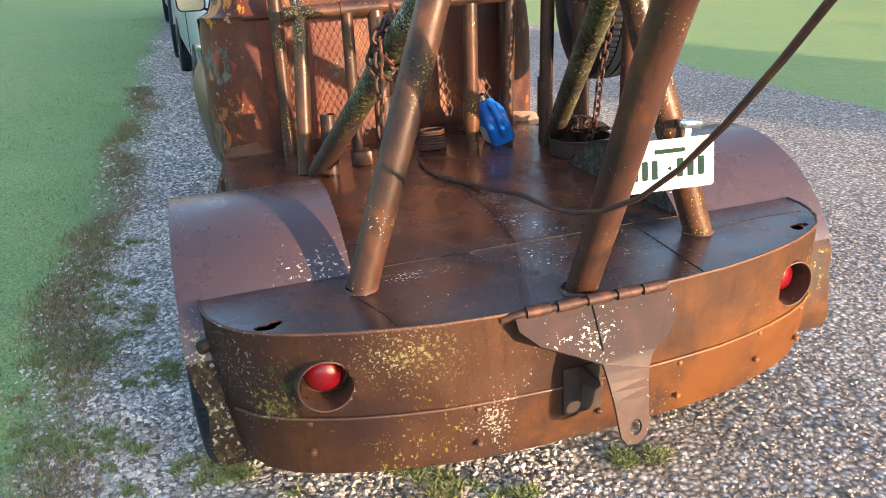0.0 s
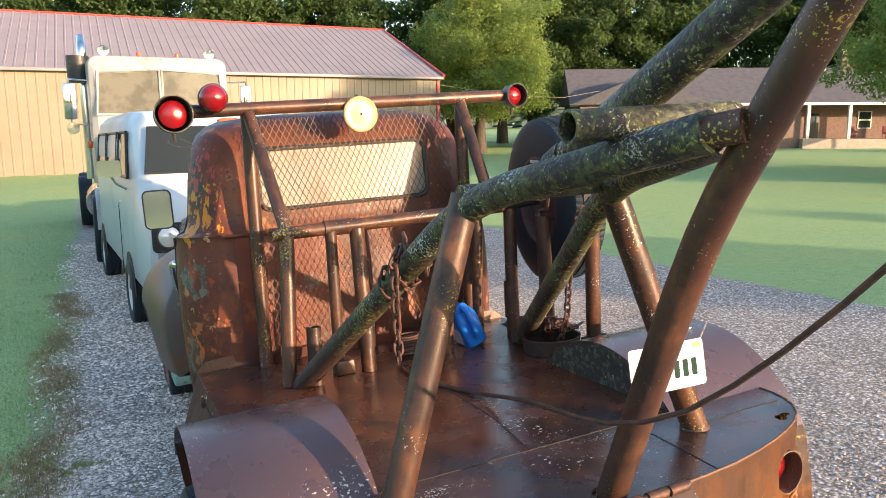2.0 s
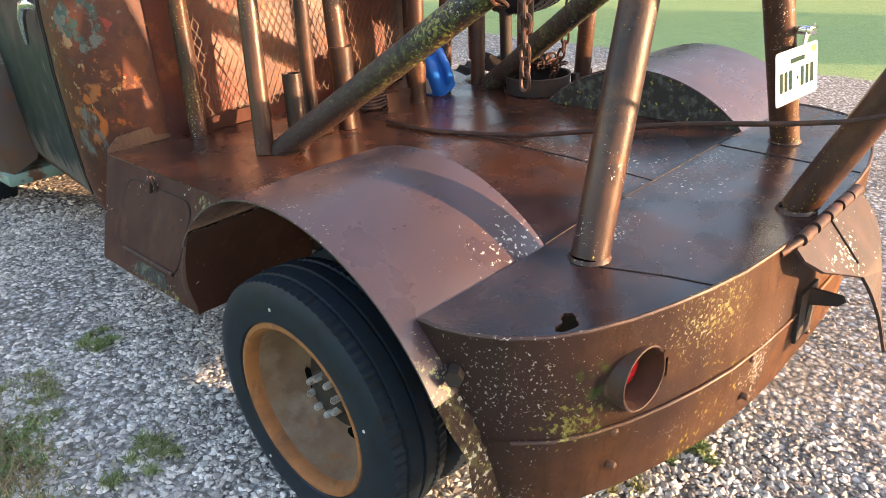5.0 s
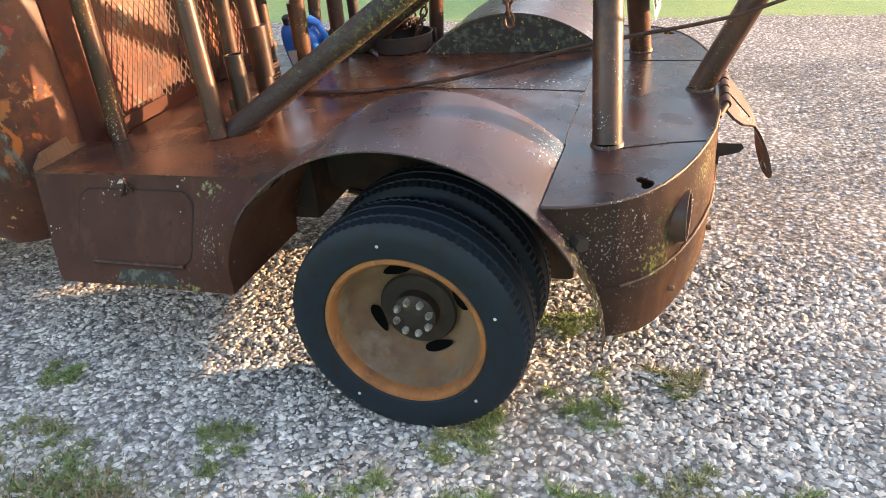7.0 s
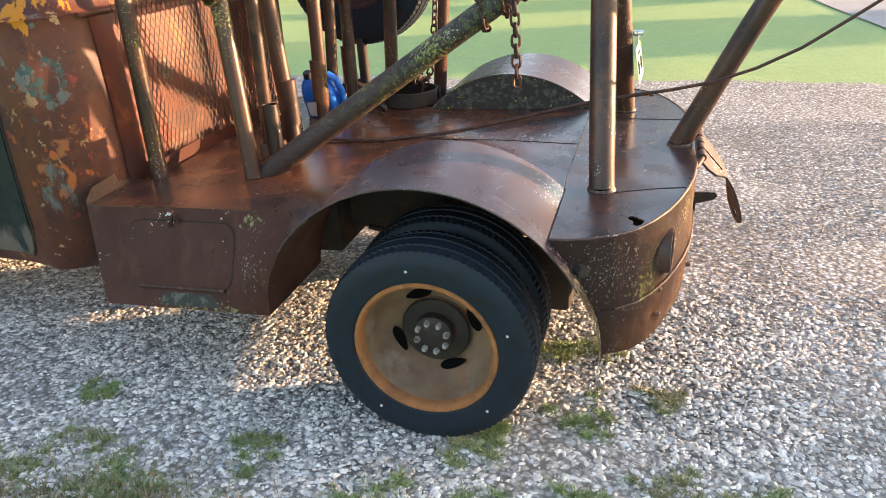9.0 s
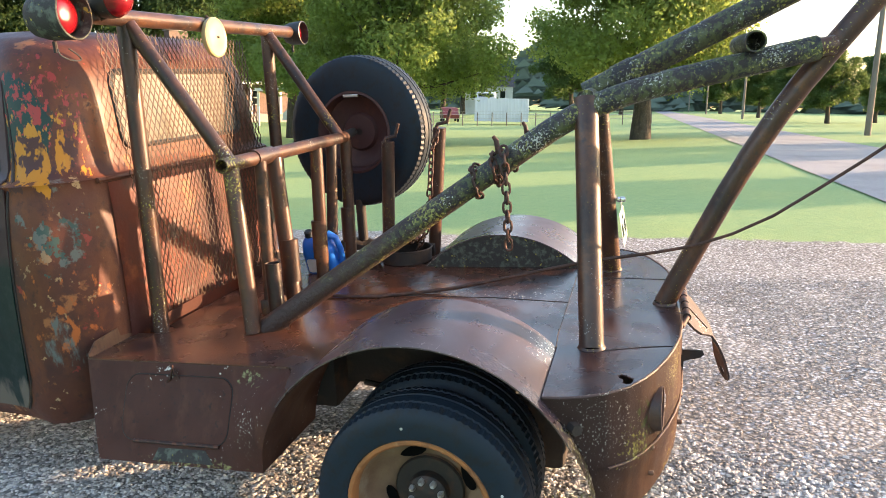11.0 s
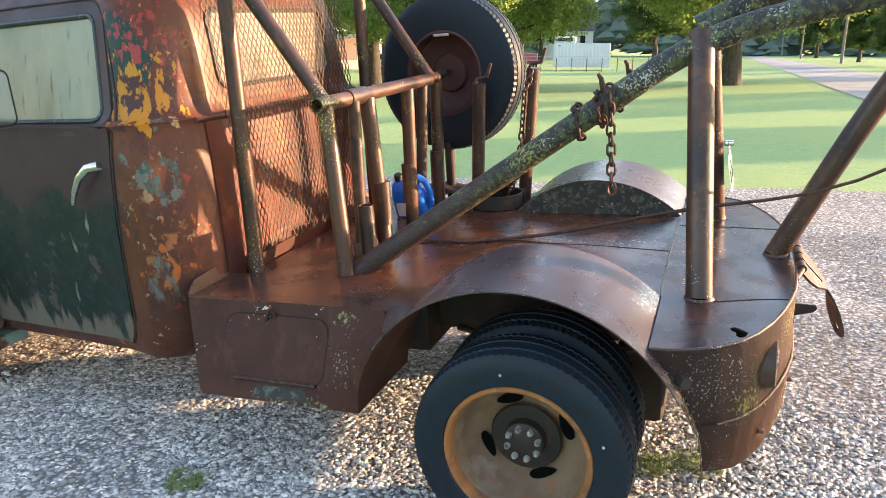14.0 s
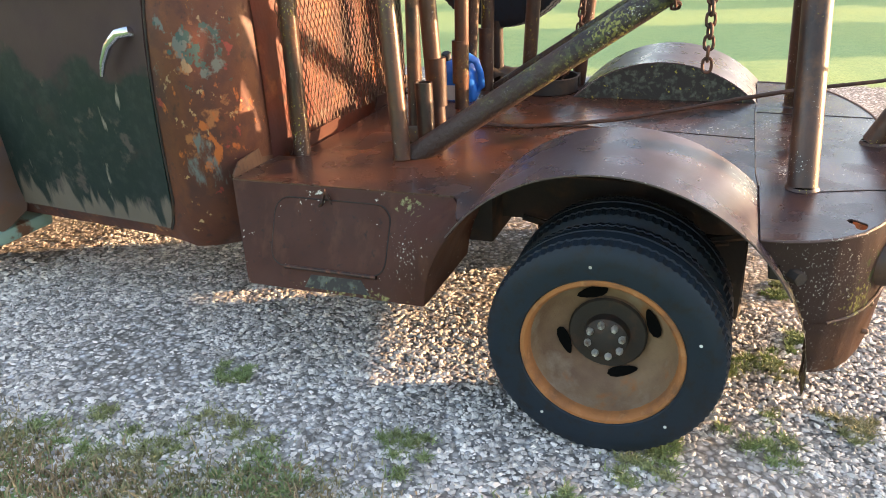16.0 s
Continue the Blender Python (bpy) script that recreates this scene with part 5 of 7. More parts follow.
CAB_B = [2.130, 2.100, 2.090, 2.080, 2.075, 2.075, 2.080, 2.082, 2.076, 2.092, 2.098, 2.100, 2.105, 2.112, 2.122, 2.130, 2.150, 2.185, 2.240, 2.320, 2.450]
WIN_Z0, WIN_Z1, DW_Y0, DW_Y1 = 1.530, 1.935, 2.43, 3.12


def taper(y):
    return 1 - 0.28 * min(0.25, max(0.0, y - 2.30)) - 0.11 * max(0.0, y - 2.55)


def cab_ring(w, b, z):
    r = 0.27
    pts = [(-w * taper(y), y) for y in (3.75, 3.45, DW_Y1, 2.8, 2.55, max(DW_Y0, b + r))]
    for i in range(1, 9):
        a = radians(180 + 90 * i / 9)
        pts.append((-w + r + r * math.cos(a), b + r + r * math.sin(a)))
    for x in (-1.0, -0.72, -0.36, 0, 0.36, 0.72, 1.0):
        xx = x * 0.48 if w > 0.55 else x * 0.18
        pts.append((xx, b - 0.012 * (1 - x * x)))
    pts += [(-x, y) for x, y in reversed(pts[:14])]
    return [Vector((x, y, z)) for x, y in pts]


bm = bmesh.new()
rows = [[bm.verts.new(p) for p in cab_ring(w, b, z)] for z, w, b in zip(CAB_Z, CAB_W, CAB_B)]
n = len(rows[0])
for i in range(len(rows) - 1):
    inwin = WIN_Z0 - 0.001 <= CAB_Z[i] and CAB_Z[i + 1] <= WIN_Z1 + 0.001
    inrear = 1.62 - 0.001 <= CAB_Z[i] and CAB_Z[i + 1] <= 1.935 + 0.001
    for j in range(n - 1):
        side = j in (2, 3, 4) or (n - 2 - j) in (2, 3, 4)
        back = 14 <= j < 20
        if (inwin and side) or (inrear and back):
            continue
        bm.faces.new((rows[i][j], rows[i][j + 1], rows[i + 1][j + 1], rows[i + 1][j]))
bm.faces.new([v for v in rows[-1]])
bm.faces.new([v for v in reversed(rows[0])])
for i in range(len(rows) - 1):
    if not (1.575 <= CAB_Z[i] and CAB_Z[i + 1] <= 1.94):
        bm.faces.new((rows[i][n - 1], rows[i][0], rows[i + 1][0], rows[i + 1][n - 1]))
bmesh.ops.recalc_face_normals(bm, faces=bm.faces)
cab = part("cab", bm, CAB, truck, "rusted orange and brown cab with flaking old paint", sharp=55)


def cab_w(z):
    return float(np.interp(z, CAB_Z, CAB_W))


def cab_b(z):
    return float(np.interp(z, CAB_Z, CAB_B))


# redder middle of the cab's back, a thin skin over the shell
bm = bmesh.new()
g_ = [[bm.verts.new((x, cab_b(z) - 0.012 * (1 - (x / 0.48) ** 2) - 0.003 if abs(x) < 0.48 else cab_b(z) - 0.003 + 0.0, z)) for x in np.linspace(-0.64, 0.64, 17)] for z in [0.62, 0.66, 0.85, 1.10, 1.32, 1.44, 1.489]]
for a, b in zip(g_, g_[1:]):
    for k in range(16):
        bm.faces.new((a[k], a[k + 1], b[k + 1], b[k]))
part("back_panel", bm, CABBACK, cab, "red-orange lower back panel")
bm = bmesh.new()
tube(bm, [(-0.70, 2.078, 1.505), (0, 2.066, 1.505), (0.70, 2.078, 1.505)], 0.012, 8)
part("belt_moulding", bm, CAB, cab)


def frame_ring(bm, w, h, r, to3, rad):
    pts = [to3(u, v) for u, v in rounded(w, h, r, 5)]
    tube(bm, pts + pts[:2], rad, 8, caps=False)
    return bm


rw = lambda u, v: Vector((u, cab_b(1.7775 + v) - 0.014 * (1 - (u / 0.48) ** 2), 1.7775 + v))
rwin = part("rear_window", slab(bmesh.new(), rounded(0.97, 0.325, 0.06, 5), 0.005, lambda u, v, w: rw(u, v) + Vector((0, 0.004 + w, 0))), WINBACK, cab, "pale cream rear window")
part("window_rubber", frame_ring(bmesh.new(), 0.965, 0.32, 0.06, rw, 0.013), BLACKP, rwin)
for s in (-1, 1):
    sx = lambda y, z: s * (cab_w(z) + 0.0)
    # door skin with a dark gap round it, the gap leaning forwards towards the sill
    gap_y = lambda z: float(np.interp(z, [0.56, 0.62, 0.7, 1.2, 1.49], [2.47, 2.425, 2.40, 2.362, 2.328]))
    ys = [0.0, 0.04, 0.12, 0.22, 0.4, 0.6, 0.85, 1.0]
    zs = [0.565, 0.60, 0.66, 0.85, 1.10, 1.32, 1.44, 1.470, 1.505]
    bm = bmesh.new()
    gr = []
    for z in zs:
        y0 = gap_y(z) + 0.007
        gr.append([bm.verts.new((s * (cab_w(min(z, 1.44)) * taper(y0 + k * (3.46 - y0)) + 0.009), y0 + k * (3.46 - y0), z)) for k in ys])
    for a, b in zip(gr, gr[1:]):
        for k in range(len(ys) - 1):
            bm.faces.new((a[k], a[k + 1], b[k + 1], b[k]))
    bmesh.ops.recalc_face_normals(bm, faces=bm.faces)
    bmesh.ops.solidify(bm, geom=list(bm.faces), thickness=0.005)
    door = part("door", bm, DOORP, cab, "black-green door with worn streaked paint")
    gp = [(gap_y(z), z) for z in (0.56, 0.60, 0.7, 0.9, 1.2, 1.40, 1.49)] + [(2.335, 1.53), (2.345, 1.62), (2.355, 1.80), (2.370, 1.90), (2.400, 1.965), (2.455, 1.997), (2.56, 2.005), (2.9, 2.005), (3.2, 2.0)]
    part("door_gap", tube(bmesh.new(), [Vector((s * (cab_w(z) * taper(y) + 0.002), y, z)) for y, z in gp], 0.005, 6), CHASSIS, cab)
    dw = lambda u, v: Vector((s * (cab_w(1.7325 + v) * taper(2.775 + u) - 0.006), 2.775 + u, 1.7325 + v))
    gl = part("door_window", slab(bmesh.new(), rounded(0.70, 0.42, 0.05, 5), 0.004, lambda u, v, w: dw(u, v) - Vector((s * w, 0, 0))), FOG, cab, "fogged side window with drip marks")
    part("window_frame", frame_ring(bmesh.new(), 0.685, 0.412, 0.05, lambda u, v: dw(u, v) + Vector((s * 0.010, 0, 0)), 0.012), BLACKP, gl, "black rubber window seal")
    bm = loft(bmesh.new(), [[dw(u, v) + Vector((s * o, 0, 0)) for u, v in rounded(w_, h_, r_, 5)] for w_, h_, r_, o in ((0.70, 0.425, 0.055, 0.006), (0.71, 0.435, 0.06, 0.016), (0.80, 0.52, 0.10, 0.014), (0.81, 0.53, 0.105, 0.004))], cap=False)
    part("door_frame", bm, DOORP, door, "brown upper door frame round the window")
    hx = s * (cab_w(1.33) * taper(2.5) + 0.006)
    part("door_handle", tube(bmesh.new(), [(hx, 2.415, 1.345), (hx + s * 0.036, 2.425, 1.358), (hx + s * 0.050, 2.46, 1.352), (hx + s * 0.046, 2.52, 1.310), (hx + s * 0.036, 2.57, 1.250), (hx + s * 0.028, 2.60, 1.195)], 0.012, 10, radii=[0.017, 0.018, 0.018, 0.016, 0.013, 0.008]), CHROME, cab, "chrome door handle")
    # mirror on its arm
    mir = part("door_mirror", slab(bmesh.new(), rounded(0.165, 0.235, 0.035, 4), 0.018, lambda u, v, w: Vector((u, w, v))), BLACKP, cab, "rectangular door mirror in a black rim", pose(s * 0.935, 2.88, 1.64, 0, 0, s * 8))
    part("mirror_glass", slab(bmesh.new(), rounded(0.148, 0.218, 0.028, 4), 0.002, lambda u, v, w: Vector((u, -0.002 + w, v))), CHROME, mir, "silver mirror glass")
    part("mirror_arm", tube(bmesh.new(), [(s * 0.84, 3.02, 1.52), (s * 0.92, 2.95, 1.56), (s * 0.935, 2.905, 1.62)], 0.009, 8), BLACKP, cab)
    # bulging front fender with its lower apron
    rings = []
    for k in range(15):
        q = k / 14
        y = 3.44 + 1.58 * q
        topz = 1.02 + 0.31 * math.sin(math.pi * min(1, 0.24 + q * 0.72)) ** 0.8 - 0.45 * max(0, q - 0.8)
        ox = 0.83 + 0.20 * math.sin(math.pi * min(1, 0.16 + 0.62 * q)) ** 0.7
        bot = 0.46 if q < 0.36 else 0.46 + 0.36 * math.sin(math.pi * min(1, (q - 0.36) / 0.62)) ** 0.5
        ring = []
        for i in range(13):
            a = math.pi / 2 * i / 12
            ring.append(Vector((s * (0.46 + (ox - 0.46) * math.sin(a) ** 0.75), y, topz - (topz - max(bot, topz - 0.42)) * (1 - math.cos(a)) ** 0.9)))
        ring.append(Vector((s * (ox - 0.015), y, (bot + max(bot, topz - 0.42)) / 2)))
        ring.append(Vector((s * (ox - 0.05), y, bot)))
        rings.append(ring)
    for f_, dy in ((0.97, 0.018), (0.88, 0.034), (0.70, 0.044)):
        rings.insert(0, [Vector((s * 0.46 + (p.x - s * 0.46) * f_, 3.44 - dy, 0.86 + (p.z - 0.86) * (1 - (1 - f_) * 0.55))) for p in rings[-15]])
    bm = loft(bmesh.new(), rings, close=False, cap=False)
    bm.verts.ensure_lookup_table()
    bm.faces.new([bm.verts[k] for k in range(len(rings[0]))])
    bmesh.ops.recalc_face_normals(bm, faces=bm.faces)
    bmesh.ops.solidify(bm, geom=list(bm.faces), thickness=0.006)
    part("front_fender", bm, FRONTF, truck, "bulging front fender with faded brown and grey patina")
    part("running_board", box(bmesh.new(), (min(s * 0.62, s * 0.93), 3.42, 0.40), (max(s * 0.62, s * 0.93), 3.72, 0.47), 0.02), TEAL, truck, "short teal-painted step")
sw = part("steering_wheel", tube(bmesh.new(), [(0.19 * math.cos(a), 0.19 * math.sin(a), 0) for a in [2 * math.pi * k / 28 for k in range(29)]], 0.014, 8, caps=False), BLACKP, cab, "dark steering wheel", pose(-0.42, 2.98, 1.665, -62, 0, 0))
part("spoke", tube(bmesh.new(), [(-0.185, 0, 0), (0, 0, -0.03), (0.185, 0, 0)], 0.010, 6), BLACKP, sw)
# seat back and roof marker lamps
part("seat", box(bmesh.new(), (-0.75, 2.25, 0.80), (0.75, 2.42, 1.50), 0.04), TARP, cab, "dark bench seat")
for x in (-0.45, 0.0, 0.45):
    part("roof_marker", box(bmesh.new(), (x - 0.06, 2.98, 2.11), (x + 0.06, 3.08, 2.165), 0.012), AMBER, cab, "small orange roof marker lamp")
# bonnet and nose
rings = []
for y, w, zt in ((3.74, 0.56, 1.42), (3.9, 0.54, 1.40), (4.1, 0.50, 1.36), (4.6, 0.45, 1.30), (4.85, 0.42, 1.18), (4.95, 0.38, 0.95)):
    rings.append([Vector((w * math.sin(a), y, 0.62 + (zt - 0.62) * max(0, math.cos(a)) ** 0.55)) for a in [math.pi * (k / 16 - 0.5) for k in range(17)]])
part("bonnet", loft(bmesh.new(), rings, close=False, cap=True), FRONTF, truck, "rounded bonnet with faded patina")
bm = bmesh.new()
slab(bm, rounded(1.28, 0.36, 0.08, 5), 0.005, lambda u, v, w: Vector((u, 3.70 + w - v * 0.1, 1.76 + v)))
part("windscreen", bm, GLASS, cab, "dark windscreen")


# ---- loose things on the truck ----
def T(x, y, z, rx=0, ry=0, rz=0):
    return TRUCK @ pose(x, y, z, rx, ry, rz)


def link_bm(bm, c, m3, length=0.048, width=0.030, r=0.0055):
    pts = []
    for i in range(12):
        a = 2 * math.pi * i / 12
        v = Vector((math.cos(a) * width / 2, 0, math.sin(a) * width / 2 + (length - width) / 2 * (1 if math.sin(a) > 0.01 else -1 if math.sin(a) < -0.01 else 0)))
        pts.append(Vector(c) + m3 @ v)
    tube(bm, pts + pts[:2], r, 6, caps=False)


def chain(name, pts, label, pitch=0.037, m=None, links_as_parts=True):
    """A chain along a polyline, each link an object of its own, every other one turned."""
    th = thing(name, label, "chain", TRUCK if m is None else m)
    pts = [Vector(p) for p in pts]
    L = [0]
    for a, b in zip(pts, pts[1:]):
        L.append(L[-1] + (b - a).length)
    k, d = 0, 0.0
    while d < L[-1]:
        i = max(j for j in range(len(L)) if L[j] <= d)
        i = min(i, len(pts) - 2)
        s = (d - L[i]) / (L[i + 1] - L[i])
        p = pts[i].lerp(pts[i + 1], s)
        q = (pts[i + 1] - pts[i]).to_track_quat("Z", "Y").to_matrix() @ Euler((0, 0, radians(90 if k % 2 else 5))).to_matrix()
        bm = bmesh.new()
        link_bm(bm, p, q)
        part("link", bm, CHAINM, th)
        d += pitch
        k += 1
    return th


chain("hanging_chain", [(-0.372, 0.47, 1.535), (-0.392, 0.465, 1.50), (-0.398, 0.462, 1.40), (-0.402, 0.46, 1.28), (-0.405, 0.46, 1.145)], "rusty chain hanging from the lichened boom pipe")
ax0, ax1 = Vector((-0.50, 1.515, H)), Vector((-0.262, 0.13, 1.708))
axd = (ax1 - ax0).normalized()
axs = axd.cross(Vector((0, 0, 1))).normalized()
axu = axs.cross(axd)
coil_pts = []
for k in range(29):
    a = -1.3 + 11.6 * k / 28
    coil_pts.append(ax0.lerp(ax1, 0.655 + 0.105 * k / 28) + (axs * math.cos(a) + axu * math.sin(a)) * 0.053)
chain("wrapped_chain", coil_pts, "rusty chain wrapped twice round the boom pipe")
chain("hook_chain", [(0.80, 1.06, 1.53), (0.775, 1.09, 1.44), (0.745, 1.105, 1.24), (0.735, 1.13, 1.02), (0.735, 1.2, 0.88)], "rusty chain hanging from a hook post")
rs = random.Random(4)
pile = [(0.74 + 0.10 * math.cos(a * 1.7) * (1 - a / 30), 1.27 + 0.10 * math.sin(a * 1.3) * (1 - a / 40), 0.925 + 0.0025 * a) for a in range(22)]
chain("chain_pile", pile, "heap of rusty chain lying in a pan", 0.037)

# plastic jug leaning against the rack legs
jug = thing("plastic_jug", "bright blue plastic jug with a white label and black cap", "jug", T(0.475, 1.66, H + 0.012, 0, -20, 0))
rings = [[Vector((u * kx, v * ky + dy, z)) for u, v in rounded(0.125, 0.185, 0.035, 3)] for z, kx, ky, dy in ((0.0, 0.90, 0.92, 0), (0.012, 1.0, 1.0, 0), (0.13, 1.0, 1.0, 0), (0.165, 0.96, 0.95, 0), (0.195, 0.80, 0.78, 0.01), (0.215, 0.50, 0.52, 0.02))]
part("body", loft(bmesh.new(), rings), BLUE, jug, "bright blue plastic body")
for s in (-1, 1):
    part("label", slab(bmesh.new(), rounded(0.11, 0.085, 0.012, 3), 0.0015, lambda u, v, w: Vector((s * (0.0628 + w), 0.012 + u, 0.062 + v))), PALEP, jug, "white paper label", smooth=False)
part("handle", tube(bmesh.new(), [(0, -0.05, 0.19), (0, -0.075, 0.225), (0, -0.105, 0.205), (0, -0.118, 0.14), (0, -0.115, 0.07), (0, -0.085, 0.045)], 0.017, 10), BLUE, jug)
part("cap", lathe(bmesh.new(), [(0.20, 0.024), (0.245, 0.024), (0.25, 0.018), (0.25, 0.0)], 16, "Z", (0, 0.045, 0)), BLACKP, jug, "black screw cap")

# steel cable: over the deck, up to the lens side and away
solid("winch_cable", tube(bmesh.new(), [(-0.02, 1.46, H + 0.010), (-0.03, 1.30, H + 0.009), (-0.02, 1.17, H + 0.009), (0.03, 1.05, H + 0.009), (0.072, 0.95, H + 0.010), (0.090, 0.80, 0.847), (0.088, 0.65, 0.880), (0.063, 0.50, 0.918), (0.021, 0.35, 0.962), (-0.027, 0.20, 1.004), (-0.062, 0.05, 1.036), (-0.081, -0.10, 1.062), (-0.090, -0.25, 1.092), (-0.089, -0.40, 1.142),
      (-0.091, -0.55, 1.215), (-0.100, -0.70, 1.317), (-0.127, -0.85, 1.429), (-0.161, -1.0, 1.549), (-0.21, -1.20, 1.72), (-0.28, -1.45, 1.94)], 0.0080, 8, radii=[0.0085] * 10 + [0.0075, 0.007] + [0.0065] * 8), CABLEM, "rusty steel winch cable rising from the deck", "cable", TRUCK)

# spare wheel leaning on its carrier
spare = thing("spare_wheel", "black spare tyre on a maroon rim hung beside the cab", "wheel", T(0.991, 1.585, 1.550, 0, 0, -8))
tb = part("tyre", tyre_bm(0.443, 0.20, 0.232), RUBBER, spare, sharp=30)
part("rim", rim_bm(-1, 0.232, 0.07), mat("maroon_rim", (0.06, 0.022, 0.02), 0.55, 0.0, [((0.12, 0.045, 0.03), 6, 0.5, 0.66, 5)], [(90, 0.2, 0.003)]), spare, "dark maroon steel rim")
part("hub_cap", lathe(bmesh.new(), [(0.03, 0.09), (0.012, 0.085), (0.004, 0.06), (0.003, 0.0)], 20, "X"), CHASSIS, spare)
part("balance_weight", box(bmesh.new(), (-0.10, -0.05, 0.205), (-0.085, 0.05, 0.222), 0.005), STEEL, spare)
pipe("spare_carrier", [(0.92, 1.60, H), (0.92, 1.60, 1.15)], 0.03, CHASSIS, truck)
pipe("spare_carrier", [(0.66, 1.57, 1.545), (0.90, 1.60, 1.555)], 0.025, CHASSIS, truck)

# round pan and leather tarp on the far side of the deck
solid("round_pan", lathe(bmesh.new(), [(0.0, 0.0), (0.0, 0.135), (0.004, 0.14), (0.075, 0.145), (0.078, 0.15), (0.082, 0.146), (0.078, 0.139), (0.012, 0.132), (0.010, 0.0)], 32, "Z"), CHASSIS, "black round steel pan on the deck", "pan", T(0.72, 1.26, H))
bm = bmesh.new()
gq = [[bm.verts.new((-0.13 + 0.26 * i / 10, -0.20 + 0.40 * j / 12, 0.03 + 0.05 * noise.noise((i * 0.35, j * 0.35, 3)) + 0.06 * math.exp(-((i - 5) ** 2 + (j - 6) ** 2) / 14))) for i in range(11)] for j in range(13)]
for a, b in zip(gq, gq[1:]):
    for k in range(10):
        bm.faces.new((a[k], a[k + 1], b[k + 1], b[k]))
bmesh.ops.solidify(bm, geom=list(bm.faces), thickness=0.012)
solid("folded_tarp", bm, TARP, "crumpled dark brown tarp on the deck edge", "tarp", T(0.90, 1.62, H + 0.01, 0, 0, 15))
solid("side_tray", box(bmesh.new(), (0.83, 1.13, H), (0.965, 1.16, H + 0.07), 0.004), CHASSIS, "dark steel upstand on the deck edge", "tray", TRUCK)
coil = thing("cable_coil", "coil of rusty cable behind the rack legs", "cable coil", T(0.12, 1.70, H, 0, 0, 10))
for k in range(7):
    pts = [(0.07 * math.cos(a) * (1 - 0.02 * k), 0.05 * math.sin(a), 0.012 + 0.014 * k) for a in [2 * math.pi * q / 20 for q in range(21)]]
    part("turn", tube(bmesh.new(), pts, 0.007, 6, caps=False), CABLEM, coil)
# wire whip with a pale tip beside the plate
solid("bent_wire", tube(bmesh.new(), [(0.50, 0.13, 0.98), (0.55, 0.11, 1.05), (0.585, 0.09, 1.16), (0.60, 0.08, 1.20)], 0.003, 6), STEEL, "thin bent wire tied to the post", "wire", TRUCK)


# ---- gravel stones ----
def scatter(name, n, region, size, material, label, category, seed, keep=None):
    """Faceted crushed stones lying on the ground, joined as one."""
    rg = np.random.default_rng(seed)
    x0, x1, y0, y1 = region
    x, y = rg.uniform(x0, x1, n), rg.uniform(y0, y1, n)
    if keep is not None:
        k = keep(x, y, rg)
        x, y = x[k], y[k]
    n = len(x)
    s = size[0] + (size[1] - size[0]) * rg.random(n) ** 2.2
    base = np.array([(1, 0, 0), (-1, 0, 0), (0, 1, 0), (0, -1, 0), (0, 0, 0.75), (0, 0, -0.6), (0.62, 0.62, 0.35), (-0.62, -0.62, 0.35)], float)
    v = base[None] * (1 + rg.uniform(-0.32, 0.32, (n, 8, 3))) * s[:, None, None] * np.stack([rg.uniform(0.8, 1.35, n), rg.uniform(0.7, 1.1, n), rg.uniform(0.50, 0.85, n)], 1)[:, None]
    a = rg.uniform(0, 6.283, n)
    ca, sa = np.cos(a)[:, None], np.sin(a)[:, None]
    vx, vy = v[..., 0] * ca - v[..., 1] * sa, v[..., 0] * sa + v[..., 1] * ca
    tl = rg.uniform(-0.3, 0.3, (n, 1))
    vz = v[..., 2] + vx * tl
    gz = 0.074 * np.tanh(x / 10) - 0.416 * np.tanh(y / 10)
    V = np.stack([vx + x[:, None], vy + y[:, None], vz + (gz + s * 0.16)[:, None]], -1).reshape(-1, 3)
    tri = np.array([(0, 6, 4), (6, 2, 4), (2, 1, 4), (1, 7, 4), (7, 3, 4), (3, 0, 4), (0, 2, 6), (1, 3, 7), (2, 0, 5), (1, 2, 5), (3, 1, 5), (0, 3, 5)])
    F = (tri[None] + (np.arange(n) * 8)[:, None, None]).reshape(-1, 3)
    me = bpy.data.meshes.new(name)
    me.from_pydata(V.tolist(), [], F.tolist())
    me.materials.append(material)
    return tagged(new(name, me), label, category, kind="stuff")


def in_drive(x, y, rg):
    return x > DRIVE_L - 0.08 + 0.1 * np.sin(y * 2.1) + 0.12 * rg.standard_normal(len(x))


scatter("gravel", 102000, (-1.95, 0.6, -2.1, 3.6), (0.004, 0.0155), STONE, "pale grey crushed limestone gravel beside the truck", "gravel", 5,
        lambda x, y, rg: in_drive(x, y, rg) & (y > -1.0 + 0.4 * rg.standard_normal(len(x))) & (x < 0.2 + 0.2 * rg.standard_normal(len(x))))
scatter("gravel", 90000, (-1.2, 4.2, -2.4, 6.0), (0.003, 0.011), TANSTONE, "small tan crushed gravel of the drive", "gravel", 6, lambda x, y, rg: (x > -0.75 + 0.25 * rg.standard_normal(len(x))) | (y < -0.3 + 0.3 * rg.standard_normal(len(x))))
scatter("gravel", 26000, (-1.9, -0.5, 3.4, 14.0), (0.008, 0.021), STONE, "pale crushed limestone beside the parked vehicles", "gravel", 8, in_drive)
scatter("gravel", 22000, (-0.8, 6.1, 3.0, 15.0), (0.006, 0.016), TANSTONE, "pale loose gravel along the drive", "gravel", 7, in_drive)


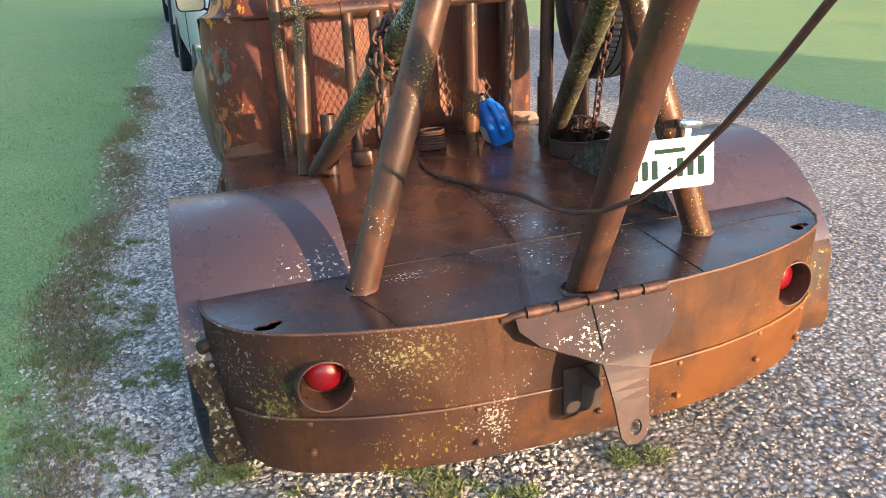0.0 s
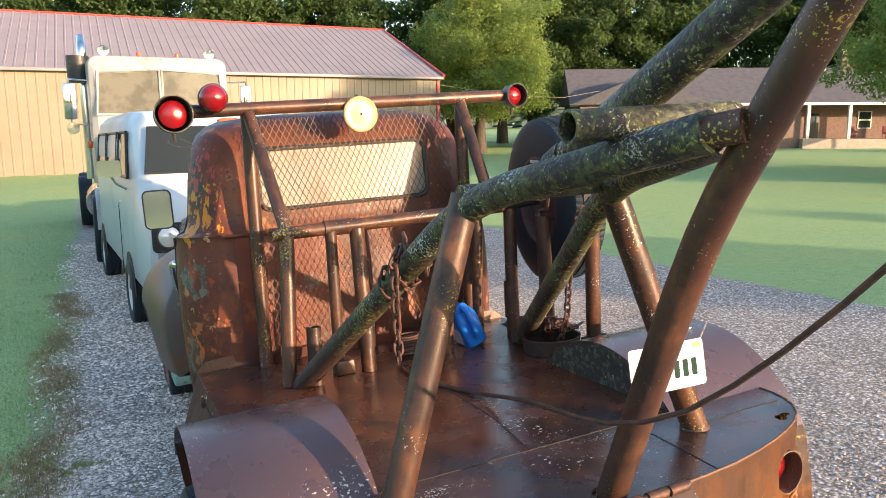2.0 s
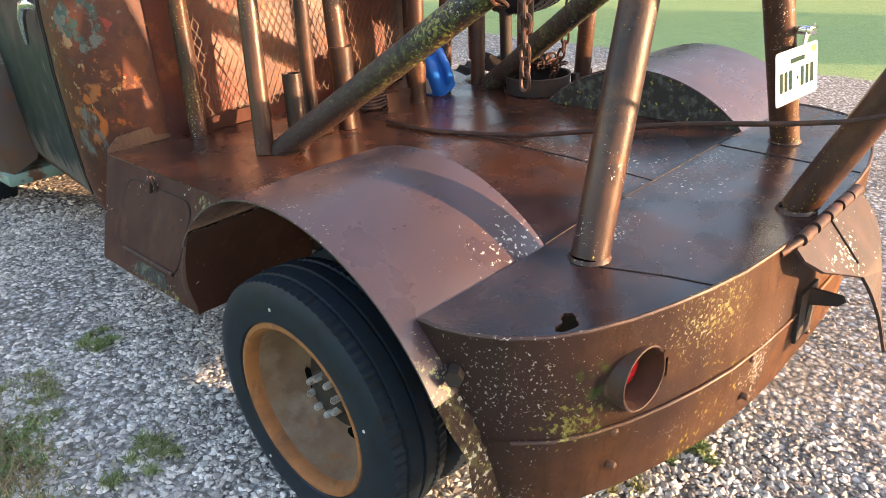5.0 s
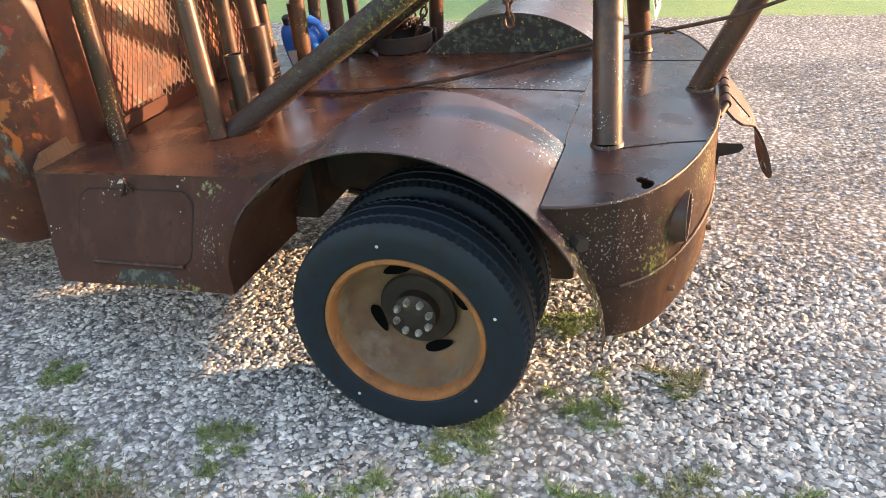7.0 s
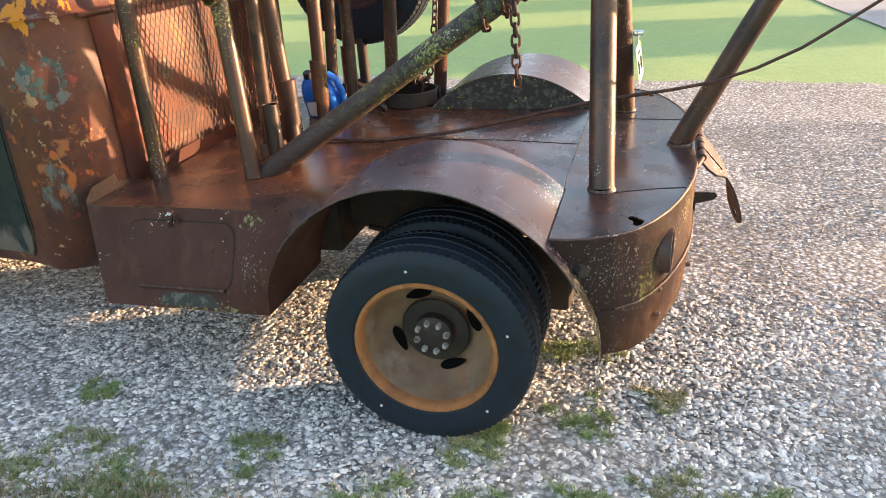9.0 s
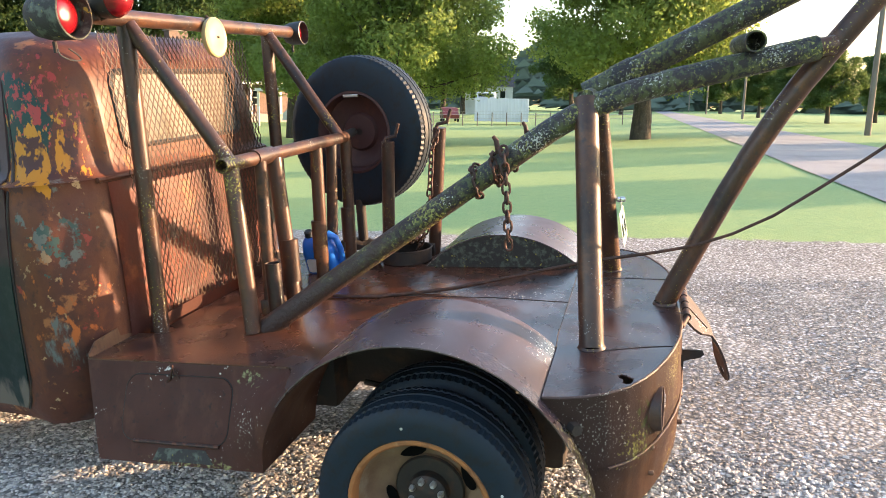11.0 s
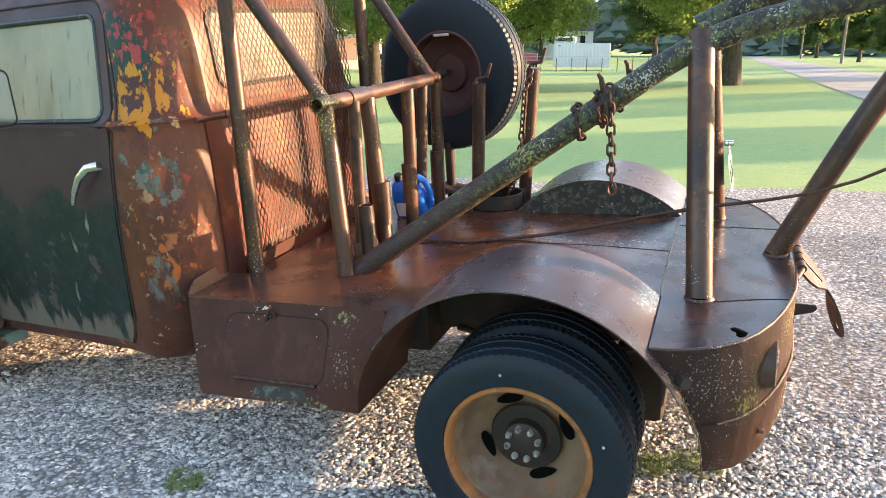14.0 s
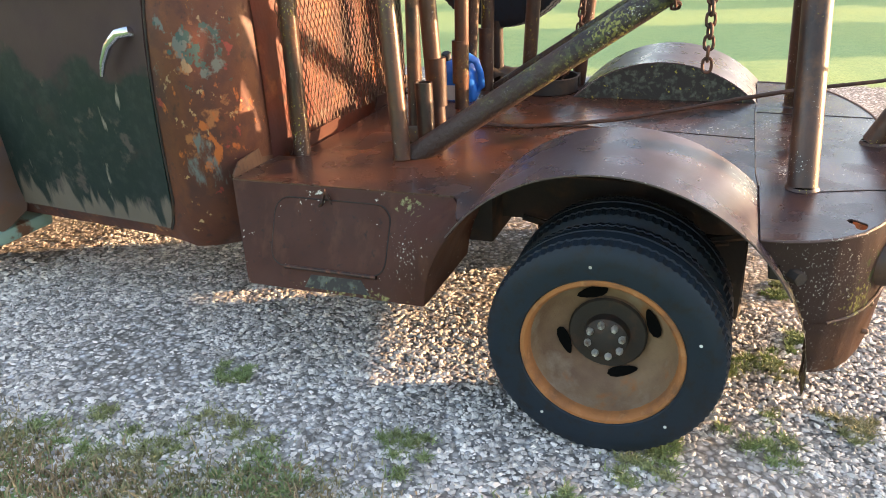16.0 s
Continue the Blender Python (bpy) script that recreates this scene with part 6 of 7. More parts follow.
# ---- grass ----
def blades(name, n, region, height, material, label, seed, keep=None, clumps=None, spread=0.6, width=0.006):
    rg = np.random.default_rng(seed)
    if clumps is not None:
        c = np.array(clumps)
        k = rg.integers(0, len(c), n)
        r = np.abs(rg.standard_normal(n)) ** 1.25 * c[k, 2] * 1.15 * (1 + 0.45 * np.sin(3 * (a0 := rg.uniform(0, 6.283, n)) + k))
        x, y = c[k, 0] + r * np.cos(a0), c[k, 1] + r * np.sin(a0)
    else:
        x0, x1, y0, y1 = region
        x, y = rg.uniform(x0, x1, n), rg.uniform(y0, y1, n)
    if keep is not None:
        q = keep(x, y, rg)
        x, y = x[q], y[q]
    n = len(x)
    h = rg.uniform(height[0], height[1], n)
    a = rg.uniform(0, 6.283, n)
    lean = rg.uniform(0, spread, n) * h
    la = rg.uniform(0, 6.283, n)
    z = 0.074 * np.tanh(x / 10) - 0.416 * np.tanh(y / 10)
    w = width * rg.uniform(0.7, 1.4, n)
    dx, dy = np.cos(a) * w, np.sin(a) * w
    mx, my = x + np.cos(la) * lean * 0.35, y + np.sin(la) * lean * 0.35
    V = np.stack([np.stack([x - dx, y - dy, z - 0.01], 1), np.stack([x + dx, y + dy, z - 0.01], 1), np.stack([mx + dx * 0.7, my + dy * 0.7, z + h * 0.55], 1), np.stack([mx - dx * 0.7, my - dy * 0.7, z + h * 0.55], 1), np.stack([x + np.cos(la) * lean, y + np.sin(la) * lean, z + h], 1)], 1).reshape(-1, 3)
    k = (np.arange(n) * 5)[:, None]
    F4 = (np.array([[0, 1, 2, 3]]) + k).tolist()
    F3 = (np.array([[3, 2, 4]]) + k).tolist()
    me = bpy.data.meshes.new(name)
    me.from_pydata(V.tolist(), [], F4 + F3)
    me.materials.append(material)
    return tagged(new(name, me), label, "grass", kind="stuff")


def off_drive(x, y, rg):
    thin = rg.random(len(x)) < np.exp(-np.abs(x - DRIVE_L) / 1.3)
    return (x < DRIVE_L - 0.02 + 0.1 * np.sin(y * 2.1) + 0.07 * rg.standard_normal(len(x))) & thin


blades("lawn_grass", 120000, (-6.0, -1.5, -2.5, 8.0), (0.008, 0.022), BLADE, "short green mown lawn grass", 11, off_drive, width=0.003)
blades("lawn_grass", 30000, (-8.0, -1.55, 6.0, 18.0), (0.012, 0.03), BLADE, "short green mown lawn grass", 12, off_drive, width=0.008)
def verge(x, y, rg):
    """Along the drive's edge, thinning to both sides, in uneven stretches."""
    mid = -1.70 + 0.09 * np.sin(y * 1.9) + 0.05 * np.sin(y * 5.3)
    dens = np.exp(-((x - mid) / 0.13) ** 2) * (0.35 + 0.65 * (np.sin(y * 3.1 + 2.0 * np.sin(y * 1.1)) > -0.25))
    return rg.random(len(x)) < dens


blades("dry_grass", 80000, (-2.1, -1.25, -0.6, 9.0), (0.012, 0.040), DRYBLADE, "dry brown grass along the drive's edge", 14, verge, None, 1.6, width=0.003)
TUFTS = [(-1.18, -0.23, 0.11), (-0.88, 0.11, 0.07), (-1.12, 0.48, 0.06), (-1.30, 1.19, 0.07), (-1.63, 1.39, 0.16), (-1.27, 0.06, 0.07), (-1.47, 0.68, 0.10), (-1.49, 1.90, 0.11), (-1.19, -0.51, 0.08), (-0.69, -0.15, 0.05), (-1.55, 1.53, 0.12), (-1.70, 0.85, 0.14), (-0.33, 0.10, 0.05), (0.33, 0.02, 0.03), (-0.10, -0.05, 0.04), (-1.78, 1.58, 0.14), (-1.60, 2.41, 0.12), (-1.66, 2.05, 0.10), (-1.10, 1.98, 0.05), (-1.42, 0.30, 0.10), (-0.40, 0.24, 0.06), (0.43, 0.0, 0.03), (-1.62, 3.0, 0.10), (-1.0, 0.42, 0.04)]
rt = random.Random(31)
sprigs = [(x + rt.gauss(0, 0.85) * r_, y + rt.gauss(0, 0.85) * r_, r_ * rt.uniform(0.10, 0.34)) for x, y, r_ in TUFTS for k in range(11)]
blades("weeds", 30000, None, (0.005, 0.026), WEED, "low green weeds growing in the gravel", 15, None, sprigs, 2.2, width=0.0036)
# ---- trees ----
def tree(name, label, seed, height, radius, leaf_mat, leaves=9000, leaf=0.26, trunk_r=0.35, clear=0.22, at=None):
    """A trunk with limbs and a crown of many separate leaf clumps with gaps between them."""
    r = random.Random(seed)
    th = thing(name, label, "tree", at)
    bm = bmesh.new()
    tk = [Vector((0, 0, -0.3)), Vector((0.05, 0, height * clear * 0.6)), Vector((r.uniform(-0.2, 0.2), r.uniform(-0.2, 0.2), height * clear)), Vector((r.uniform(-0.4, 0.4), r.uniform(-0.4, 0.4), height * 0.55)), Vector((r.uniform(-0.5, 0.5), r.uniform(-0.5, 0.5), height * 0.82))]
    tube(bm, tk, 1, 9, radii=[trunk_r * 1.35, trunk_r, trunk_r * 0.85, trunk_r * 0.45, trunk_r * 0.12])
    lumps = []
    for k in range(16):
        a = 2.4 * k + r.uniform(-0.5, 0.5)
        q = 0.10 + 0.84 * (k + 0.5) / 16
        zc = height * (clear + (1 - clear) * q * 0.92)
        rad = radius * math.sin(math.pi * min(0.97, 0.22 + 0.76 * q)) ** 0.7 * r.uniform(0.50, 0.84)
        c = Vector((math.cos(a) * rad, math.sin(a) * rad, zc))
        s0 = tk[2].lerp(tk[3], min(1, q * 1.1))
        mid = s0.lerp(c, 0.5) + Vector((0, 0, -height * 0.03))
        tube(bm, [s0, mid, c], 1, 6, radii=[trunk_r * 0.32, trunk_r * 0.18, trunk_r * 0.04])
        lumps.append((c, radius * r.uniform(0.22, 0.32)))
        lumps.append((s0.lerp(c, 0.55), radius * r.uniform(0.20, 0.28)))
        for m_ in range(5):
            d = Vector((r.uniform(-1, 1), r.uniform(-1, 1), r.uniform(-0.55, 0.65))) * radius * 0.36
            lumps.append((c + d, radius * r.uniform(0.09, 0.19)))
    lumps.append((Vector((0, 0, height * 0.9)), radius * 0.30))
    for m_ in range(6):
        lumps.append((Vector((r.uniform(-0.3, 0.3) * radius, r.uniform(-0.3, 0.3) * radius, height * r.uniform(0.86, 0.97))), radius * r.uniform(0.10, 0.18)))
    part("trunk", bm, BARK, th, "grey-brown bark")
    rg = np.random.default_rng(seed)
    C = np.array([tuple(c) for c, _ in lumps])
    R = np.array([q for _, q in lumps])
    pick = rg.choice(len(R), leaves, p=R ** 1.8 / (R ** 1.8).sum())
    d = rg.standard_normal((leaves, 3))
    d /= np.linalg.norm(d, axis=1)[:, None]
    rad = R[pick] * np.clip(rg.normal(0.86, 0.20, leaves), 0.1, 1.28)
    P = C[pick] + d * rad[:, None] * np.array([1, 1, 0.72])
    nrm = d + rg.standard_normal((leaves, 3)) * 0.7 + np.array([0, 0, 0.25])
    nrm /= np.linalg.norm(nrm, axis=1)[:, None]
    t1 = np.cross(nrm, rg.standard_normal((leaves, 3)))
    t1 /= np.linalg.norm(t1, axis=1)[:, None]
    t2 = np.cross(nrm, t1)
    s = (leaf * rg.uniform(0.55, 1.25, leaves))[:, None]
    V = np.stack([P - t1 * s * 0.5, P - t2 * s * 0.34 + nrm * s * 0.10, P + t1 * s * 0.62, P + t2 * s * 0.34 + nrm * s * 0.12], 1).reshape(-1, 3)
    k = (np.arange(leaves) * 4)[:, None]
    F = np.concatenate([np.array([[0, 1, 3]]) + k, np.array([[1, 2, 3]]) + k]).tolist()
    me = bpy.data.meshes.new("crown")
    me.from_pydata(V.tolist(), [], F)
    me.materials.append(leaf_mat)
    cr = new("crown", me)
    cr.parent = th
    return th


def on_ground(x, y, rz=0, s=1.0):
    return Matrix.Translation((x, y, ground_z(x, y))) @ Euler((0, 0, radians(rz))).to_matrix().to_4x4() @ Matrix.Scale(s, 4)


maple = tree("maple_tree", "broad leafy maple with sunlit yellow-green crown on the lawn", 3, 11.5, 6.0, LEAF, 72000, 0.185, 0.42, 0.20, on_ground(34.9, 0.0))
tagged(maple, group="lawn maples")
oak = tree("shade_tree", "tall dense dark green tree", 8, 13.5, 5.4, LEAFD, 42000, 0.28, 0.36, 0.20, on_ground(44, 70))
tagged(oak, group="shade trees")


def again(src, x, y, rz, s):
    m = Matrix.Translation((x, y, ground_z(x, y))) @ Euler((0, 0, radians(rz))).to_matrix().to_4x4()
    c = copy_thing(src, m)
    c.scale = (s, s, s)
    return c


for x, y, rz, s in ((27.5, 10.5, 140, 0.84), (34.0, 18.2, 40, 1.0), (24.5, 46.0, 75, 1.0), (31.0, 58.0, 200, 1.15)):
    again(maple, x, y, rz, s)
# the last six stand unseen beyond the road, placed to cast shade
for x, y, rz, s in ((70, -16, 30, 0.50), (84, -15, 80, 0.48), (104, -15, 200, 0.6), (78, -22, 130, 0.5), (125, -18, 20, 0.65), (62, -19, 300, 0.36),
                    (30, 62, 10, 1.3), (38, 66, 100, 1.4), (47, 64, 220, 1.3), (56, 60, 300, 1.35), (64, 52, 30, 1.3), (70, 45, 60, 1.3), (78, 38, 150, 1.2),
                    (20, 68, 50, 1.3), (10, 66, 120, 1.25), (0, 68, 200, 1.3), (-10, 66, 310, 1.25), (-20, 68, 15, 1.3), (-31, 64, 95, 1.3), (84, 30, 200, 1.2), (95, 44, 40, 1.3), (110, 30, 100, 1.2),
                    (130, 12, 20, 1.2), (150, 4, 160, 1.1), (140, 34, 80, 1.3), (165, -16, 40, 0.9), (9.7, -25.4, 40, 0.72), (2.0, -33.0, 90, 0.9), (20.3, -18.5, 200, 0.55), (32.0, -23.5, 10, 0.45), (35.7, -21.5, 10, 0.40), (51.0, -23.0, 120, 0.80)):
    again(oak, x, y, rz, s)
# distant woods round the horizon, haze mixed into their colour
vsA = []
rg = np.random.default_rng(21)
nW = 60000
aW = rg.uniform(0, 6.283, nW)
dW = 230 + 60 * rg.random(nW)
hW = (14 + 5 * np.sin(aW * 23) + 3 * np.sin(aW * 61 + 1)) * rg.random(nW) ** 0.6
PW = np.stack([dW * np.sin(aW), dW * np.cos(aW), hW - 0.5], 1)
uW = np.stack([np.cos(aW), -np.sin(aW), 0 * aW], 1)
sW = rg.uniform(1.6, 3.6, nW)[:, None]
V = np.stack([PW - uW * sW, PW + uW * sW * 0.9 + np.array([0, 0, 0.5]), PW + np.array([0, 0, 1.0]) * sW * 0.9 + rg.normal(0, 0.5, (nW, 3))], 1).reshape(-1, 3)
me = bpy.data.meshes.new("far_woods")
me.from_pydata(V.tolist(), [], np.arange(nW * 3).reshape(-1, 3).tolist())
me.materials.append(mat("haze_tinted_woods", (0.12, 0.16, 0.135), 1.0, 0.0, [((0.10, 0.135, 0.12), 0.02, 0.42, 0.62, 3)], random_tint=0.2))
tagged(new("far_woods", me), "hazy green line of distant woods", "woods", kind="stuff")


# ---- barn ----
def ribbed(p0, p1, up, n, depth=0.025, duty=0.18):
    """A ribbed steel sheet from p0 to p1 along its foot, rising by up, with n raised ribs."""
    bm = bmesh.new()
    p0, p1, up = Vector(p0), Vector(p1), Vector(up)
    d = (p1 - p0)
    out = d.cross(up).normalized() * depth
    cols = []
    for i in range(n):
        for f_, o in ((0.0, 0), (1 - duty * 1.4, 0), (1 - duty * 1.1, 1), (1 - duty * 0.3, 1)):
            cols.append((d * ((i + f_) / n), o))
    cols.append((d * 1.0, 0))
    lo = [bm.verts.new(p0 + q + out * o) for q, o in cols]
    hi = [bm.verts.new(p0 + q + out * o + up) for q, o in cols]
    for i in range(len(cols) - 1):
        bm.faces.new((lo[i], lo[i + 1], hi[i + 1], hi[i]))
    return bm


barn = thing("barn", "long cream steel barn with grey metal roof and red trim", "barn")
BX0, BX1, BY0, BY1, BE, BR = -22.0, 17.0, 37.2, 55.6, 4.5, 8.0
bym = (BY0 + BY1) / 2
part("front_wall", ribbed((BX0, BY0, -0.6), (BX1, BY0, -0.6), (0, 0, BE + 0.6), 95), BARNW, barn, smooth=False)
part("back_wall", ribbed((BX1, BY1, -0.6), (BX0, BY1, -0.6), (0, 0, BE + 0.6), 60), BARNW, barn, smooth=False)
for x, sgn in ((BX0, -1), (BX1, 1)):
    part("gable_wall", slab(bmesh.new(), [(BY0, -0.6), (BY1, -0.6), (BY1, BE), (bym, BR - 0.05), (BY0, BE)], 0.10, lambda u, v, w: Vector((x - sgn * w - sgn * 0.01, u, v))), BARNW, barn, smooth=False)
    bm = bmesh.new()
    tube(bm, [(x + sgn * 0.25, BY0 - 0.3, BE - 0.02), (x + sgn * 0.25, bym, BR + 0.02), (x + sgn * 0.25, BY1 + 0.3, BE - 0.02)], 0.09, 6)
    part("rake_trim", bm, BARNT, barn, "red rake trim")
    part("corner_trim", box(bmesh.new(), (x - 0.1, BY0 - 0.06, -0.6), (x + 0.1, BY0 + 0.06, BE), 0.01), BARNT, barn, "red corner trim")
rise = Vector((0, bym - BY0 + 0.3, BR - BE + 0.11))
part("roof", ribbed((BX0 - 0.2, BY0 - 0.3, BE - 0.1), (BX1 + 0.2, BY0 - 0.3, BE - 0.1), rise, 95, 0.03), BARNR, barn, "grey ribbed steel roof", smooth=False)
part("roof", ribbed((BX1 + 0.2, BY1 + 0.3, BE - 0.1), (BX0 - 0.2, BY1 + 0.3, BE - 0.1), Vector((0, -rise.y, rise.z)), 95, 0.03), BARNR, barn, smooth=False)
part("eave_trim", box(bmesh.new(), (BX0 - 0.2, BY0 - 0.34, BE - 0.22), (BX1 + 0.2, BY0 - 0.28, BE - 0.08), 0.01), BARNR, barn)
part("ridge_cap", tube(bmesh.new(), [(BX0 - 0.2, bym, BR + 0.02), (BX1 + 0.2, bym, BR + 0.02)], 0.09, 6), BARNT, barn, "red ridge cap")
part("side_door", box(bmesh.new(), (6.3, BY0 - 0.05, -0.5), (7.3, BY0 - 0.03, 1.8), 0.005), TRIMW, barn)

# ---- brick house ----
house = thing("brick_house", "low brown brick ranch house with dark shingle roof and porch", "house", Matrix.Translation((34.9, 48.9, 0.15)) @ Euler((0, 0, -0.51)).to_matrix().to_4x4())
HL, HD, HE, HR = 34.0, 9.0, 3.05, 6.2
# in its own frame: x along the front, -y towards the drive
bm = bmesh.new()
box(bm, (0, 0, -0.8), (18.0, HD, HE))
box(bm, (18.0, 2.2, -0.8), (HL, HD, HE))
part("wall", bm, HBRICK, house, "brown brick wall", smooth=False)
bm = bmesh.new()
slab(bm, [(-0.6, HE), (HD / 2 + 0.1, HR), (HD + 0.7, HE)], HL + 1.0, lambda u, v, w: Vector((w - 0.5, u, v)))
part("roof", bm, SHINGLE, house, "dark grey shingle roof", smooth=False)
bm = bmesh.new()
slab(bm, [(-0.55, HE), (5.0, HE + 2.3), (10.5, HE)], 3.0, lambda u, v, w: Vector((u, w - 1.6, v)))
part("front_gable", bm, SHINGLE, house, smooth=False)
part("gable_board", slab(bmesh.new(), [(0.0, HE), (5.0, HE + 2.1), (10.0, HE)], 0.06, lambda u, v, w: Vector((u, -1.05 - w, v))), TRIMW, house, smooth=False)
part("gable_wall", box(bmesh.new(), (0.3, -1.0, -0.8), (9.7, 0.05, HE)), HBRICK, house, smooth=False)
part("fascia", box(bmesh.new(), (-0.5, -0.66, HE - 0.12), (HL + 0.5, -0.58, HE + 0.08)), TRIMW, house, "white fascia board", smooth=False)
part("porch_floor", box(bmesh.new(), (18.0, -0.6, -0.8), (HL, 2.2, 0.25), 0.02), MORTAR, house, smooth=False)
for x in (18.4, 21.6, 24.8, 28.0, 31.2, 33.8):
    part("porch_post", box(bmesh.new(), (x - 0.12, -0.5, 0.25), (x + 0.12, -0.26, HE - 0.1), 0.01), TRIMW, house, "white porch post")
chim = part("chimney", box(bmesh.new(), (22.6, 4.0, HE + 1.0), (24.4, 5.0, HR + 1.3), 0.02), HBRICK, house, "brown brick chimney", smooth=False)
part("chimney_cap", box(bmesh.new(), (22.5, 3.9, HR + 1.3), (24.5, 5.1, HR + 1.4), 0.01), MORTAR, chim)
part("vent_pipe", tube(bmesh.new(), [(20.8, 3.0, HE + 1.2), (20.8, 3.0, HR + 0.5)], 0.08, 8), TRIMW, house)


def house_window(x, y, w, h, z):
    fr = part("window", box(bmesh.new(), (x - w / 2, y - 0.06, z - h / 2), (x + w / 2, y - 0.005, z + h / 2), 0.01), TRIMW, house, "white framed window", smooth=False)
    for k in (-1, 1):
        part("pane", box(bmesh.new(), (x - w / 2 + 0.08, y - 0.075, z + k * h / 4 - h / 4 + 0.06), (x + w / 2 - 0.08, y - 0.062, z + k * h / 4 + h / 4 - 0.06)), GLASS, fr, smooth=False)


for x, y in ((3.0, -1.0), (7.0, -1.0), (14.0, 0.0), (24.0, 2.2), (26.4, 2.2), (30.0, 2.2)):
    house_window(x, y, 1.1, 1.4, 1.75)
part("front_door", box(bmesh.new(), (19.3, 2.1, 0.25), (20.3, 2.19, 2.3), 0.01), GLASS, house, "dark front door")
for i, x in enumerate((22.4, 25.2, 28.6)):
    ch = thing("porch_chair", "dark red porch chair on the porch floor", "chair", house.matrix_basis @ Matrix.Translation((x, 0.7, 0.25)), "porch chairs")
    part("seat", box(bmesh.new(), (-0.3, -0.3, 0.38), (0.3, 0.3, 0.46), 0.02), MAROON, ch)
    part("backrest", box(bmesh.new(), (-0.3, 0.26, 0.46), (0.3, 0.34, 1.0), 0.02), MAROON, ch)
    for sx in (-0.26, 0.26):
        for sy in (-0.26, 0.28):
            part("leg", box(bmesh.new(), (sx - 0.03, sy - 0.03, 0), (sx + 0.03, sy + 0.03, 0.38)), MAROON, ch)


# ---- white van, nose towards the tow truck ----
def vehicle_wheel(parent, x, y, z, s, R=0.36, w=0.22, r=0.205, rim=None):
    t = part("wheel", tyre_bm(R, w, r, 40, 0.005), RUBBER, parent, "black tyre", Matrix.Translation((x, y, z)))
    part("rim", rim_bm(s, r, 0.05), rim or PALEP, t, "white steel rim")
    part("hub_cap", lathe(bmesh.new(), [(s * 0.02, 0.07), (s * 0.06, 0.06), (s * 0.075, 0.0)], 16, "X"), CHROME, t)


van = thing("van", "old white panel van with rust spots, parked on the gravel", "van", Matrix.Translation((0.10, 5.6, ground_z(0, 7))) @ Euler((radians(-1.2), 0, radians(3.5))).to_matrix().to_4x4())


def van_ring(y, w, zb, zt, wt):
    pts = []
    for u, v in ((-w + 0.06, zb), (-w, zb + 0.10), (-w, zb + (zt - zb) * 0.50), (-(w * 0.45 + wt * 0.55), zb + (zt - zb) * 0.80), (-wt + 0.02, zt - 0.12), (-wt + 0.13, zt - 0.02), (-wt * 0.5, zt)):
        pts.append((u, v))
    pts += [(-u, v) for u, v in reversed(pts)]
    return [Vector((u, y, v)) for u, v in pts]


st = [(0.0, 0.90, 0.48, 1.26, 0.88), (0.05, 0.955, 0.47, 1.36, 0.92), (0.25, 0.985, 0.47, 1.48, 0.95), (0.58, 1.0, 0.47, 1.60, 0.96), (0.66, 1.0, 0.47, 1.65, 0.95), (1.10, 1.0, 0.47, 2.22, 0.87), (1.35, 1.0, 0.47, 2.32, 0.90), (2.2, 1.0, 0.47, 2.36, 0.93), (5.0, 1.0, 0.47, 2.36, 0.93), (5.3, 0.97, 0.40, 2.28, 0.88)]
body = part("body", loft(bmesh.new(), [van_ring(*q) for q in st]), VANW, van, "white painted body", sharp=35)
a_, b_ = Vector((0, 0.665, 1.655)), Vector((0, 1.10, 2.22))
part("windscreen", slab(bmesh.new(), [(-0.88, 0.02), (0.88, 0.02), (0.78, 0.86), (-0.78, 0.86)], 0.012, lambda u, v, w: a_.lerp(b_, v) + Vector((u, 0, 0)) + Vector((0, -0.74, 0.67)) * (0.006 + w)), GLASS, van, "dark windscreen", smooth=False)
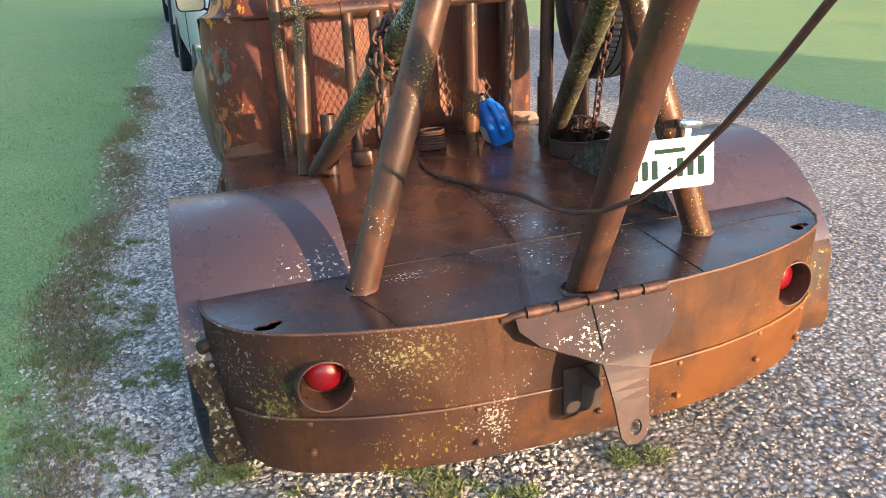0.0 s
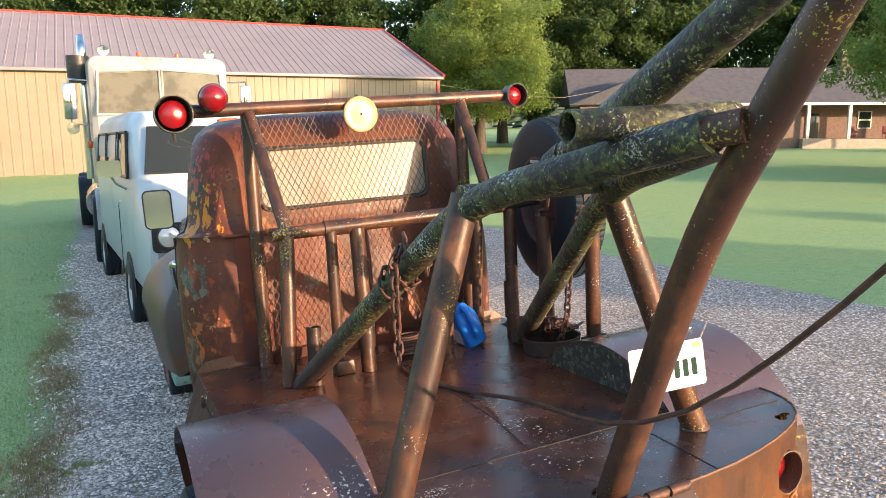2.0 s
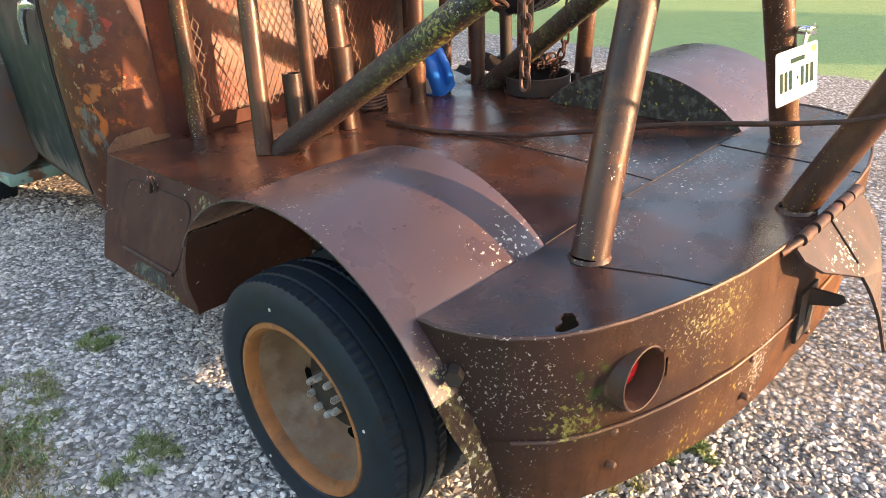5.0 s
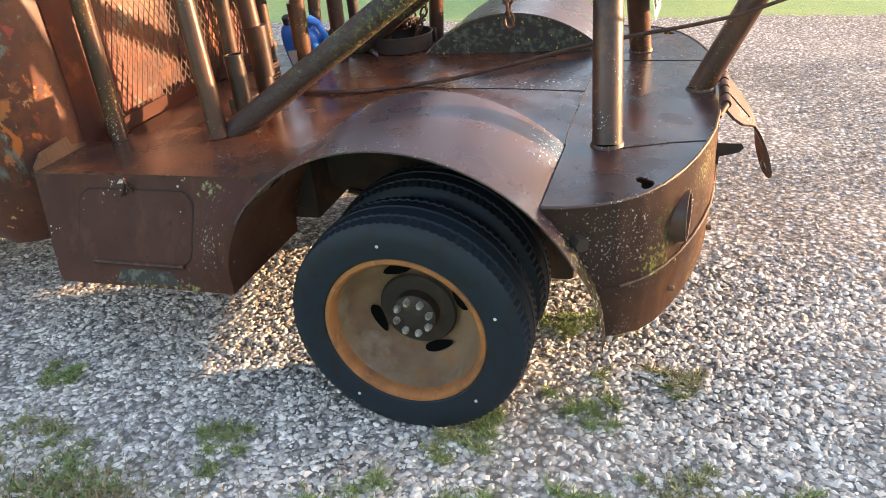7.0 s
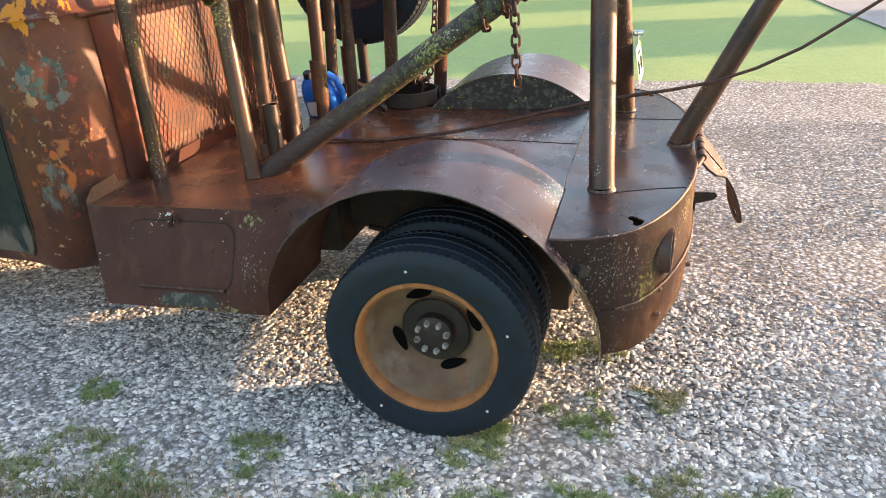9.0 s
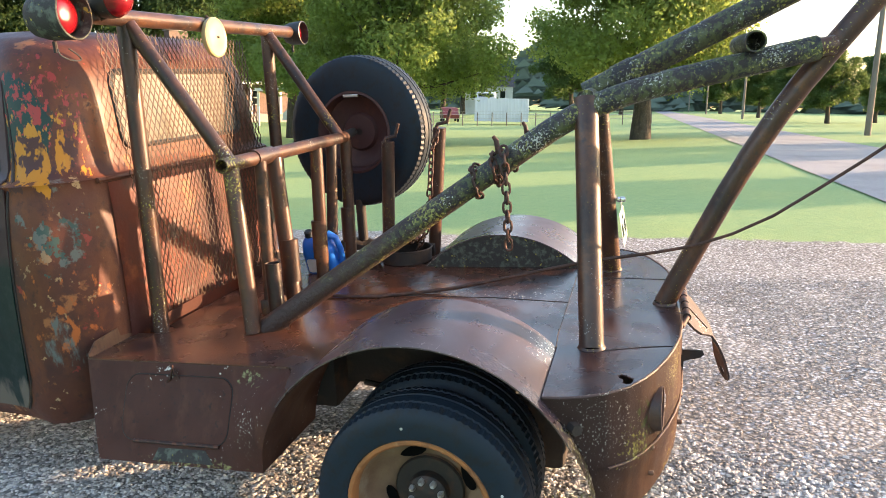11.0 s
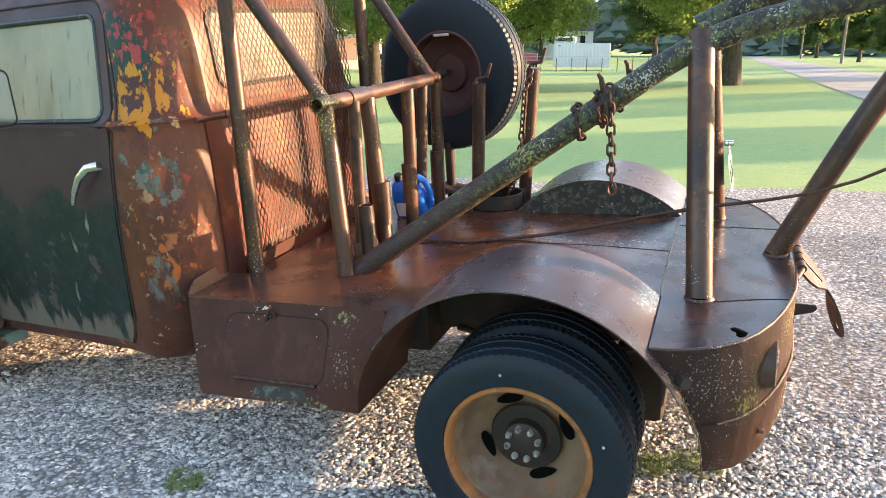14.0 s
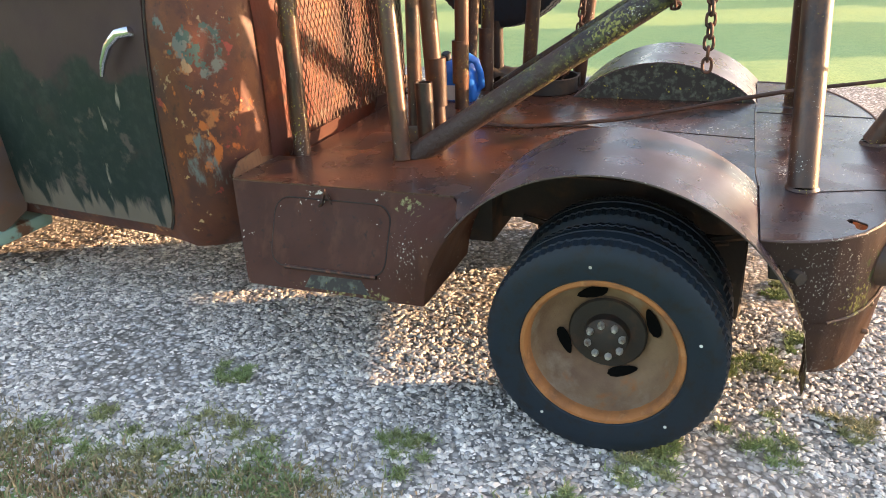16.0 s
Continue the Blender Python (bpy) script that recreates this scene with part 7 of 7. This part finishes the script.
for s in (-1, 1):
    def vs_pt(y, z):
        q = (z - 0.34) / 2.02
        return Vector((s * (np.interp(q, [0.5, 0.8, 0.935], [1.0, 0.955, 0.90]) + 0.008), y, z))
    for nm, y0, y1, z0, z1 in (("door_window", 1.14, 2.05, 1.62, 2.10), ("side_window", 2.30, 3.45, 1.62, 2.10), ("side_window", 3.65, 4.85, 1.62, 2.10)):
        slant = 0.28 if nm == "door_window" else 0.0
        bm = bmesh.new()
        slab(bm, [(y0, z0), (y1, z0), (y1, z1), (y0 + slant, z1)], 0.006, lambda u, v, w: vs_pt(u, v) + Vector((s * w, 0, 0)))
        gw = part(nm, bm, REFLGLASS, van, "side glass with a grey-green painted reflection", smooth=False)
        part("window_rubber", tube(bmesh.new(), [vs_pt(u, v) + Vector((s * 0.006, 0, 0)) for u, v in ((y0, z0), (y1, z0), (y1, z1), (y0 + slant, z1), (y0, z0))], 0.016, 6), BLACKP, gw)
    part("door_seam", tube(bmesh.new(), [(s * 1.002, 2.14, 0.45), (s * 1.002, 2.14, 1.25), (s * 0.86, 2.14, 2.02)], 0.006, 5), CHASSIS, van)
    part("door_handle", box(bmesh.new(), (s * 1.005 - 0.015, 1.90, 1.30), (s * 1.005 + 0.015, 2.04, 1.325), 0.006), CHROME, van)
    mv = part("mirror", slab(bmesh.new(), rounded(0.24, 0.17, 0.035, 4), 0.07, lambda u, v, w: Vector((u, w, v))), CHROME, van, "chrome door mirror", pose(s * 1.17, 1.10, 1.72, 0, 0, s * 10))
    part("mirror_arm", tube(bmesh.new(), [(0, 0.05, -0.06), (-s * 0.06, 0.07, -0.16), (-s * 0.16, 0.08, -0.22)], 0.014, 6), CHROME, mv)
    bm = bmesh.new()
    slab(bm, rounded(0.42, 0.28, 0.05, 4), 0.02, lambda u, v, w: Vector((s * 0.73 + u, -0.015 - w + abs(u) * 0.02, 1.10 + v)))
    hb = part("headlamp", bm, BLACKP, van, "round headlamp in a black bezel")
    part("lens", lathe(bmesh.new(), [(0.0, 0.098), (-0.02, 0.095), (-0.045, 0.06), (-0.052, 0.0)], 24, "Y", (s * 0.79, -0.032, 1.11)), LENS, hb, "clear round lens")
    part("bezel_ring", lathe(bmesh.new(), [(0.0, 0.115), (-0.012, 0.112), (-0.012, 0.098), (0.0, 0.096)], 24, "Y", (s * 0.79, -0.036, 1.11)), CHROME, hb)
    for y in (1.42, 4.75):
        bm = bmesh.new()
        pts = [(y + 0.44 * math.cos(a), 0.36 + 0.44 * math.sin(a)) for a in [math.pi * k / 14 for k in range(15)]]
        slab(bm, pts, 0.004, lambda u, v, w: Vector((s * (1.003 + w), u, v)))
        part("wheel_arch", bm, CHASSIS, van, smooth=False)
        vehicle_wheel(van, s * 0.925, y, 0.345, s)
gr_ = part("grille", box(bmesh.new(), (-0.48, -0.04, 0.96), (0.48, 0.01, 1.24), 0.02), BLACKP, van, "black grille with slats")
for k in range(6):
    part("slat", box(bmesh.new(), (-0.46, -0.05, 0.99 + 0.04 * k), (0.46, -0.038, 1.00 + 0.04 * k), 0.003), STEEL, gr_)
part("bumper", box(bmesh.new(), (-0.98, -0.14, 0.50), (0.98, -0.03, 0.70), 0.03), CHROME, van, "chrome front bumper")
part("wiper", tube(bmesh.new(), [(-0.55, 0.64, 1.58), (-0.1, 0.70, 1.66)], 0.008, 5), BLACKP, van)

# ---- white lorry behind the van ----
lorry = thing("lorry", "white old long-nose lorry with chrome stacks and mirrors", "lorry", Matrix.Translation((-0.06, 12.4, ground_z(0, 14))))


def lor_ring(y, w, zb, zt, r=0.16):
    return [Vector((u, y, (zb + zt) / 2 + v)) for u, v in rounded(2 * w, zt - zb, r, 4)]


part("sleeper_cab", loft(bmesh.new(), [lor_ring(0.0, 1.05, 1.2, 3.30), lor_ring(0.08, 1.14, 1.15, 3.42), lor_ring(1.2, 1.18, 1.1, 3.47), lor_ring(2.0, 1.16, 1.1, 3.42)]), SEMIW, lorry, "white cab with a split windscreen", sharp=35)
part("bonnet", loft(bmesh.new(), [lor_ring(-1.5, 0.62, 0.95, 1.95), lor_ring(-1.4, 0.72, 0.9, 2.05), lor_ring(0.02, 0.95, 0.95, 2.25)]), SEMIW, lorry, "white bonnet", sharp=35)
for s in (-1, 1):
    bm = bmesh.new()
    slab(bm, [(s * 0.04, 2.45), (s * 1.04, 2.45), (s * 0.98, 3.12), (s * 0.04, 3.17)], 0.012, lambda u, v, w: Vector((u, -0.012 - w + (v - 2.4) * 0.02, v)))
    part("windscreen", bm, REFLGLASS, lorry, "half of the split windscreen with a painted reflection", smooth=False)
    part("screen_frame", tube(bmesh.new(), [(s * 0.02, -0.03, 2.43), (s * 1.06, -0.03, 2.43), (s * 1.0, -0.02, 3.15), (s * 0.02, -0.02, 3.20), (s * 0.02, -0.03, 2.43)], 0.022, 6), SEMIW, lorry)
    mi = part("mirror", box(bmesh.new(), (s * 1.46 - 0.10, -0.05, 2.35), (s * 1.46 + 0.10, 0.03, 2.95), 0.03), CHROME, lorry, "tall chrome mirror")
    part("mirror_arm", tube(bmesh.new(), [(s * 1.15, 0.1, 3.0), (s * 1.46, 0.0, 3.02), (s * 1.46, 0.0, 2.28), (s * 1.15, 0.1, 2.25)], 0.015, 6), CHROME, mi)
    part("round_mirror", lathe(bmesh.new(), [(0.03, 0.0), (0.0, 0.10), (-0.02, 0.10), (-0.022, 0.0)], 18, "Y", (s * 1.44, -0.02, 2.20)), CHROME, mi)
    part("horn", lathe(bmesh.new(), [(0.25, 0.02), (0.05, 0.04), (-0.03, 0.09), (-0.03, 0.08), (0.0, 0.0)], 16, "Y", (s * 0.88, 0.25, 3.52)), CHROME, lorry, "chrome roof horn")
    part("marker", lathe(bmesh.new(), [(0.0, 0.04), (0.05, 0.035), (0.07, 0.0)], 12, "Z", (s * 0.32, 0.2, 3.45)), AMBER, lorry, "amber roof marker")
    part("side_marker", box(bmesh.new(), (s * 1.2 - 0.04, 0.3, 1.85), (s * 1.2 + 0.04, 0.42, 1.98), 0.02), AMBER, lorry)
    part("fuel_tank", tube(bmesh.new(), [(s * 1.05, 0.6, 0.85), (s * 1.05, 2.0, 0.85)], 0.30, 20), CHROME, lorry)
    part("front_fender", loft(bmesh.new(), [[Vector((s * (0.75 + 0.45 * u), -0.75 + 0.62 * math.cos(a) * k, 0.62 + 0.62 * math.sin(a) * k)) for a in [math.pi * q / 12 for q in range(13)]] for u, k in ((0, 1.0), (0.9, 1.0), (1.0, 0.94))], close=False, cap=False), SEMIW, lorry, "white wing")
    for x_, y in ((1.12, -0.75), (1.36, 4.4), (1.02, 4.4), (1.36, 5.7), (1.02, 5.7)):
        vehicle_wheel(lorry, s * x_, y, 0.56, s, 0.56, 0.28, 0.29, STEEL)
    part("headlamp", lathe(bmesh.new(), [(0.1, 0.05), (0.0, 0.13), (-0.02, 0.12), (-0.04, 0.0)], 18, "Y", (s * 0.92, -1.25, 1.15)), LENS, lorry)
st_ = part("exhaust_pipe", tube(bmesh.new(), bend((-1.22, 2.2, 1.2), (-1.22, 2.2, 3.75), (-1.22, 2.55, 3.95), 6, 0.15), 0.085, 14), CHROME, lorry, "chrome exhaust stack")
part("air_cleaner", tube(bmesh.new(), [(-1.30, 1.9, 3.05), (-1.30, 1.9, 3.55)], 0.20, 18), BLACKP, lorry, "black air cleaner")
part("frame", box(bmesh.new(), (-0.45, -1.4, 0.6), (0.45, 6.8, 0.9), 0.02), CHASSIS, lorry)
part("grille", box(bmesh.new(), (-0.55, -1.53, 0.95), (0.55, -1.49, 1.9), 0.03), CHROME, lorry)

# ---- far things across the lawn ----
shed = thing("storage_trailer", "white ribbed storage trailer far across the lawn", "trailer", Matrix.Translation((69.3, 13.3, ground_z(69, 13))) @ Euler((0, 0, radians(-80))).to_matrix().to_4x4())
part("wall", ribbed((-2.6, -1.2, 0.3), (2.6, -1.2, 0.3), (0, 0, 2.2), 16, 0.03), WHITEBLD, shed, smooth=False)
part("body", box(bmesh.new(), (-2.6, -1.15, 0.3), (2.6, 1.2, 2.5), 0.05), WHITEBLD, shed)
part("roof_cabin", box(bmesh.new(), (-2.5, -0.2, 2.5), (-0.6, 1.1, 3.1), 0.15), WHITEBLD, shed)
part("dark_window", box(bmesh.new(), (-2.3, -0.24, 2.65), (-0.9, -0.205, 2.95), 0.03), GLASS, shed)
bigw = thing("white_house", "white two-storey house far off beyond the trees", "house", Matrix.Translation((150, 31, ground_z(118, 24))) @ Euler((0, 0, radians(-80))).to_matrix().to_4x4())
part("wall", box(bmesh.new(), (-5, -3, 0), (5, 3, 5.5)), WHITEBLD, bigw, smooth=False)
part("roof", slab(bmesh.new(), [(-3.4, 5.5), (0, 8), (3.4, 5.5)], 10.6, lambda u, v, w: Vector((w - 5.3, u, v))), SHINGLE, bigw, smooth=False)
for x in (-3, 0, 3):
    part("window", box(bmesh.new(), (x - 0.5, -3.05, 3.2), (x + 0.5, -3.0, 4.6)), GLASS, bigw, smooth=False)


def parked_car(x, y, rz, paint, label):
    c = thing("car", label, "car", Matrix.Translation((x, y, ground_z(x, y))) @ Euler((0, 0, radians(rz))).to_matrix().to_4x4())
    prof = [(-2.2, 0.35), (-2.25, 0.75), (-1.4, 0.95), (-0.8, 1.45), (1.5, 1.55), (2.1, 1.0), (2.2, 0.4)]
    part("body", slab(bmesh.new(), prof, 1.75, lambda u, v, w: Vector((u, w - 0.875, v))), paint, c, sharp=60)
    part("window", slab(bmesh.new(), [(-1.15, 1.0), (-0.75, 1.38), (1.35, 1.45), (1.7, 1.02)], 1.79, lambda u, v, w: Vector((u, w - 0.895, v))), GLASS, c, smooth=False)
    for u in (-1.4, 1.4):
        for w in (-0.8, 0.8):
            part("wheel", tube(bmesh.new(), [(u, w - 0.1, 0.33), (u, w + 0.1, 0.33)], 0.33, 16), RUBBER, c)


parked_car(78, 20.8, 20, MAROON, "maroon car parked far across the lawn")
parked_car(54, 26.5, 100, VANW, "white car parked under a carport")
cp = thing("carport", "open carport with a low white roof", "carport", Matrix.Translation((54, 26.5, ground_z(54, 26))))
part("roof", box(bmesh.new(), (-3.5, -3.2, 2.7), (3.5, 3.2, 2.95), 0.03), TRIMW, cp)
for x in (-3.3, 3.3):
    for y in (-3.0, 3.0):
        part("post", box(bmesh.new(), (x - 0.07, y - 0.07, 0), (x + 0.07, y + 0.07, 2.7)), TRIMW, cp)

# utility poles with cross-arms and lines along the road
poles = []
for i, (x, y) in enumerate(((39.1, -11.2), (92, -11.6), (150, -12), (215, -12.5))):
    p_ = thing("utility_pole", "weathered wooden utility pole with a cross-arm by the road", "utility pole", Matrix.Translation((x, y, ground_z(x, y))), "utility poles")
    part("pole", tube(bmesh.new(), [(0, 0, -0.3), (0.05, 0, 9.0)], 0.15, 10, radii=[0.16, 0.11]), POLEW, p_)
    part("cross_arm", box(bmesh.new(), (-0.06, -1.1, 8.2), (0.06, 1.1, 8.34), 0.01), POLEW, p_)
    part("transformer", tube(bmesh.new(), [(0.0, 0.3, 6.5), (0.0, 0.3, 7.3)], 0.22, 14), WHITEBLD, p_)
for k, dy in enumerate((-1.0, 0.0, 1.0)):
    bm = bmesh.new()
    pts = [(-60 + 6 * q, -11.2 + dy, 8.4 - 0.6 * math.sin(math.pi * ((q * 6) % 54) / 54)) for q in range(46)]
    tube(bm, pts, 0.012, 4)
    solid("power_line", bm, WIREM, "thin black power line along the road", "power line", group="power lines")
solid("service_wire", tube(bmesh.new(), [(17.0, 37.2, 4.0), (24, 41, 3.6), (31, 45, 3.65), (38.5, 48.0, 4.6)], 0.014, 5), POLEW, "pale service wire from barn to house", "wire")

# post-and-wire fence beyond the lawn
fence = thing("wire_fence", "post-and-wire fence across the far lawn", "fence")
for k in range(22):
    x, y = 60.0 + 0.4 * k, 26.0 - 1.6 * k * 0.8
    part("post", tube(bmesh.new(), [(x, y, ground_z(x, y) - 0.2), (x, y, ground_z(x, y) + 1.2)], 0.05, 6), POLEW, fence)
for h_ in (0.5, 0.85, 1.15):
    part("wire", tube(bmesh.new(), [(60.0, 26.0, ground_z(60, 26) + h_), (68.4, -0.9, ground_z(68, -1) + h_)], 0.012, 4), STEEL, fence)
